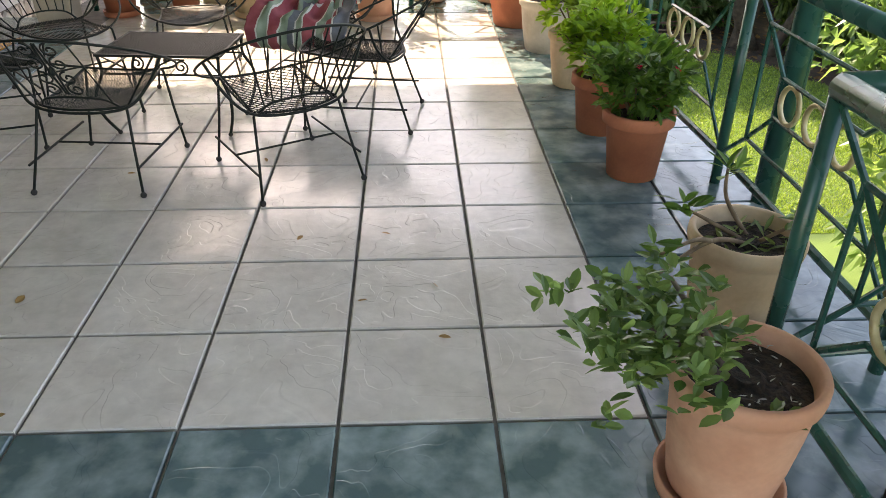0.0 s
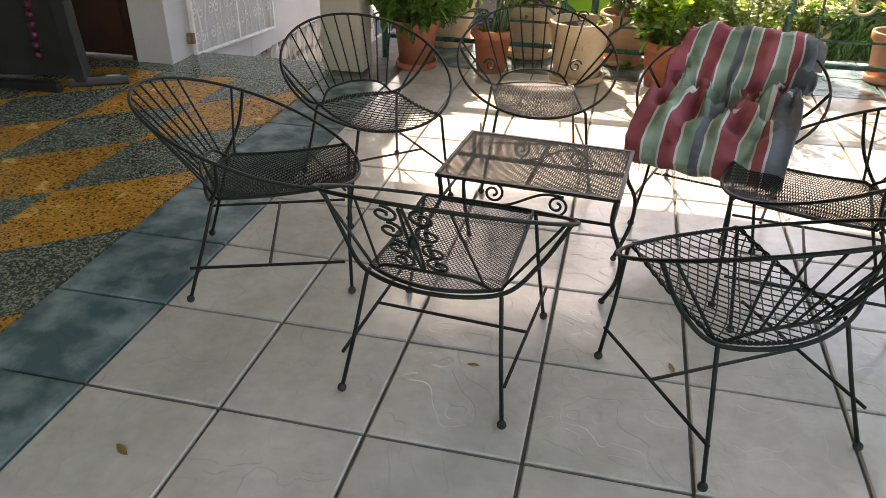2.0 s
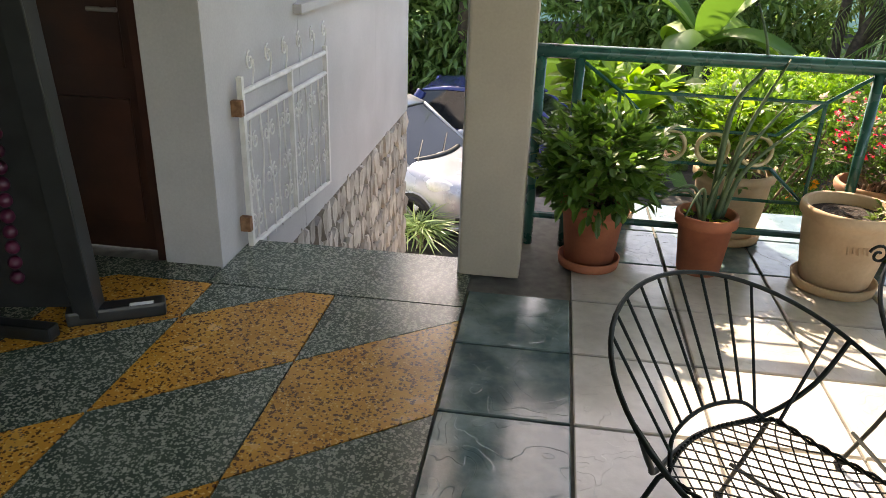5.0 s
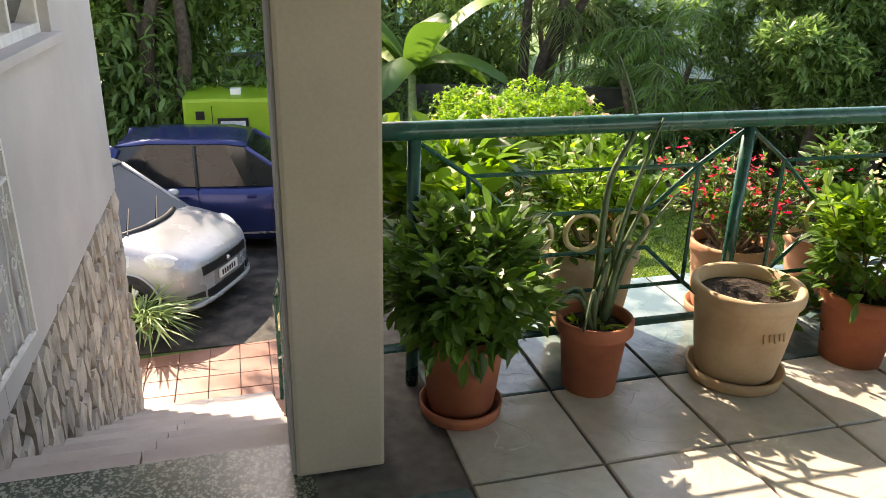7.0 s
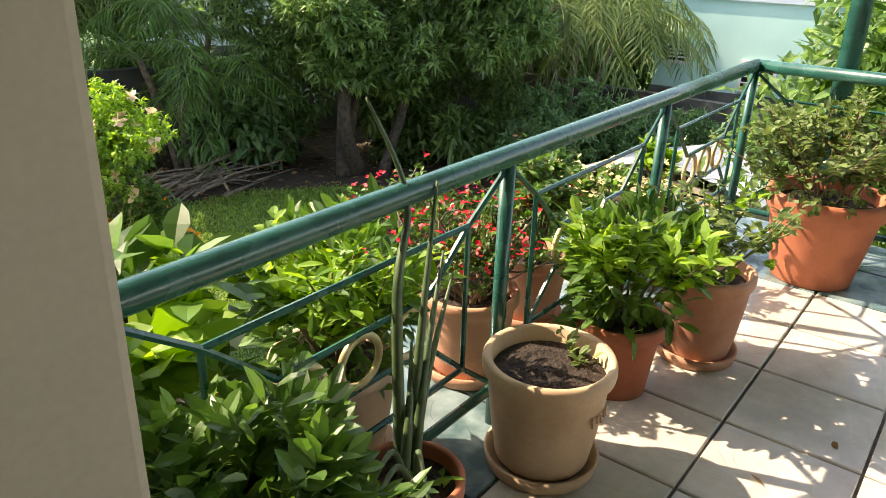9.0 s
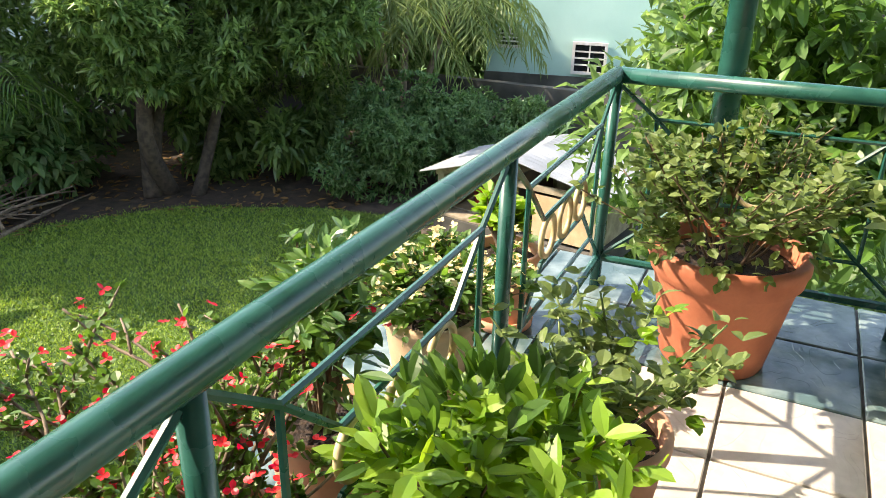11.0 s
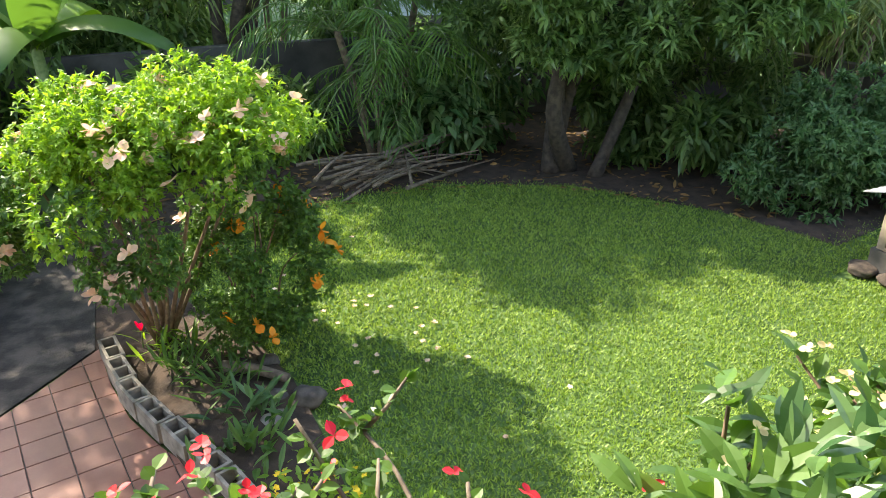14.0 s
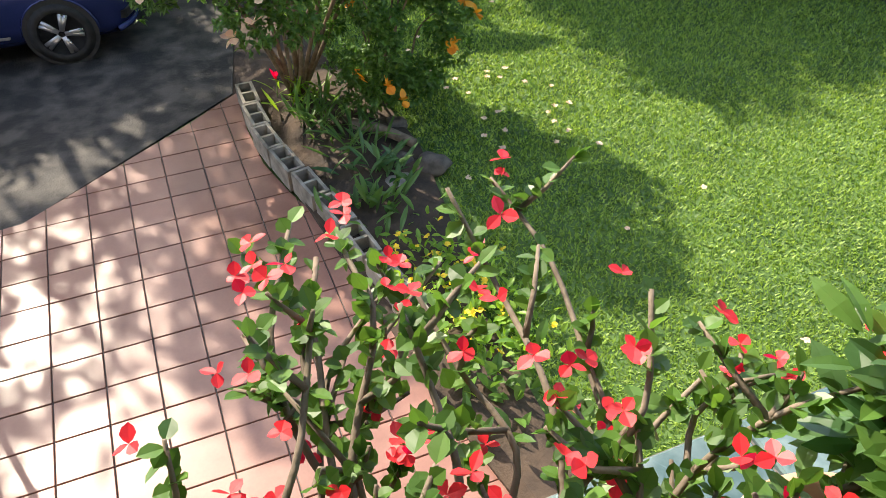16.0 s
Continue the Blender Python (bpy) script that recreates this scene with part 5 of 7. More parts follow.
pl, zs = potted("potted_plant", 0.87, 4.85, 0.13, 0.27, "clay_pink", "small broad-leaved plant on a thick stem in a pink pot", "plain")
bush(pl, zs, 27, 0.24, 0.12, 4, "lf_light", 0.07, 0.030, 6, dome=0.0, stem="bark", r0=0.016)
# leaf litter on the floor
rng = np.random.default_rng(40)
LIT = [(-1.05, 0.62), (0.31, 0.35), (0.02, 0.55), (-0.22, 0.95), (0.12, 0.98), (-0.98, 1.55), (-0.44, 1.65), (0.28, 0.62), (-0.9, 0.05), (-1.75, 1.0), (-0.62, 3.9), (-0.3, 3.75), (0.35, 3.5), (-0.1, 2.0)]
for x, y in LIT:
    a = rng.uniform(0, 6.28)
    ob = part("fallen_leaf", leaf_cloud([(0, 0, 0.004)], [(math.cos(a), math.sin(a), 0.08)], 0.045, 0.02, 0.05, rng), M["lf_dry"])
    ob.location = (x, y, 0.001)
    tagged(ob, "small dry curled leaf lying on the tiles", "leaf", "fallen leaves")

# ---- garden: blocks, stones, shrubs ----
def concrete_block(x, y, turn, label):
    bk = thing("concrete_block", x, y, G, turn, label, "block", "blocks edging the bed")
    bm = bmesh.new()
    Lh, Wh, H, w = 0.178, 0.075, 0.19, 0.026
    for x0, x1, y0, y1 in ((-Lh, Lh, -Wh, -Wh + w), (-Lh, Lh, Wh - w, Wh), (-Lh, -Lh + w, -Wh + w, Wh - w), (Lh - w, Lh, -Wh + w, Wh - w), (-w / 2, w / 2, -Wh + w, Wh - w)):
        box(bm, x0, x1, y0, y1, 0, H, 0.004)
    part("shell", bm, M["block"], bk)
    part("fill", boxed(-Lh + w, Lh - w, -Wh + w, Wh - w, 0, 0.07), M["earth"], bk)


bl = random.Random(12)
for k, (x, y, a) in enumerate(((-0.125, 10.72, 91), (-0.13, 10.355, 93), (-0.115, 9.99, 98), (-0.045, 9.63, 103), (0.045, 9.27, 104), (0.135, 8.90, 103), (0.20, 8.52, 99), (0.26, 8.14, 98), (0.31, 7.76, 98))):
    concrete_block(x, y, a + bl.uniform(-3, 3), "weathered hollow concrete block edging the flower bed")


def boulder(x, y, r, seed, squash=0.7, mat="mortar", label="dark rounded stone at the edge of the flower bed", group="bed stones"):
    bm = bmesh.new()
    bmesh.ops.create_icosphere(bm, subdivisions=3, radius=1)
    for v in bm.verts:
        q = v.co * 1.0
        v.co *= 1 + 0.34 * noise.noise(q * 1.3 + Vector((seed, 0, 0))) + 0.06 * noise.noise(q * 4 + Vector((0, seed, 0)))
    bmesh.ops.scale(bm, vec=(r * 1.15, r, r * squash), verts=bm.verts[:])
    ob = part("garden_stone", bm, M[mat], smooth=True)
    ob.location = (x, y, G + r * squash * 0.55)
    tagged(ob, label, "stone", group)


boulder(1.04, 9.30, 0.12, 2.1)
boulder(0.70, 9.16, 0.12, 5.2, 0.6, "block")
boulder(0.80, 9.45, 0.10, 7.7)
boulder(0.98, 9.98, 0.09, 9.4)
bl2 = thing("driftwood", 0.78, 9.78, G, 0, "pale weathered log lying in the flower bed", "log")
part("log", tube(bmesh.new(), smooth_line([(-0.18, 0.22, 0.12), (0, 0, 0.15), (0.2, -0.25, 0.12)], 6), 0.05, 9, taper=0.04), M["bark"], bl2, smooth=True)


def stem_tree(ob, rng, base, tops, r0, mat="bark", wig=0.15, segs=7, name="trunk"):
    bm = bmesh.new()
    for t in tops:
        t, b = Vector(t), Vector(base) + Vector((rng.normal(0, r0 * 0.8), rng.normal(0, r0 * 0.8), -0.05))
        m1 = b.lerp(t, 0.35) + Vector((rng.normal(0, wig), rng.normal(0, wig), 0))
        m2 = b.lerp(t, 0.7) + Vector((rng.normal(0, wig), rng.normal(0, wig), 0))
        tube(bm, smooth_line([b, m1, m2, t], 4), r0, segs, taper=r0 * 0.25)
    part(name, bm, M[mat], ob, smooth=True)


def crown(ob, seed, clumps, n, leaf, L, W, droop=0.25, hollow=0.5, hang=0.0, sprigs=5, name="crown"):
    """Leaves in sprigs all over the clumps."""
    rng = np.random.default_rng(seed)
    pts, out = blob_points(rng, clumps, n // sprigs, hollow)
    P2 = np.repeat(pts, sprigs, 0) + rng.normal(0, L * 0.35, (len(pts) * sprigs, 3))
    D2 = np.repeat(out, sprigs, 0) * 0.7 + rng.normal(0, 0.75, (len(pts) * sprigs, 3)) + (0, 0, 0.15 - hang)
    part(name, leaf_cloud(P2, D2, L, W, droop, rng, simple=len(P2) > 6500), M[leaf], ob, kind="stuff")
    return rng, pts, out


# hibiscus: a tall peach one on bare stems, and a low orange one before it
def sprays(ob, seed, clumps, n, leaf, L, W, per=7, droop=0.25, hollow=0.5, lean=0.25, spread=0.75, name="crown"):
    """Leaves in star-shaped sprays that sit at twig ends all over the clumps."""
    rng = np.random.default_rng(seed)
    pts, out = blob_points(rng, clumps, n // per, hollow)
    way = out + np.array((0, 0, lean)) + rng.normal(0, 0.35, out.shape)
    way /= np.linalg.norm(way, axis=1, keepdims=True)
    P2 = np.repeat(pts, per, 0) + rng.normal(0, L * 0.10, (len(pts) * per, 3))
    D2 = np.repeat(way, per, 0) * 0.55 + rng.normal(0, spread, (len(pts) * per, 3))
    part(name, leaf_cloud(P2, D2, L, W, droop, rng, simple=True), M[leaf], ob, kind="stuff")
    return rng


hb = thing("hibiscus_shrub", 0.32, 10.78, G, 0, "tall peach-flowered hibiscus on bare brown stems", "shrub")
hr = np.random.default_rng(50)
cl = []
for k in range(46):
    a, q = hr.uniform(0, 6.283), math.sqrt(hr.random())
    cx, cy = 0.10 + 1.20 * q * math.cos(a), -0.25 + 0.80 * q * math.sin(a)
    cl.append((cx, cy, 2.42 - 0.50 * q * q - 0.30 * hr.random() + hr.normal(0, 0.06), hr.uniform(0.22, 0.36), hr.uniform(0.22, 0.34), hr.uniform(0.18, 0.30)))
for k in range(30):
    a = hr.uniform(0, 6.283)
    cl.append((0.05 + 1.08 * math.cos(a), -0.25 + 0.75 * math.sin(a), hr.uniform(1.0, 1.9), 0.22, 0.22, 0.22))
stem_tree(hb, hr, (0, 0, 0), [(-0.75, -0.2, 1.9), (-0.45, -0.5, 2.2), (-0.1, -0.3, 2.4), (0.3, -0.6, 2.3), (0.65, -0.4, 2.2), (1.0, -0.2, 1.9), (-0.3, 0.2, 2.1), (0.3, 0.2, 2.2), (0.7, 0.1, 2.0), (-0.6, -0.6, 1.6), (-0.2, -0.8, 1.7), (0.1, -0.7, 2.0)], 0.024, "stem", 0.07)
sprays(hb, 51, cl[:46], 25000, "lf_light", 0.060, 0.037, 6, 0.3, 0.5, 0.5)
# underside shade put into colour: lower leaves take the deeper green
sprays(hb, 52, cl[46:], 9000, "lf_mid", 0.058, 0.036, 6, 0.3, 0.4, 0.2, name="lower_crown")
rng = np.random.default_rng(53)
pts, out = blob_points(rng, cl, 420, 1.0)
sel = [Vector(p) for p, o in zip(pts, out) if o[1] < -0.15 or o[2] > 0.75][:72]
flower_heads(hb, rng, sel, 1.0, "fl_peach", 0.080, 5, 0.0, "peach_blossom", 0.4)
ho = thing("hibiscus_shrub", 1.02, 10.42, G, 0, "bushy dark hibiscus with orange blossoms reaching the ground", "shrub")
col_ = []
for k in range(26):
    z = hr.uniform(0.22, 1.36)
    q = 0.20 + 0.36 * math.sin(math.pi * min(1, 0.15 + 0.75 * z / 1.4))
    a = hr.uniform(0, 6.283)
    col_.append((0.12 * z + q * math.cos(a), 0.8 * q * math.sin(a), z, 0.19, 0.19, 0.17))
stem_tree(ho, hr, (0, 0, 0), [(-0.3, -0.1, 1.0), (0.1, -0.2, 1.3), (0.4, 0, 1.35), (0.5, -0.2, 0.9), (-0.2, 0.2, 1.1), (0.2, 0.2, 1.2)], 0.016, "stem", 0.05)
sprays(ho, 55, col_, 8200, "lf_mid", 0.056, 0.035, 6, 0.3, 0.45, 0.2)
pts, out = blob_points(rng, col_, 160, 1.05)
sel = [Vector(p) for p, o in zip(pts, out) if o[1] < -0.5][:13]
flower_heads(ho, rng, sel, 1.0, "fl_orange", 0.085, 5, 0.0, "orange_blossom", 0.2)

# bed plants
for k, (x, y, n, L, W, leaf, r) in enumerate(((0.35, 10.15, 60, 0.30, 0.028, "lf_mid", 0.12), (0.55, 9.75, 46, 0.28, 0.026, "lf_mid", 0.12), (0.62, 9.35, 40, 0.20, 0.05, "lf_blue", 0.14), (0.45, 8.9, 50, 0.20, 0.05, "lf_mid", 0.16), (0.30, 10.6, 40, 0.25, 0.03, "lf_light", 0.10), (0.62, 8.1, 260, 0.075, 0.034, "lf_light", 0.19), (0.70, 7.55, 300, 0.075, 0.034, "lf_light", 0.21), (0.55, 7.1, 70, 0.14, 0.06, "lf_mid", 0.2))):
    pb = thing("bed_plant", x, y, G + 0.05, 0, "green leafy clump growing in the flower bed", "plant", "bed plants")
    rng = np.random.default_rng(70 + k)
    a = rng.uniform(0, 6.28, n)
    base = np.stack((rng.normal(0, r, n), rng.normal(0, r, n), rng.uniform(0, r * 0.9, n)), 1)
    part("leaves", leaf_cloud(base, np.stack((np.cos(a) * 0.6, np.sin(a) * 0.6, rng.uniform(0.4, 1.4, n)), 1), L, W, 0.35, rng), M[leaf], pb, kind="stuff")
    if k in (5, 6):
        flower_heads(pb, rng, [Vector(b) + Vector((0, 0, 0.05)) for b in base[:50]], 0.8, "fl_yellow", 0.026, 5, 0.02)
ft = thing("red_bloom", 0.12, 10.72, G, 0, "single red flower on a thin stalk", "flower")
part("stalk", tube(bmesh.new(), [(0, 0, 0.02), (0.02, 0, 0.26)], 0.006, 6), M["green_stem"], ft)
part("petals", leaf_cloud([(0.02, 0, 0.25)] * 5, [(0.3, 0, 1), (-0.3, 0.1, 1), (0, 0.3, 1), (0, -0.3, 1), (0.1, 0.1, 1.2)], 0.10, 0.035, 0.1, np.random.default_rng(1)), M["fl_red"], ft)
gp = thing("yellow_grass_clump", -3.66, 10.1, G, 0, "yellow-green arching ornamental grass beside the driveway", "plant")
rng = np.random.default_rng(90)
n = 260
a = rng.uniform(0, 6.28, n)
part("leaves", leaf_cloud(rng.normal(0, 0.07, (n, 3)) * (1, 1, 0.3) + (0, 0, 0.25), np.stack((np.cos(a), np.sin(a), rng.uniform(0.2, 1.3, n)), 1), 0.50, 0.024, 0.5, rng), M["lf_pale"], gp, kind="stuff")
part("stem", tube(bmesh.new(), [(0, 0, 0), (0, 0, 0.3)], 0.05, 8), M["bark"], gp)

# lawn: blades and fallen blossoms
rng = np.random.default_rng(60)
N = 400000
gx = rng.uniform(0.55, 11.8, N)
gy = 5.35 + (rng.random(N) ** 1.25) * 9.4
keep = (gx > np.interp(gy, (5.3, 6.6, 7.8, 8.8, 9.6, 10.6, 11.6, 15), (1.0, 0.8, 0.8, 1.0, 1.1, 1.05, 0.75, 0.3))) & ~((gx > 6.5) & (gy < 8.2) & (gx + gy > 14.75)) & (gy < np.interp(gx, (0, 3.0, 4.6, 6.2, 7.1, 7.4), (13.3, 13.2, 13.0, 11.8, 10.0, 8.6)) + rng.normal(0, 0.12, N))
gx, gy = gx[keep], gy[keep]
n = len(gx)
a = rng.uniform(0, 6.28, n)
far = np.clip((gy - 5.3) / 8, 0, 1)
hgt = rng.uniform(0.010, 0.034, n) * (1 + 0.35 * far)
wid = (0.0055 + 0.0065 * far) * rng.uniform(0.7, 1.4, n)
reach = rng.uniform(0.008, 0.032, n) * (1 + 0.5 * far)
tx, ty = np.cos(a) * reach, np.sin(a) * reach
z0 = np.full(n, G - 0.031)
V = np.stack((np.stack((gx - np.sin(a) * wid, gy + np.cos(a) * wid, z0), 1), np.stack((gx + np.sin(a) * wid, gy - np.cos(a) * wid, z0), 1), np.stack((gx + tx, gy + ty, z0 + hgt), 1)), 1).reshape(-1, 3)
F = np.arange(n * 3).reshape(-1, 3)
turf = tagged(part("grass", (V.tolist(), F.tolist()), M["grass"]), "short green lawn grass with clover", "grass", "", "stuff")
n = 40
q = np.stack((rng.normal(1.9, 0.55, n), rng.normal(9.9, 0.9, n), np.full(n, G + 0.03)), 1)
q = q[q[:, 0] > 1.1]
P5 = np.repeat(q, 5, 0)
aa = np.tile(np.arange(5) * 1.2566, len(q))
tagged(part("fallen_petals", leaf_cloud(P5, np.stack((np.cos(aa), np.sin(aa), np.full(len(aa), 0.25)), 1), 0.032, 0.026, 0.1, rng), M["fl_peach"]), "faded peach blossoms fallen on the lawn", "petals", "", "stuff")

eb = bmesh.new()
eb.faces.new([eb.verts.new((x, y, G - 0.022)) for x, y in ((0.2, 13.4), (3.0, 13.25), (4.6, 13.0), (6.2, 11.8), (7.1, 10.0), (7.35, 8.6), (13.5, 8.6), (13.5, 17.6), (0.2, 17.6))])
bmesh.ops.recalc_face_normals(eb, faces=eb.faces[:])
tagged(part("earth_patch", eb, M["earth"]), "bare brown earth shaded under the trees", "earth", "", "structure")
eb = bmesh.new()
eb.faces.new([eb.verts.new((x, y, G - 0.025)) for x, y in ((-1.6, 10.9), (0.75, 10.9), (0.55, 13.5), (-1.6, 13.5))])
tagged(part("earth_strip", eb, M["earth"]), "bare earth between the flower bed and the driveway", "earth", "", "structure")
lr = np.random.default_rng(66)
n = 1500
lp = np.stack((lr.uniform(1.0, 8.6, n), lr.uniform(9.6, 16.0, n), np.full(n, G - 0.012)), 1)
lp = lp[lp[:, 1] > np.interp(lp[:, 0], (0, 3.0, 4.6, 6.2, 7.1, 7.5), (13.1, 12.9, 12.7, 11.5, 9.7, 8.6))]
ld = lr.normal(0, 1, (len(lp), 3)) * (1, 1, 0.15)
tagged(part("leaf_litter", leaf_cloud(lp, ld, 0.16, 0.05, 0.1, lr), M["lf_dry"]), "dry brown leaves fallen under the trees", "leaves", "", "stuff")

# ---- trees and shrubs at the back ----
def tree(name, x, y, label, seed, clumps, n, leaf, L, W, trunks, r0, droop=0.3, hang=0.1, hollow=0.45, cat="tree", bark="bark_dark"):
    tr = thing(name, x, y, G, 0, label, cat)
    rng = np.random.default_rng(seed)
    if trunks:
        stem_tree(tr, rng, (0, 0, 0), trunks, r0, bark, r0 * 1.2, 9)
    crown(tr, seed + 1, clumps, n, leaf, L, W, droop, hollow, hang)
    return tr


cr = np.random.default_rng(200)
mango = []
for _ in range(92):
    x, y = cr.uniform(-1.75, 2.5), cr.uniform(-1.5, 1.7)
    low = float(np.interp(x, (-1.8, -0.6, 0.6, 1.4, 2.5), (1.75, 1.5, 1.1, 0.65, 0.6))) + 0.15 * abs(y)
    mango.append((x, y, low + 0.25 + (4.5 - low) * cr.random() ** 1.5, cr.uniform(0.34, 0.62), cr.uniform(0.34, 0.6), cr.uniform(0.28, 0.46)))
mgr = np.random.default_rng(205)
for _ in range(26):
    mango.append((mgr.uniform(0.5, 1.9), mgr.uniform(-2.2, -0.9), mgr.uniform(2.2, 4.6), mgr.uniform(0.34, 0.55), mgr.uniform(0.34, 0.55), mgr.uniform(0.28, 0.44)))
mt = thing("mango_tree", 7.0, 12.35, G, 0, "large dense mango tree shading the end of the lawn", "tree")
mrng = np.random.default_rng(201)
stem_tree(mt, mrng, (-0.6, 0.1, 0), [(-1.3, -0.4, 2.9), (-0.2, 0.2, 3.6), (0.9, 0.6, 3.4)], 0.15, "bark_dark", 0.12, 10)
stem_tree(mt, mrng, (-0.15, -0.35, 0), [(0.6, -0.8, 3.0), (1.7, -0.3, 2.8)], 0.10, "bark_dark", 0.12, 10, "side_trunk")
sprays(mt, 202, mango, 78000, "lf_dark", 0.19, 0.056, 10, 0.30, 0.5, 0.45, 0.5)
small = [(cr.normal(0, 1.3), cr.normal(0, 1.0), 2.4 + cr.normal(0, 0.8), 0.9, 0.8, 0.7) for _ in range(14)]
tree("mango_tree", 11.5, 14.6, "broad mango tree behind the bush", 211, [(x * 1.4, y * 1.4, z + 1.4, a * 1.3, b * 1.3, c * 1.3) for x, y, z, a, b, c in small], 9000, "lf_dark", 0.26, 0.07, [(0.3, 0, 3.4), (-0.5, 0.4, 3.2)], 0.16, 0.5, 0.35)
tree("mango_tree", -3.6, 20.2, "dark tree overhanging the driveway wall", 221, [(x * 1.7, y, z + 1.6, a * 1.4, b * 1.4, c * 1.4) for x, y, z, a, b, c in small], 11000, "lf_dark", 0.30, 0.09, [(0.3, 0, 3.6), (-0.5, 0.4, 3.4)], 0.2, 0.5, 0.3)
tree("mango_tree", -7.6, 18.9, "dark spreading tree beside the driveway", 231, [(x * 1.7, y, z + 0.6, a * 1.4, b * 1.4, c * 1.4) for x, y, z, a, b, c in small], 14000, "lf_mid", 0.30, 0.09, [(0.3, 0, 3.0), (-0.5, 0.4, 2.9)], 0.2, 0.5, 0.3)
bushr = []
for k in range(34):
    f = cr.random()
    top = 1.05 + 0.62 * math.sin(math.pi * min(1, f * 1.25 + 0.1))
    bushr.append((-1.7 + 3.5 * f + cr.normal(0, 0.2), 0.85 - 1.75 * f + cr.normal(0, 0.45), cr.uniform(0.25, max(0.5, top - 0.25)), 0.42, 0.40, 0.32))
for k in range(12):
    f = k / 11
    bushr.append((-2.0 + 2.4 * f, 0.95 - 1.55 * f + cr.normal(0, 0.15) - 0.25, cr.uniform(0.15, 0.55), 0.36, 0.34, 0.28))
gb2 = thing("glossy_bush", 9.45, 9.15, G, 0, "big rounded bush with glossy dark leaves", "bush")
stem_tree(gb2, np.random.default_rng(240), (0, 0, 0), [(-1.2, 0.5, 0.9), (0.3, 0, 1.2), (1.3, -0.6, 0.9)], 0.05, "bark", 0.1)
sprays(gb2, 241, bushr, 28000, "lf_blue", 0.125, 0.042, 9, 0.3, 0.6, 0.5, 0.6)
near = [(cr.normal(0, 0.8), cr.normal(0, 0.55), 2.7 + cr.normal(0, 0.75), 0.65, 0.6, 0.65) for _ in range(19)]
tree("shade_tree", 5.8, 4.15, "leafy tree with large glossy leaves by the veranda corner", 251, near, 9000, "lf_dark", 0.20, 0.095, [(-0.2, 0.1, 3.4), (0.3, -0.7, 3.3), (0, 0.9, 3.2)], 0.09, 0.3, 0.15)
tree("shade_tree", 4.6, 4.1, "bright green broad-leaved sapling by the veranda corner", 261, [(cr.normal(0, 0.35), cr.normal(0, 0.45), 2.3 + cr.normal(0, 0.5), 0.4, 0.5, 0.45) for _ in range(10)], 2600, "lf_mid", 0.19, 0.085, [(0, 0.3, 2.4), (0.2, -0.3, 2.5)], 0.035, 0.3, 0.15)
tree("hedge_tree", 6.4, -1.2, "dense green trees beside the veranda", 271, [(cr.normal(0, 0.8), cr.normal(0, 2.6), 1.9 + cr.normal(0, 0.9), 0.9, 1.0, 0.9) for _ in range(18)], 7000, "lf_dark", 0.22, 0.09, [(0, -1.5, 2.0), (0, 1.5, 2.0), (0, 0, 2.3)], 0.1, 0.3, 0.15)
high = [(cr.normal(0, 1.7), cr.normal(0, 1.5), 5.2 + cr.normal(0, 0.8), 1.1, 1.0, 0.8) for _ in range(20)]
# crown stays out of view; added to drop shade on the far lawn
tree("added_shade_tree", 3.3, 17.4, "tall tree added behind the wall, crown unseen, to shade the lawn", 401, [(cr.uniform(-1.5, 2.3), cr.uniform(-2.1, 0.6), cr.uniform(4.6, 5.8), 0.62, 0.6, 0.45) for _ in range(24)], 11000, "lf_dark", 0.26, 0.085, [(0.9, -0.6, 5.2), (-0.6, -0.4, 5.2), (1.6, -1.0, 5.4), (0.2, -1.4, 5.3)], 0.15, 0.5, 0.3)
# high clumps added above the view to shade the asphalt and paving
tree("added_shade_tree", -3.9, 17.2, "tall tree added by the driveway, crown unseen, to cast shade", 411, [(cr.uniform(-1.6, 1.7), cr.uniform(-0.8, 0.9), cr.uniform(3.7, 5.0), 0.75, 0.7, 0.55) for _ in range(17)] + [(cr.uniform(-1.3, 1.5), cr.uniform(-2.8, -0.3), cr.uniform(5.4, 6.6), 0.55, 0.55, 0.40) for _ in range(8)], 8000, "lf_dark", 0.26, 0.085, [(-0.8, -0.6, 5.4), (0.9, -1.2, 5.9), (0.1, 0.4, 4.7), (0.2, -1.8, 6.0)], 0.16, 0.5, 0.3)
tree("mango_tree", 1.6, 19.4, "dense dark tree behind the palms", 421, [(x, y * 0.8, z - 1.2, a, b, c) for x, y, z, a, b, c in high], 7000, "lf_dark", 0.28, 0.09, [(0.6, 0, 4.0), (-0.6, 0.4, 4.2)], 0.18, 0.5, 0.3)
for k, (x, y) in enumerate(((0.4, 18.9), (2.4, 18.6), (5.6, 17.4), (11.0, 15.7), (12.9, 14.3), (13.9, 12.7), (14.3, 11.2))):
    tree("hedge_tree", x, y, "dense green trees beyond the garden wall", 461 + 2 * k, [(cr.normal(0, 0.75), cr.normal(0, 0.35), cr.uniform(0.9, 2.9), 0.65, 0.6, 0.55) for _ in range(13)], 4500, "lf_dark" if k != 4 else "lf_mid", 0.24, 0.08, [(0, 0, 2.2), (0.4, 0.2, 2.4)], 0.08, 0.4, 0.25)
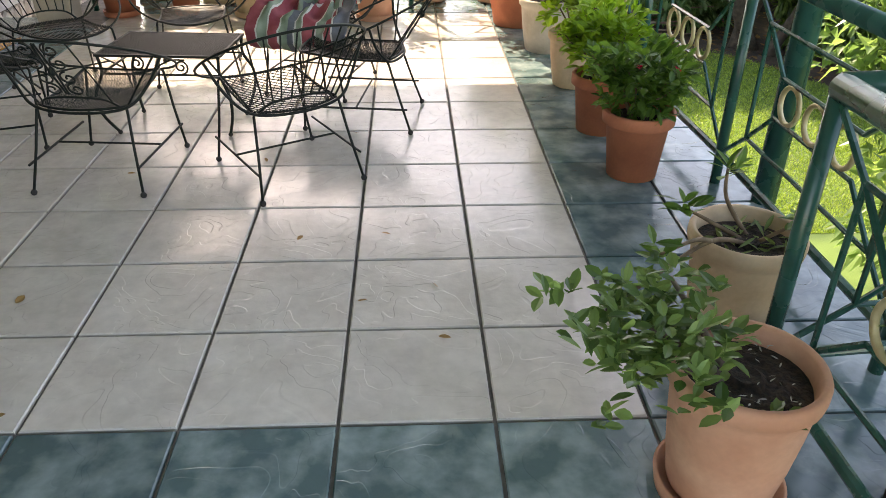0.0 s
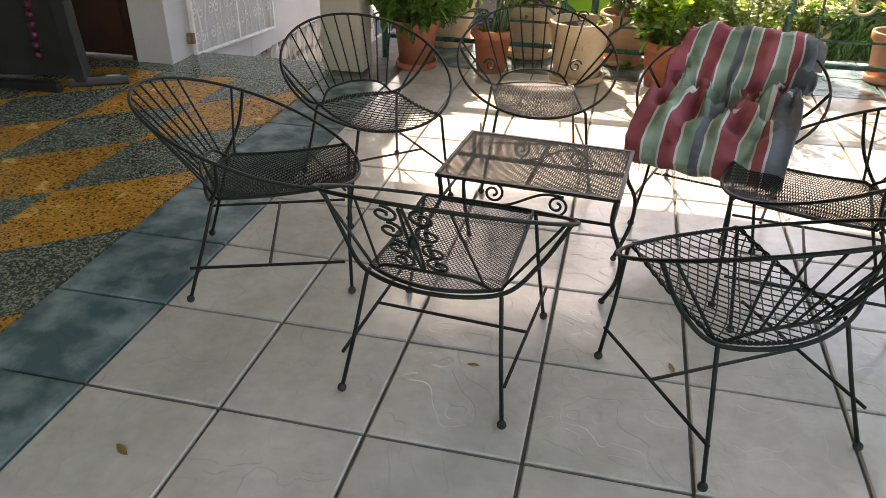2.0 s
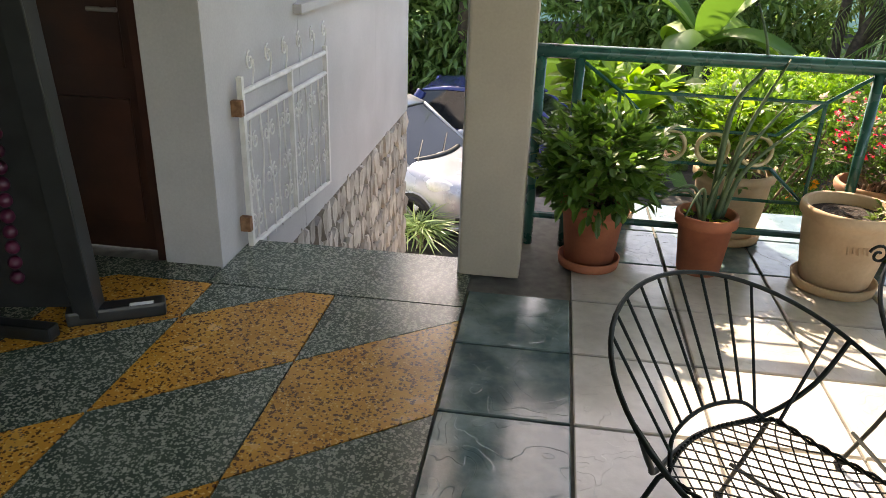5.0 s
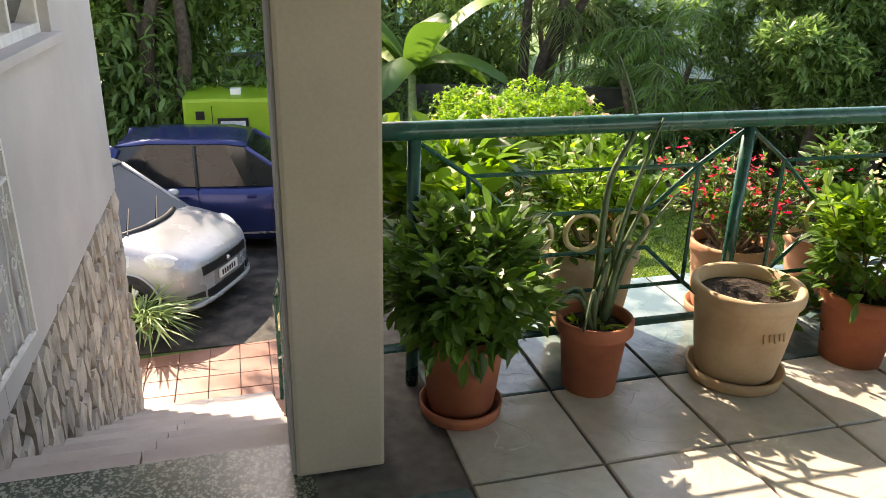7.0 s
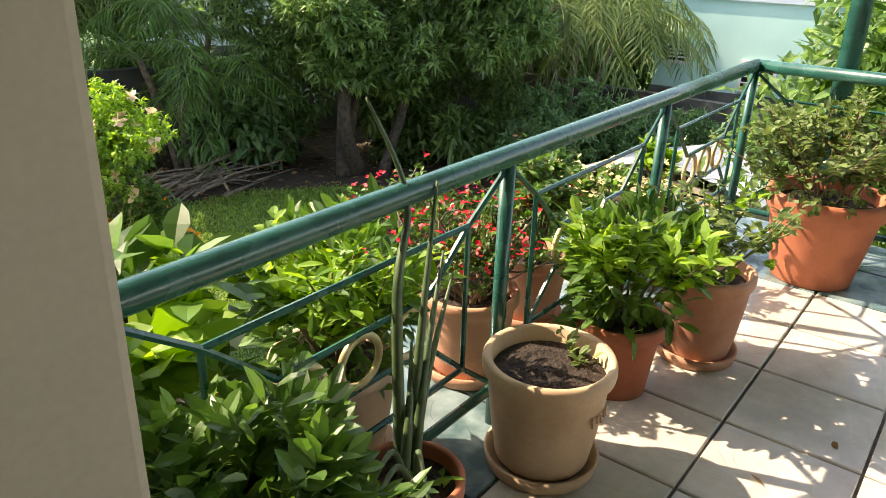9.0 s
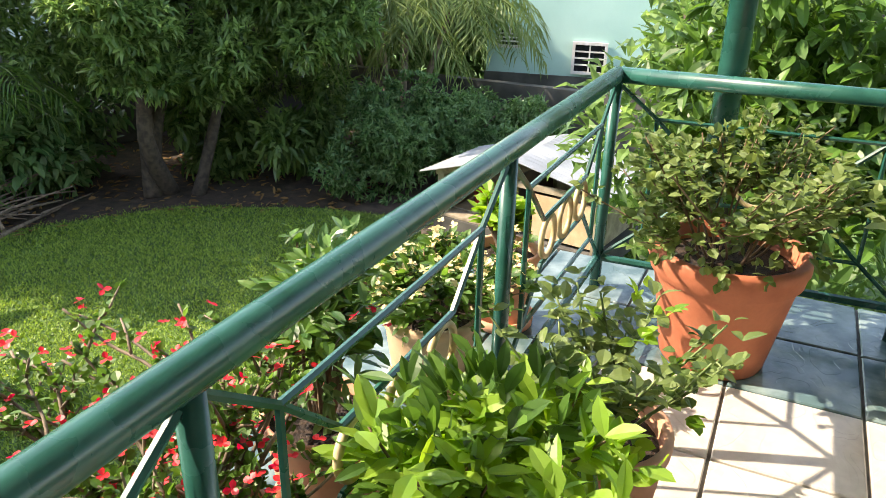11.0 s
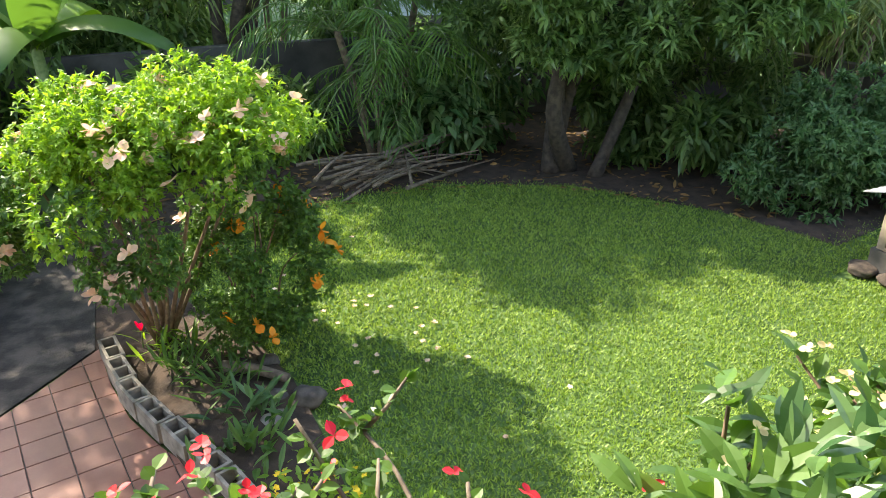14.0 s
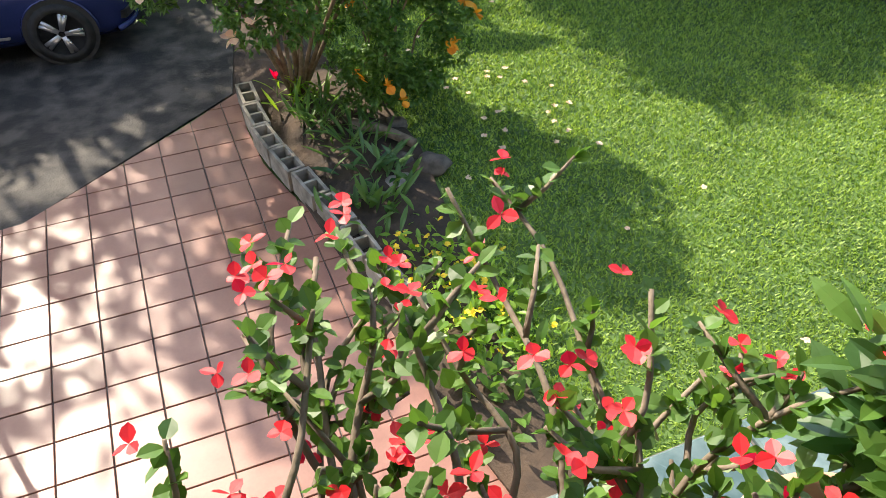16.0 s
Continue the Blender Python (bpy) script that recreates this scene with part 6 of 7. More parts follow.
for k, (x, y, s) in enumerate(((-5.6, 17.0, 1.35), (-3.6, 17.2, 1.3), (-1.4, 17.3, 1.5), (-7.6, 16.6, 1.4))):
    tree("understory_shrub", x, y, "dark leafy shrubs along the driveway wall", 431 + 2 * k, [(cr.normal(0, 0.8) * s, cr.normal(0, 0.3) * s, (1.1 + cr.normal(0, 0.5)) * s, 0.65 * s, 0.5 * s, 0.6 * s) for _ in range(9)], 3200, "lf_dark", 0.26, 0.08, [(0, 0, 1.2 * s)], 0.04, 0.5, 0.2, 0.4, "shrub")
for k, (x, y, s) in enumerate(((2.0, 15.9, 1.0), (5.9, 13.9, 0.9), (7.9, 12.2, 0.6), (8.3, 11.2, 0.55), (1.0, 16.1, 0.95), (3.0, 15.3, 0.7))):
    tree("understory_shrub", x, y, "dark shrubs crowded under the trees", 281 + 2 * k, [(cr.normal(0, 0.7) * s, cr.normal(0, 0.4) * s, (0.75 + cr.normal(0, 0.35)) * s, 0.6 * s, 0.5 * s, 0.55 * s) for _ in range(8)], 2600, "lf_dark" if k != 1 else "lf_blue", 0.24, 0.07 if k != 1 else 0.10, [(0, 0, 0.9 * s)], 0.03, 0.5, 0.2, 0.4, "shrub")


def frond(bm_v, bm_f, base, a, lift, length, nl, lw, rng, leaf_len):
    """One feather frond as leaflets along an arching rib; returns the rib's points."""
    pts = []
    for k in range(nl + 1):
        s = k / nl
        r = length * (s - 0.18 * s * s)
        z = length * (lift * s - (0.55 + 0.25 * lift) * s * s)
        pts.append(Vector(base) + Vector((math.cos(a) * r, math.sin(a) * r, z)))
    P, D = [], []
    for k in range(2, nl + 1):
        d = (pts[k] - pts[k - 1]).normalized()
        side = d.cross(Vector((0, 0, 1))).normalized()
        for s in (1, -1):
            P.append(pts[k])
            D.append(side * s + d * 0.75 + Vector((0, 0, -0.35)))
    ll = np.array([leaf_len * (0.45 + 0.9 * math.sin(math.pi * min(1, 0.12 + 0.85 * (k // 2) / nl))) for k in range(len(P))])
    v, f = leaf_cloud(P, D, ll, lw, 0.3, rng, simple=True)
    o = len(bm_v)
    bm_v += v
    bm_f += [[i + o for i in q] for q in f]
    return pts


def palm(name, x, y, label, seed, stems, nf, length, leaf_len, mat, lw=0.035, lift=1.1):
    tr = thing(name, x, y, G, 0, label, "palm")
    rng = np.random.default_rng(seed)
    tb, V, F, rb = bmesh.new(), [], [], bmesh.new()
    for sx, sy, h in stems:
        top = Vector((sx, sy, h))
        tube(tb, smooth_line([(sx * 0.3, sy * 0.3, -0.05), (sx * 0.6, sy * 0.6, h * 0.5), top], 5), 0.075, 9, taper=0.05)
        for k in range(nf):
            pts = frond(V, F, top, 2.4 * k + rng.uniform(0, 1), rng.uniform(0.0, lift), length * rng.uniform(0.8, 1.1), 20, lw, rng, leaf_len)
            tube(rb, pts, 0.012, 4, taper=0.004)
    part("trunk", tb, M["bark"], tr, smooth=True)
    part("ribs", rb, M["green_stem"], tr)
    part("fronds", (V, F), M[mat], tr, kind="stuff")


palm("areca_palm", 4.8, 14.65, "clump of dark arching areca palm fronds", 301, [(-0.7, 0, 1.9), (0.1, 0.2, 2.6), (0.7, 0.1, 2.2), (0.3, -0.4, 1.5), (-0.3, -0.3, 1.4)], 11, 1.9, 0.42, "lf_mid", 0.030)
palm("areca_palm", 4.1, 17.3, "yellow-green areca palm above the hibiscus", 311, [(0, 0, 3.0), (-0.5, 0.2, 2.7), (0.5, 0.2, 2.6)], 9, 1.45, 0.42, "lf_olive")
palm("coconut_palm", 11.1, 10.9, "slender coconut palms with long yellow-green fronds", 321, [(-0.5, 0.1, 2.7), (0.3, -0.2, 3.2), (0.7, -0.9, 2.6)], 15, 2.5, 0.60, "lf_olive", 0.040, 0.45)
palm("coconut_palm", 12.9, 12.0, "yellow-green coconut palms behind the glossy bush", 331, [(-0.4, 0.3, 2.5), (0.4, -0.3, 2.9), (-0.9, 0.9, 2.7)], 14, 2.4, 0.60, "lf_olive", 0.040, 0.5)

# banana
ban = thing("banana_plant", 0.2, 14.5, G, 0, "banana plant with broad torn leaves", "banana")
rng = np.random.default_rng(330)
bm, V, F = bmesh.new(), [], []
tube(bm, [(0, 0, 0), (0.05, 0, 1.0), (0, 0, 2.3)], 0.12, 10, taper=0.06)
part("trunk", bm, M["green_stem"], ban, smooth=True)
for k in range(9):
    a = 2.4 * k
    v, f = [], []
    o = Vector((math.cos(a), math.sin(a), 0))
    sd = Vector((-math.sin(a), math.cos(a), 0))
    lift = rng.uniform(0.5, 1.5)
    bm = bmesh.new()
    rows = []
    for s in range(11):
        u = s / 10
        c = Vector((0, 0, 2.2)) + o * (1.6 * u) + Vector((0, 0, 1.6 * (lift * u - 0.75 * u * u)))
        w = 0.29 * math.sin(math.pi * min(1, 0.06 + 0.94 * u)) ** 0.6
        rows.append([bm.verts.new(c + sd * w * q + Vector((0, 0, -0.12 * abs(q)))) for q in (-1, 0, 1)])
    for r1, r2 in zip(rows, rows[1:]):
        for i in (0, 1):
            bm.faces.new((r1[i], r1[i + 1], r2[i + 1], r2[i]))
    part("leaf", bm, M["lf_light"] if k % 3 == 0 else M["lf_mid"], ban, smooth=True)

# pile of cut branches
pile = thing("branch_pile", 4.3, 13.4, G, 0, "heap of grey cut branches at the end of the lawn", "branches")
pr = random.Random(77)
for k in range(34):
    a = pr.gauss(0.1, 0.4)
    c = Vector((pr.gauss(0, 0.45), pr.gauss(0, 0.22), 0.05 + abs(pr.gauss(0, 0.14))))
    h = Vector((math.cos(a), math.sin(a), pr.uniform(-0.15, 0.25))) * pr.uniform(0.4, 0.95)
    part("branch", tube(bmesh.new(), smooth_line([c - h, c + Vector((0, 0, pr.uniform(0, 0.07))), c + h], 3), pr.uniform(0.012, 0.035), 6, taper=0.008), M["bark"], pile)

# ---- shelter on the lawn ----
sh = thing("garden_shelter", 7.02, 7.97, G, -99.5, "low weathered timber shelter with a pale sheet roof", "shelter")
for sx, top in ((0.0, 0.90), (1.07, 1.24), (2.2, 1.05)):
    for yy in (0, 1.1):
        part("post", boxed(sx - 0.045, sx + 0.045, yy - 0.045, yy + 0.045, 0.28, top, bevel=0.005), M["wood_grey"], sh)
part("back_wall", boxed(0.05, 2.15, 1.10, 1.13, 0.30, 0.92), M["wood_grey"], sh)
for sx in (-0.012, 2.19):
    part("side_wall", boxed(sx, sx + 0.02, 0.05, 1.09, 0.3, 0.88), M["wood_grey"], sh)
part("partition", boxed(1.06, 1.08, 0.05, 1.09, 0.3, 1.0), M["wood_dark"], sh)
part("front_panel", boxed(1.35, 2.16, -0.012, 0.012, 0.32, 0.86, bevel=0.004), M["clay_pale"], sh, "pale board closing the side bay")
part("cross_rail", boxed(1.10, 2.16, -0.03, 0.01, 0.90, 0.98, bevel=0.004), M["wood_grey"], sh)
for k in range(4):
    part("deck_board", boxed(0.05, 1.03, -0.06 + 0.28 * k, 0.20 + 0.28 * k, 0.285, 0.32 + 0.008 * (k % 2), bevel=0.004), M["wood_grey"], sh)
part("plinth", boxed(-0.08, 2.28, -0.08, 1.2, 0.0, 0.28, bevel=0.01), M["wall_grey"], sh)
part("front_board", boxed(0.0, 1.16, -0.012, 0.012, -0.045, 0.045, bevel=0.004, m=pose(-0.06, -0.06, 0.88, 0, -16.5, 0)), M["wood_grey"], sh)
part("hook", tube(bmesh.new(), [(0.72 + 0.045 * math.cos(t), -0.085, 1.10 + 0.045 * math.sin(t)) for t in np.linspace(0, 6.0, 14)], 0.010, 5), M["plate"], sh)
part("hanging_cloth", boxed(0.78, 0.98, 0.28, 0.30, 0.62, 1.06, bevel=0.008), M["cloth_dark"], sh, "grey cloth hung under the roof")
rf = bmesh.new()
for s0, x0, z0, x1, z1 in ((0, -0.25, 0.87, 1.10, 1.28), (1, 1.10, 1.28, 2.42, 1.02)):
    n = 30
    for k in range(n):
        y, y2 = -0.18 + 1.5 * k / n, -0.18 + 1.5 * (k + 1) / n
        za, zb = 0.008 * (k % 2), 0.008 * ((k + 1) % 2)
        rf.faces.new([rf.verts.new(v) for v in ((x0, y, z0 + za), (x1, y, z1 + za), (x1, y2, z1 + zb), (x0, y2, z0 + zb))])
bmesh.ops.remove_doubles(rf, verts=rf.verts[:], dist=0.001)
roof = part("roof", rf, M["tin"], sh, "pale corrugated sheet roof")
md = roof.modifiers.new("thickness", "SOLIDIFY")
md.thickness = 0.01
for k, (x, y, r) in enumerate(((6.90, 8.06, 0.15), (6.88, 7.76, 0.12), (6.84, 7.44, 0.16), (6.80, 7.10, 0.12))):
    boulder(x, y, r, 20.0 + 3.3 * k, 0.45, "bark_dark", "dark stone heaped at the foot of the shelter", "shelter stones")
crate = thing("plastic_crate", 7.44, 7.52, G + 0.329, -99, "red plastic tub inside the shelter", "tub")
part("tub", lathe(bmesh.new(), [(0.13, 0), (0.16, 0.2), (0.17, 0.2), (0.15, 0.17), (0.12, 0.02), (0.001, 0.02)], 20), M["red_plastic"], crate, smooth=True)
sack = thing("plastic_sack", 7.36, 7.15, G + 0.325, 0, "crumpled blue plastic bag inside the shelter", "bag")
bm = bmesh.new()
bmesh.ops.create_icosphere(bm, subdivisions=3, radius=0.14)
for v in bm.verts:
    v.co *= 1 + 0.25 * noise.noise(v.co * 22)
bmesh.ops.translate(bm, vec=(0, 0, 0.12), verts=bm.verts[:])
part("bag", bm, M["bag_blue"], sack)

# ---- vehicles ----
def car_body(stations, belt_curve=0.06, n=7):
    """Loft of the lower body: each station is x, half width, bottom z, top z."""
    bm = bmesh.new()
    rings = []
    for x, w, z0, z1 in stations:
        prof = []
        for k in range(n + 1):
            t = k / n
            zz = z0 + (z1 - z0) * t
            ww = w * (1 - 0.10 * (1 - t) ** 3 - 0.14 * max(0, t - 0.62) ** 2 / 0.144)
            prof.append((ww, zz))
        prof.append((w * 0.62, z1 + 0.022))
        prof.append((0, z1 + 0.034))
        ring = [bm.verts.new((x, -q, z)) for q, z in prof] + [bm.verts.new((x, q, z)) for q, z in reversed(prof[:-1])]
        rings.append(ring)
    for a, b in zip(rings, rings[1:]):
        for i in range(len(a)):
            j = (i + 1) % len(a)
            bm.faces.new((a[i], a[j], b[j], b[i]))
    bm.faces.new(rings[0])
    bm.faces.new(list(reversed(rings[-1])))
    bmesh.ops.recalc_face_normals(bm, faces=bm.faces[:])
    return bm


def hatchback(name, x, y, turn, paint, label, plate_lines):
    car = thing(name, x, y, G - 0.012, turn, label, "car", "parked cars")
    B = M[paint]

    def wrap(q0, q1, z0, z1, n):
        """A band that follows the curve of the nose."""
        bm = bmesh.new()
        rows = []
        for q in np.linspace(q0, q1, n + 1):
            e = nose(q)
            rows.append([bm.verts.new(v) for v in ((e - 0.07, q, z0), (e + 0.016, q, z0), (e + 0.012, q, z1), (e - 0.07, q, z1))])
        for a, b in zip(rows, rows[1:]):
            for i in range(4):
                bm.faces.new((a[i], a[(i + 1) % 4], b[(i + 1) % 4], b[i]))
        bm.faces.new(rows[0])
        bm.faces.new(rows[-1])
        bmesh.ops.recalc_face_normals(bm, faces=bm.faces[:])
        return bm
    st = [(-1.84, 0.62, 0.34, 0.80), (-1.80, 0.76, 0.26, 0.92), (-1.55, 0.82, 0.22, 0.96), (-1.0, 0.845, 0.20, 0.955), (-0.3, 0.845, 0.19, 0.94), (0.45, 0.845, 0.19, 0.925), (0.85, 0.84, 0.20, 0.93), (1.15, 0.84, 0.20, 0.905), (1.40, 0.83, 0.20, 0.865), (1.58, 0.80, 0.20, 0.815), (1.70, 0.735, 0.20, 0.765), (1.78, 0.63, 0.21, 0.725), (1.83, 0.49, 0.22, 0.69), (1.855, 0.30, 0.24, 0.655)]
    nose = lambda q: float(np.interp(abs(q), (0, 0.30, 0.49, 0.63, 0.735, 0.80), (1.86, 1.855, 1.83, 1.78, 1.70, 1.58)))
    part("body", car_body(st), B, car, smooth=True)
    # cabin: glass, pillars and roof
    lo = [(-1.72, 0.70, 0.94), (-1.2, 0.745, 0.95), (0.2, 0.745, 0.945), (0.98, 0.70, 0.93)]
    hi = [(-1.45, 0.56, 1.44), (-1.05, 0.60, 1.485), (-0.05, 0.60, 1.475), (0.22, 0.56, 1.43)]
    bm = bmesh.new()
    L = [bm.verts.new((a, -b, c)) for a, b, c in lo] + [bm.verts.new((a, b, c)) for a, b, c in reversed(lo)]
    U = [bm.verts.new((a, -b, c)) for a, b, c in hi] + [bm.verts.new((a, b, c)) for a, b, c in reversed(hi)]
    for i in range(8):
        j = (i + 1) % 8
        bm.faces.new((L[i], L[j], U[j], U[i]))
    bm.faces.new(U)
    bmesh.ops.recalc_face_normals(bm, faces=bm.faces[:])
    part("glazing", bm, M["car_glass"], car, "dark tinted car glass")
    rb = bmesh.new()
    rr = []
    for (a, b, c), lift in zip(hi, (0.012, 0.03, 0.03, 0.012)):
        rr.append([rb.verts.new((a, s * b * 1.015, c + lift * (1 - abs(s)) + 0.004)) for s in (-1, -0.6, 0, 0.6, 1)])
    for p, q in zip(rr, rr[1:]):
        for i in range(4):
            rb.faces.new((p[i], p[i + 1], q[i + 1], q[i]))
    bmesh.ops.recalc_face_normals(rb, faces=rb.faces[:])
    rf = part("roof", rb, B, car, smooth=True)
    m = rf.modifiers.new("thickness", "SOLIDIFY")
    m.thickness, m.offset = 0.025, 1
    for s in (-1, 1):
        for a, b, r in ((lo[3], hi[3], 0.032), (lo[0], hi[0], 0.085)):
            part("pillar", tube(bmesh.new(), [(a[0], s * a[1], a[2] - 0.03), (b[0], s * b[1], b[2])], r, 8), B, car, smooth=True)
        part("pillar", tube(bmesh.new(), [(-0.42, s * 0.748, 0.93), (-0.45, s * 0.604, 1.47)], 0.028, 6), M["black"], car)
        part("sill_line", boxed(-1.2, 0.75, s * 0.842 - 0.006, s * 0.842 + 0.006, 0.30, 0.325, bevel=0.003), M["alloy"], car)
        for px in (-0.40, 0.55):
            part("door_gap", boxed(px - 0.004, px + 0.004, s * 0.846 - 0.003, s * 0.846 + 0.003, 0.30, 0.90), M["black"], car)
        for px in (-0.52, 0.35):
            part("door_handle", boxed(px - 0.13, px, s * 0.852 - 0.012, s * 0.852 + 0.012, 0.815, 0.845, bevel=0.008), B, car)
        mir = part("mirror", ball(bmesh.new(), 0.66, s * 0.90, 1.00, 0.085, 0.72, 12), B, car, smooth=True)
        part("mirror_arm", tube(bmesh.new(), [(0.66, s * 0.76, 0.95), (0.66, s * 0.86, 0.98)], 0.02, 6), M["black"], mir)
        hl = bmesh.new()
        ball(hl, 0, 0, 0, 0.2, 1.0, 20)
        bmesh.ops.scale(hl, vec=(1.25, 0.48, 0.62), verts=hl.verts[:])
        bmesh.ops.transform(hl, matrix=pose(1.545, s * 0.655, 0.715, 0, 24, -s * 33), verts=hl.verts[:])
        part("headlight", hl, M["lamp_clear"], car, "clear headlamp", smooth=True)
        tl = ball(bmesh.new(), -1.74, s * 0.70, 0.88, 0.10, 1.2, 10)
        part("tail_light", tl, M["tail_red"], car, "red tail lamp", smooth=True)
        part("fog_lamp", wrap(0.46 * s, 0.66 * s, 0.31, 0.385, 6), M["black"], car)
        for px in (-1.17, 1.20):
            wh = part("wheel", lathe(bmesh.new(), [(0.295, -0.09), (0.305, -0.05), (0.305, 0.05), (0.295, 0.09), (0.215, 0.10), (0.205, 0.06), (0.205, -0.06), (0.215, -0.10), (0.295, -0.09)], 32), M["rubber"], car, "black tyre", smooth=True)
            wh.matrix_basis = pose(px, s * 0.765, 0.305, 90 * s, 0, 0)
            rim = bmesh.new()
            lathe(rim, [(0.212, -0.085), (0.195, -0.088), (0.185, -0.04)], 28)
            lathe(rim, [(0.05, -0.075), (0.045, -0.085), (0.001, -0.086)], 14)
            for k in range(5):
                a = k * 2 * math.pi / 5
                tube(rim, [(0.03 * math.cos(a), 0.03 * math.sin(a), -0.075), (0.2 * math.cos(a - 0.12), 0.2 * math.sin(a - 0.12), -0.072)], 0.029, 6)
                tube(rim, [(0.03 * math.cos(a), 0.03 * math.sin(a), -0.075), (0.2 * math.cos(a + 0.12), 0.2 * math.sin(a + 0.12), -0.072)], 0.029, 6)
            part("rim", rim, M["alloy"], wh, "five-spoke alloy rim", smooth=True)
            part("brake_disc", lathe(bmesh.new(), [(0.19, -0.02), (0.001, -0.021)], 20), M["tin"], wh)
            ar = bmesh.new()
            tube(ar, [(px + 0.34 * math.cos(t * math.pi / 12), s * 0.83, 0.305 + 0.34 * math.sin(t * math.pi / 12)) for t in range(13)], 0.014, 6)
            part("wheel_arch", ar, B, car, smooth=True)
            part("arch_liner", lathe(bmesh.new(), [(0.335, -0.01), (0.001, -0.011)], 24), M["rubber"], car).matrix_basis = pose(px, s * 0.842, 0.31, 90 * s, 0, 0)
    part("grille", wrap(-0.46, 0.46, 0.565, 0.665, 14), M["black"], car, "black front grille")
    part("cowl", tube(bmesh.new(), [(1.03 - 0.22 * (q / 0.66) ** 2, q, 0.945 - 0.02 * (q / 0.66) ** 2) for q in np.linspace(-0.66, 0.66, 13)], 0.042, 8), M["black"], car, smooth=True)
    part("hood_gap", tube(bmesh.new(), [(nose(q) - 0.075, q, 0.735 - 0.0 * q) for q in np.linspace(-0.44, 0.44, 9)], 0.006, 5), M["black"], car)
    part("badge", ball(bmesh.new(), 1.885, 0, 0.615, 0.032, 1.0, 10), M["alloy"], car, smooth=True)
    part("lower_grille", wrap(-0.40, 0.40, 0.285, 0.375, 12), M["black"], car)
    part("bumper_lip", tube(bmesh.new(), [(nose(q) + 0.005, q, 0.245) for q in np.linspace(-0.74, 0.74, 19)], 0.03, 8), B, car, smooth=True)
    pl = part("number_plate", boxed(1.872, 1.888, -0.20, 0.20, 0.43, 0.54, bevel=0.004), M["plate"], car, "white number plate")
    for k in range(plate_lines):
        part("plate_mark", boxed(1.888, 1.891, -0.15 + 0.052 * k, -0.118 + 0.052 * k, 0.455, 0.515), M["black"], pl)
    for s in (-0.3, 0.25):
        part("wiper", tube(bmesh.new(), [(0.98, s - 0.2, 0.955), (0.72, s + 0.22, 1.10)], 0.008, 5), M["black"], car)
    return car


hatchback("silver_hatchback", -4.44, 11.68, -29, "car_silver", "silver hatchback car parked on the driveway", 6)
hatchback("blue_hatchback", -2.64, 13.25, -7, "car_blue", "dark blue hatchback car with alloy wheels", 6)
van = thing("lime_trailer", -2.02, 16.2, G - 0.012, -2, "lime green box trailer with a small window", "trailer", "parked cars")
part("body", boxed(-1.38, 1.40, -0.85, 0.85, 0.30, 1.62, bevel=0.06), M["van_green"], van, smooth=False)
part("roof_hatch", boxed(-0.62, -0.44, -0.5, -0.3, 1.62, 1.72, bevel=0.02), M["plate"], van)
part("window_rim", boxed(-0.84, -0.34, -0.875, -0.85, 0.98, 1.30, bevel=0.01), M["black"], van)
part("window_pane", boxed(-0.79, -0.39, -0.885, -0.875, 1.03, 1.25), M["lamp_clear"], van)
part("side_lamp", boxed(-1.18, -1.04, -0.88, -0.85, 1.28, 1.42, bevel=0.01), M["black"], van)
for px in (-0.92, 0.05):
    part("panel_joint", boxed(px - 0.006, px + 0.006, -0.856, -0.848, 0.5, 1.5), M["black"], van)
for px in (-0.4, 0.45):
    for s in (-1, 1):
        w = part("wheel", lathe(bmesh.new(), [(0.29, -0.09), (0.30, 0.09), (0.18, 0.1), (0.001, 0.08)], 24), M["rubber"], van, smooth=True)
        w.matrix_basis = pose(px, s * 0.76, 0.30, -90 * s, 0, 0)

# stair rail at the bottom of the stair
sr = thing("stair_railing", z=0.18, label="green rail with gold rings beside the stair", category="railing", kind="structure")
bm = bmesh.new()
tube(bm, [(-2.36, 6.4, -0.40), (-2.36, 8.6, -1.62)], 0.022, 10)
tube(bm, [(-2.36, 6.4, -1.0), (-2.36, 8.6, -2.25)], 0.014, 8)
part("handrail", bm, M["rail"], sr, smooth=True)
for k, y in enumerate((6.42, 7.5, 8.58)):
    z = -0.9 - 0.565 * (y - 6.4)
    part("post", tube(bmesh.new(), [(-2.36, y, max(G - 0.18, z - 0.75)), (-2.36, y, z + 0.5)], 0.02, 8), M["rail"], sr)
for k in range(3):
    for q in range(3):
        y = 6.7 + 0.62 * k + 0.14 * q
        z = -0.68 - 0.565 * (y - 6.4)
        part("ring", tube(bmesh.new(), [(-2.36, y + 0.06 * math.cos(t * math.pi / 12), z + 0.06 * math.sin(t * math.pi / 12)) for t in range(24)], 0.009, 6, closed=True), M["rail_gold"], sr, "gold painted ring")


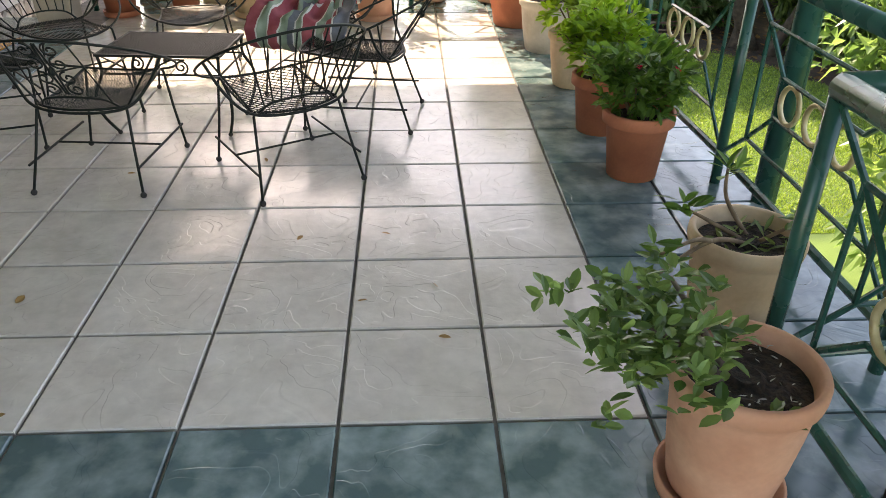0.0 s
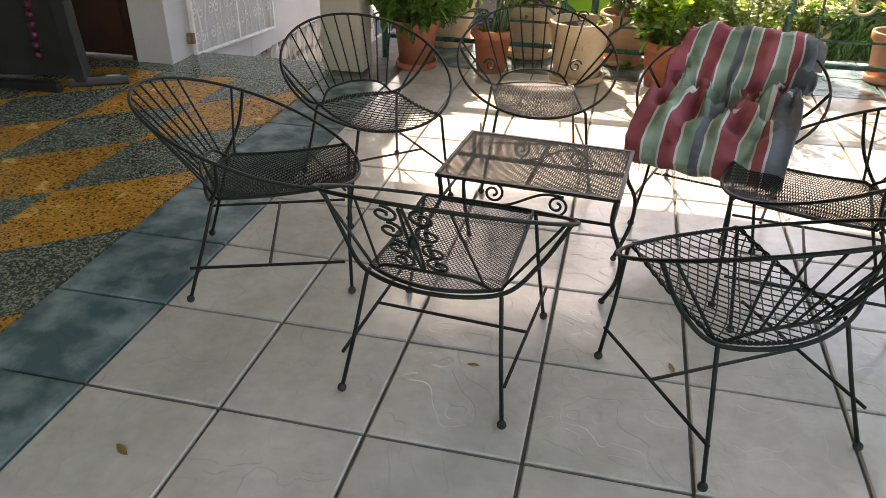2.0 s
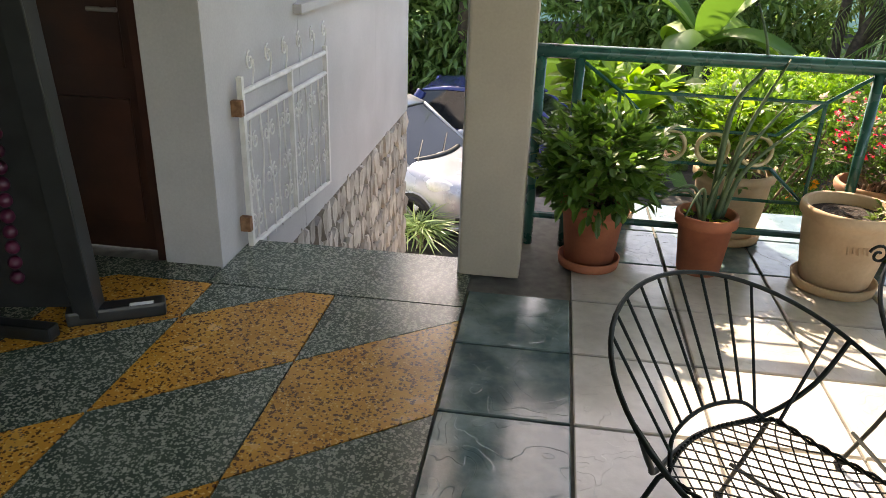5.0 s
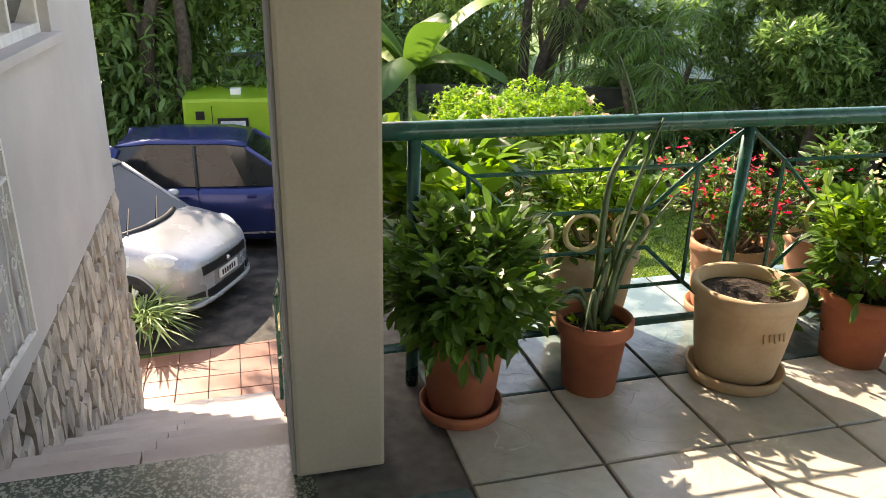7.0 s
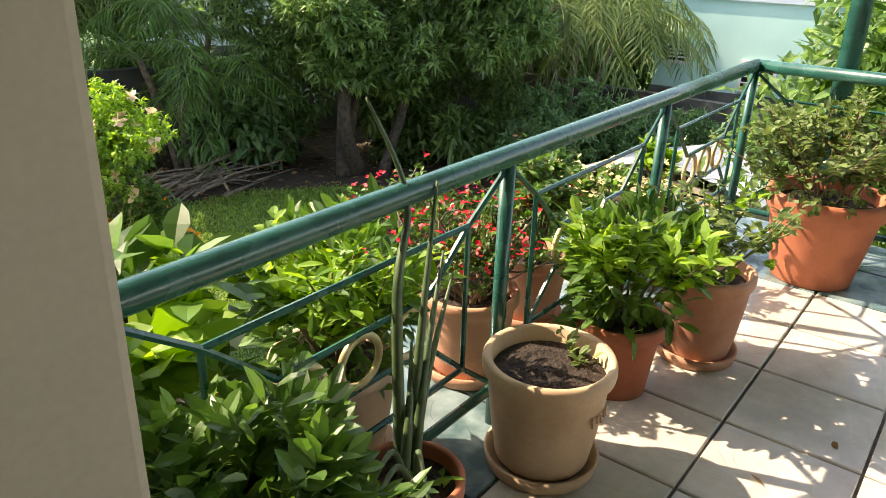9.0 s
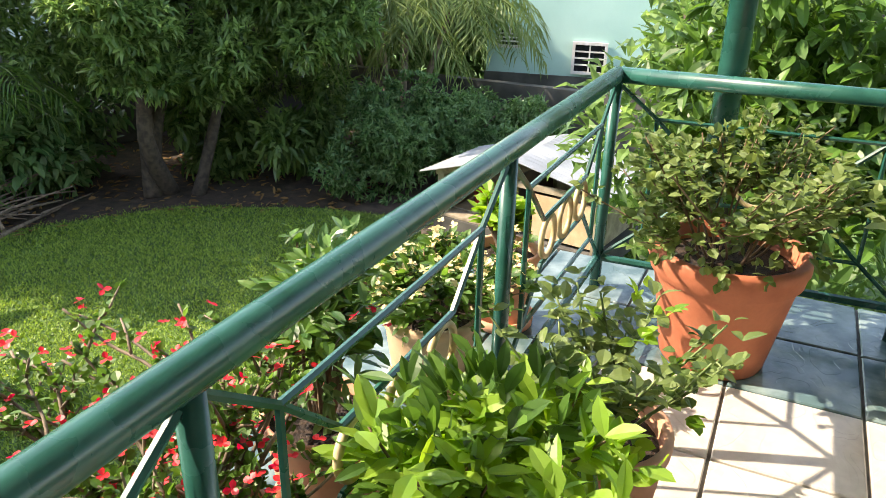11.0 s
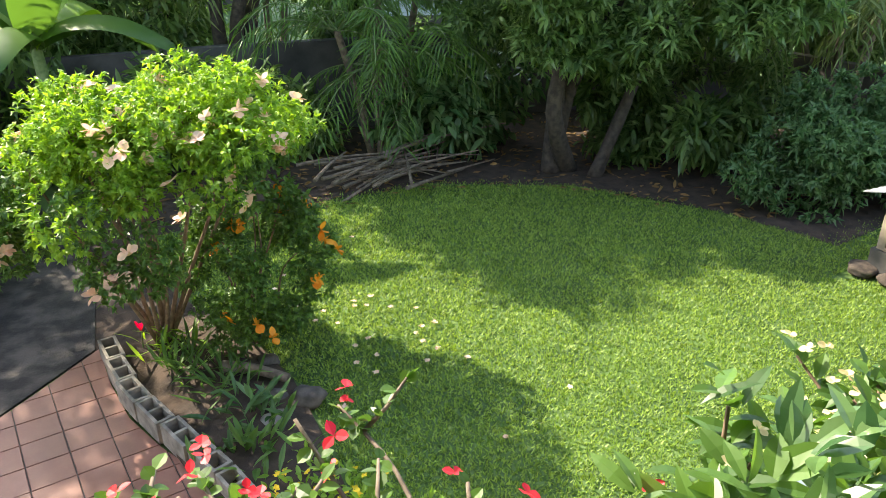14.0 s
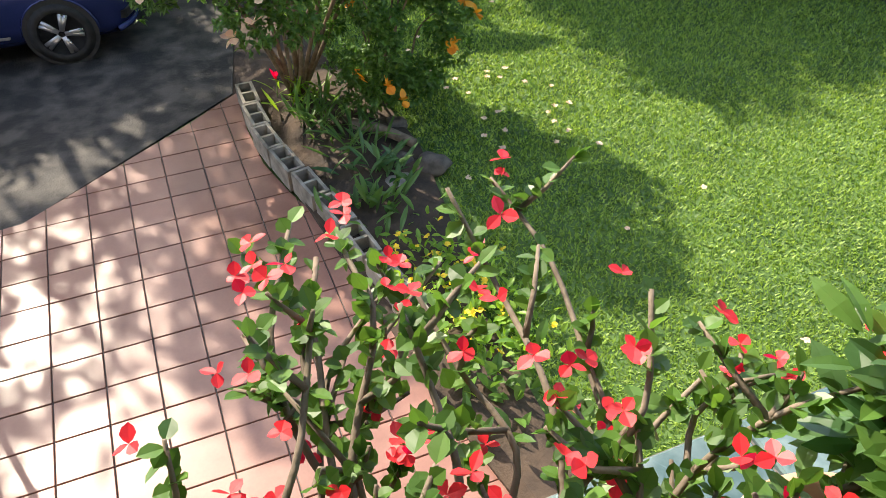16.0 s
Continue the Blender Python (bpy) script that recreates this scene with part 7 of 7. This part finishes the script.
# ---- houses beyond the garden ----
def house(name, x, y, w, d, h, turn, mat, label, wins, base=0.6, doors=()):
    hs = thing(name, x, y, G, turn, label, "house")
    part("wall", boxed(-w / 2, w / 2, 0, d, 0, h), M[mat], hs)
    part("base_course", boxed(-w / 2 - 0.03, w / 2 + 0.03, -0.05, d, 0, base), M["wall_grey"], hs)
    part("floor_band", boxed(-w / 2 - 0.04, w / 2 + 0.04, -0.06, d, 2.75, 2.95), M["house_white"], hs)
    rb = bmesh.new()
    o = 0.5
    q = [rb.verts.new(v) for v in ((-w / 2 - o, -o, h), (w / 2 + o, -o, h), (w / 2 + o, d + o, h), (-w / 2 - o, d + o, h), (-w / 2 + 1.5, d / 2, h + 1.3), (w / 2 - 1.5, d / 2, h + 1.3))]
    for f in ((0, 1, 5, 4), (1, 2, 5), (2, 3, 4, 5), (3, 0, 4), (3, 2, 1, 0)):
        rb.faces.new([q[i] for i in f])
    part("roof", rb, M["roof_red"], hs)
    for wx, wz, ww, wh in wins:
        wn_ = part("window", boxed(wx - ww / 2, wx + ww / 2, -0.05, -0.01, wz, wz + wh), M["car_glass"], hs)
        fb = bmesh.new()
        for x0, x1, z0, z1 in ((-ww / 2 - 0.06, ww / 2 + 0.06, -0.06, 0), (-ww / 2 - 0.06, ww / 2 + 0.06, wh, wh + 0.06), (-ww / 2 - 0.06, -ww / 2, 0, wh), (ww / 2, ww / 2 + 0.06, 0, wh)):
            box(fb, wx + x0, wx + x1, -0.09, -0.02, wz + z0, wz + z1)
        n = max(2, int(ww / 0.28))
        for k in range(1, n):
            box(fb, wx - ww / 2 + ww * k / n - 0.015, wx - ww / 2 + ww * k / n + 0.015, -0.08, -0.051, wz, wz + wh)
        for k in range(1, 4):
            box(fb, wx - ww / 2, wx + ww / 2, -0.081, -0.052, wz + wh * k / 4 - 0.015, wz + wh * k / 4 + 0.015)
        part("window_frame", fb, M["white_iron"], wn_)
    return hs


house("mint_house", 14.85, 7.4, 6, 8, 6.2, -80, "house_mint", "two-storey mint green house beyond the garden wall", [(-0.75, 0.93, 0.62, 0.56), (-2.5, 1.4, 0.45, 0.32), (1.4, 1.05, 0.80, 0.80), (-0.8, 4.0, 1.0, 1.1), (1.6, 4.0, 1.0, 1.1)], base=0.8)
house("mint_house", 2.5, 31.0, 13, 8, 6.2, 6, "house_mint", "mint green house with white trim far behind the trees", [(-4.2, 3.6, 1.3, 1.4), (-1.4, 1.2, 1.2, 1.4), (-1.2, 3.6, 1.4, 1.4), (2.0, 3.6, 1.4, 1.4), (2.0, 1.0, 1.2, 1.5), (-4.2, 1.0, 1.2, 1.5)])
house("pale_house", 12.9, 22.0, 8, 6, 3.0, -25, "house_white", "pale blue-white house glimpsed between the trees", [(-1.5, 1.3, 1.2, 1.2), (1.5, 1.3, 1.2, 1.2)])

# ---- floor pieces ----
def piece_mesh(name, w, d, h, mat, bevel=0.004):
    me = bpy.data.meshes.new(name)
    b = bevel
    V = [(sx * (w / 2 - q), sy * (d / 2 - q), z) for q, z in ((0, -h), (0, -b), (b, 0)) for sx, sy in ((-1, -1), (1, -1), (1, 1), (-1, 1))]
    F = [(8, 9, 10, 11)] + [(r * 4 + i, r * 4 + (i + 1) % 4, r * 4 + 4 + (i + 1) % 4, r * 4 + 4 + i) for r in (0, 1) for i in range(4)]
    me.from_pydata(V, [], F)
    me.materials.append(mat)
    return me


def piece(name, me, parent, x, y, z, turn=0.0):
    ob = new(name, me)
    ob.parent = parent
    ob.location, ob.rotation_euler = (x, y, z), (0, 0, turn)
    return ob


rnd = random.Random(4)
tw, tt = piece_mesh("tile", P - 0.010, P - 0.010, 0.012, M["tile_white"]), piece_mesh("tile", P - 0.010, P - 0.010, 0.012, M["tile_teal"])
for i in range(-6, 4):
    for j in range(-5, 13):
        if j == 10 and i == -6:
            continue
        if j >= 11 and i == -6:
            continue
        white = -5 <= i < 2 and (0 <= j < 11 or j < -1)
        own = floor if j < 10 else ledge
        piece("tile", tw if white else tt, own, (i + 0.5) * P, (j + 0.5) * P, rnd.uniform(-0.0006, 0.0006), rnd.choice((0, math.pi / 2, math.pi, -math.pi / 2)))


def slab(pts, mat, h=0.012, gap=0.003):
    """A terrazzo slab from its corners, shrunk by the joint."""
    c = Vector((sum(p[0] for p in pts) / len(pts), sum(p[1] for p in pts) / len(pts)))
    q = [c + (Vector(p) - c) * (1 - gap / max(0.1, (Vector(p) - c).length) * 1.4) for p in pts]
    me = bpy.data.meshes.new("slab")
    n = len(q)
    V = [(*p, 0) for p in q] + [(*p, -h) for p in q]
    me.from_pydata(V, [], [tuple(range(n))] + [(i + n, (i + 1) % n + n, (i + 1) % n, i) for i in range(n)])
    me.materials.append(mat)
    return piece("slab", me, floor, 0, 0, 0)


def clip_y(pts, y0, y1):
    for lim, keep in ((y0, lambda v: v >= y0), (y1, lambda v: v <= y1)):
        out = []
        for a, b in zip(pts, pts[1:] + pts[:1]):
            if keep(a[1]):
                out.append(a)
            if keep(a[1]) != keep(b[1]):
                t = (lim - a[1]) / (b[1] - a[1])
                out.append((a[0] + t * (b[0] - a[0]), lim))
        pts = out
        if len(pts) < 3:
            return []
    return pts


for c in range(4):
    xr = -6 * P - 0.5 * c
    xl = xr - 0.5
    base = 2.25 - 0.38 * c
    for k in range(-9, 9):
        yl = base + 0.583 * k
        q = clip_y([(xl, yl), (xr, yl + 0.38), (xr, yl + 0.963), (xl, yl + 0.583)], -2.8, 3.90)
        if len(q) > 2 and abs(q[0][1] - q[-1][1]) + abs(q[0][0] - q[-1][0]) > 0.02:
            slab(q, M["terr_ochre"] if (k + c) % 2 else M["terr_green"])
for x0, x1, y0, y1 in ((-3.45, -6 * P, 3.905, 4.355), (-4.43, -3.455, 3.905, 4.05), (-6.0, -4.435, -2.8, 4.05)):
    slab([(x0, y0), (x1, y0), (x1, y1), (x0, y1)], M["terr_green"])

# paving tiles below, the row of concrete blocks' joints left open
SX, SY = 0.2955, 0.2835


def inside(x, y, poly):
    hit = False
    for (ax, ay), (bx, by) in zip(poly, poly[1:] + poly[:1]):
        if (ay > y) != (by > y) and x < (bx - ax) * (y - ay) / (by - ay) + ax:
            hit = not hit
    return hit


pm = piece_mesh("paving_tile", SX - 0.008, SY - 0.008, 0.02, M["paving"], 0.003)
for i in range(-14, 8):
    for j in range(-14, 10):
        x, y = -1.245 + (i + 0.5) * SX, 8.862 + (j + 0.5) * SY
        if y > 5.2 and all(inside(x + dx, y + dy, pv) for dx in (-0.145, 0.145) for dy in (-0.139, 0.139)):
            piece("paving_tile", pm, pavement, x, y, G + 0.012 + rnd.uniform(-0.001, 0.001))
        elif y > 5.2 and (inside(x, y, pv) or any(inside(x + dx, y + dy, pv) for dx in (-0.14, 0.14) for dy in (-0.14, 0.14))):
            # a cut tile along the edge
            q = [tuple(v) for v in pv]
            for ax, lim, sg in ((0, x - 0.1437, 1), (0, x + 0.1437, -1), (1, y - 0.1377, 1), (1, y + 0.1377, -1)):
                out = []
                for u, v in zip(q, q[1:] + q[:1]):
                    iu, iv = sg * (u[ax] - lim) >= 0, sg * (v[ax] - lim) >= 0
                    if iu:
                        out.append(u)
                    if iu != iv:
                        t = (lim - u[ax]) / (v[ax] - u[ax])
                        out.append((u[0] + t * (v[0] - u[0]), u[1] + t * (v[1] - u[1])))
                q = out
            if len(q) > 2:
                me = bpy.data.meshes.new("paving_tile")
                n = len(q)
                me.from_pydata([(*v, 0) for v in q] + [(*v, -0.02) for v in q], [], [tuple(range(n))] + [(i + n, (i + 1) % n + n, (i + 1) % n, i) for i in range(n)])
                me.materials.append(M["paving"])
                piece("paving_tile", me, pavement, 0, 0, G + 0.012)

# rough stones of the house base
me_stone = []
for k in range(10):
    r = np.random.default_rng(100 + k)
    bm = bmesh.new()
    n = 7
    ang = np.sort((np.arange(n) + r.uniform(-0.3, 0.3, n)) * 2 * math.pi / n)
    rad = r.uniform(0.8, 1.15, n)
    back = [bm.verts.new((0, rad[i] * math.cos(ang[i]), rad[i] * math.sin(ang[i]))) for i in range(n)]
    front = [bm.verts.new((1 + r.uniform(-0.3, 0.3), 0.86 * rad[i] * math.cos(ang[i]), 0.86 * rad[i] * math.sin(ang[i]))) for i in range(n)]
    bm.faces.new(front)
    for i in range(n):
        bm.faces.new((back[i], back[(i + 1) % n], front[(i + 1) % n], front[i]))
    bmesh.ops.recalc_face_normals(bm, faces=bm.faces[:])
    me = bpy.data.meshes.new("stone")
    bm.to_mesh(me)
    bm.free()
    me.materials.append(M["stone"])
    me_stone.append(me)
base = bpy.data.objects["wall_west_base"]
count = 0
for row in range(11):
    z = -0.34 - row * 0.205
    y = 4.42 + (row % 2) * 0.06
    while y < 8.0 and count < 300:
        w = rnd.uniform(0.085, 0.15)
        if z > -RISE * (max(0, y - 4.36) / RUN + 2.6):
            ob = piece("stone", rnd.choice(me_stone), base, -3.477, y + w * 0.5, z + rnd.uniform(-0.03, 0.03))
            ob.scale = (rnd.uniform(0.018, 0.034), w * 0.56, rnd.uniform(0.105, 0.135))
            ob.rotation_euler = (rnd.uniform(-0.35, 0.35), 0, 0)
            count += 1
        y += w * 1.02
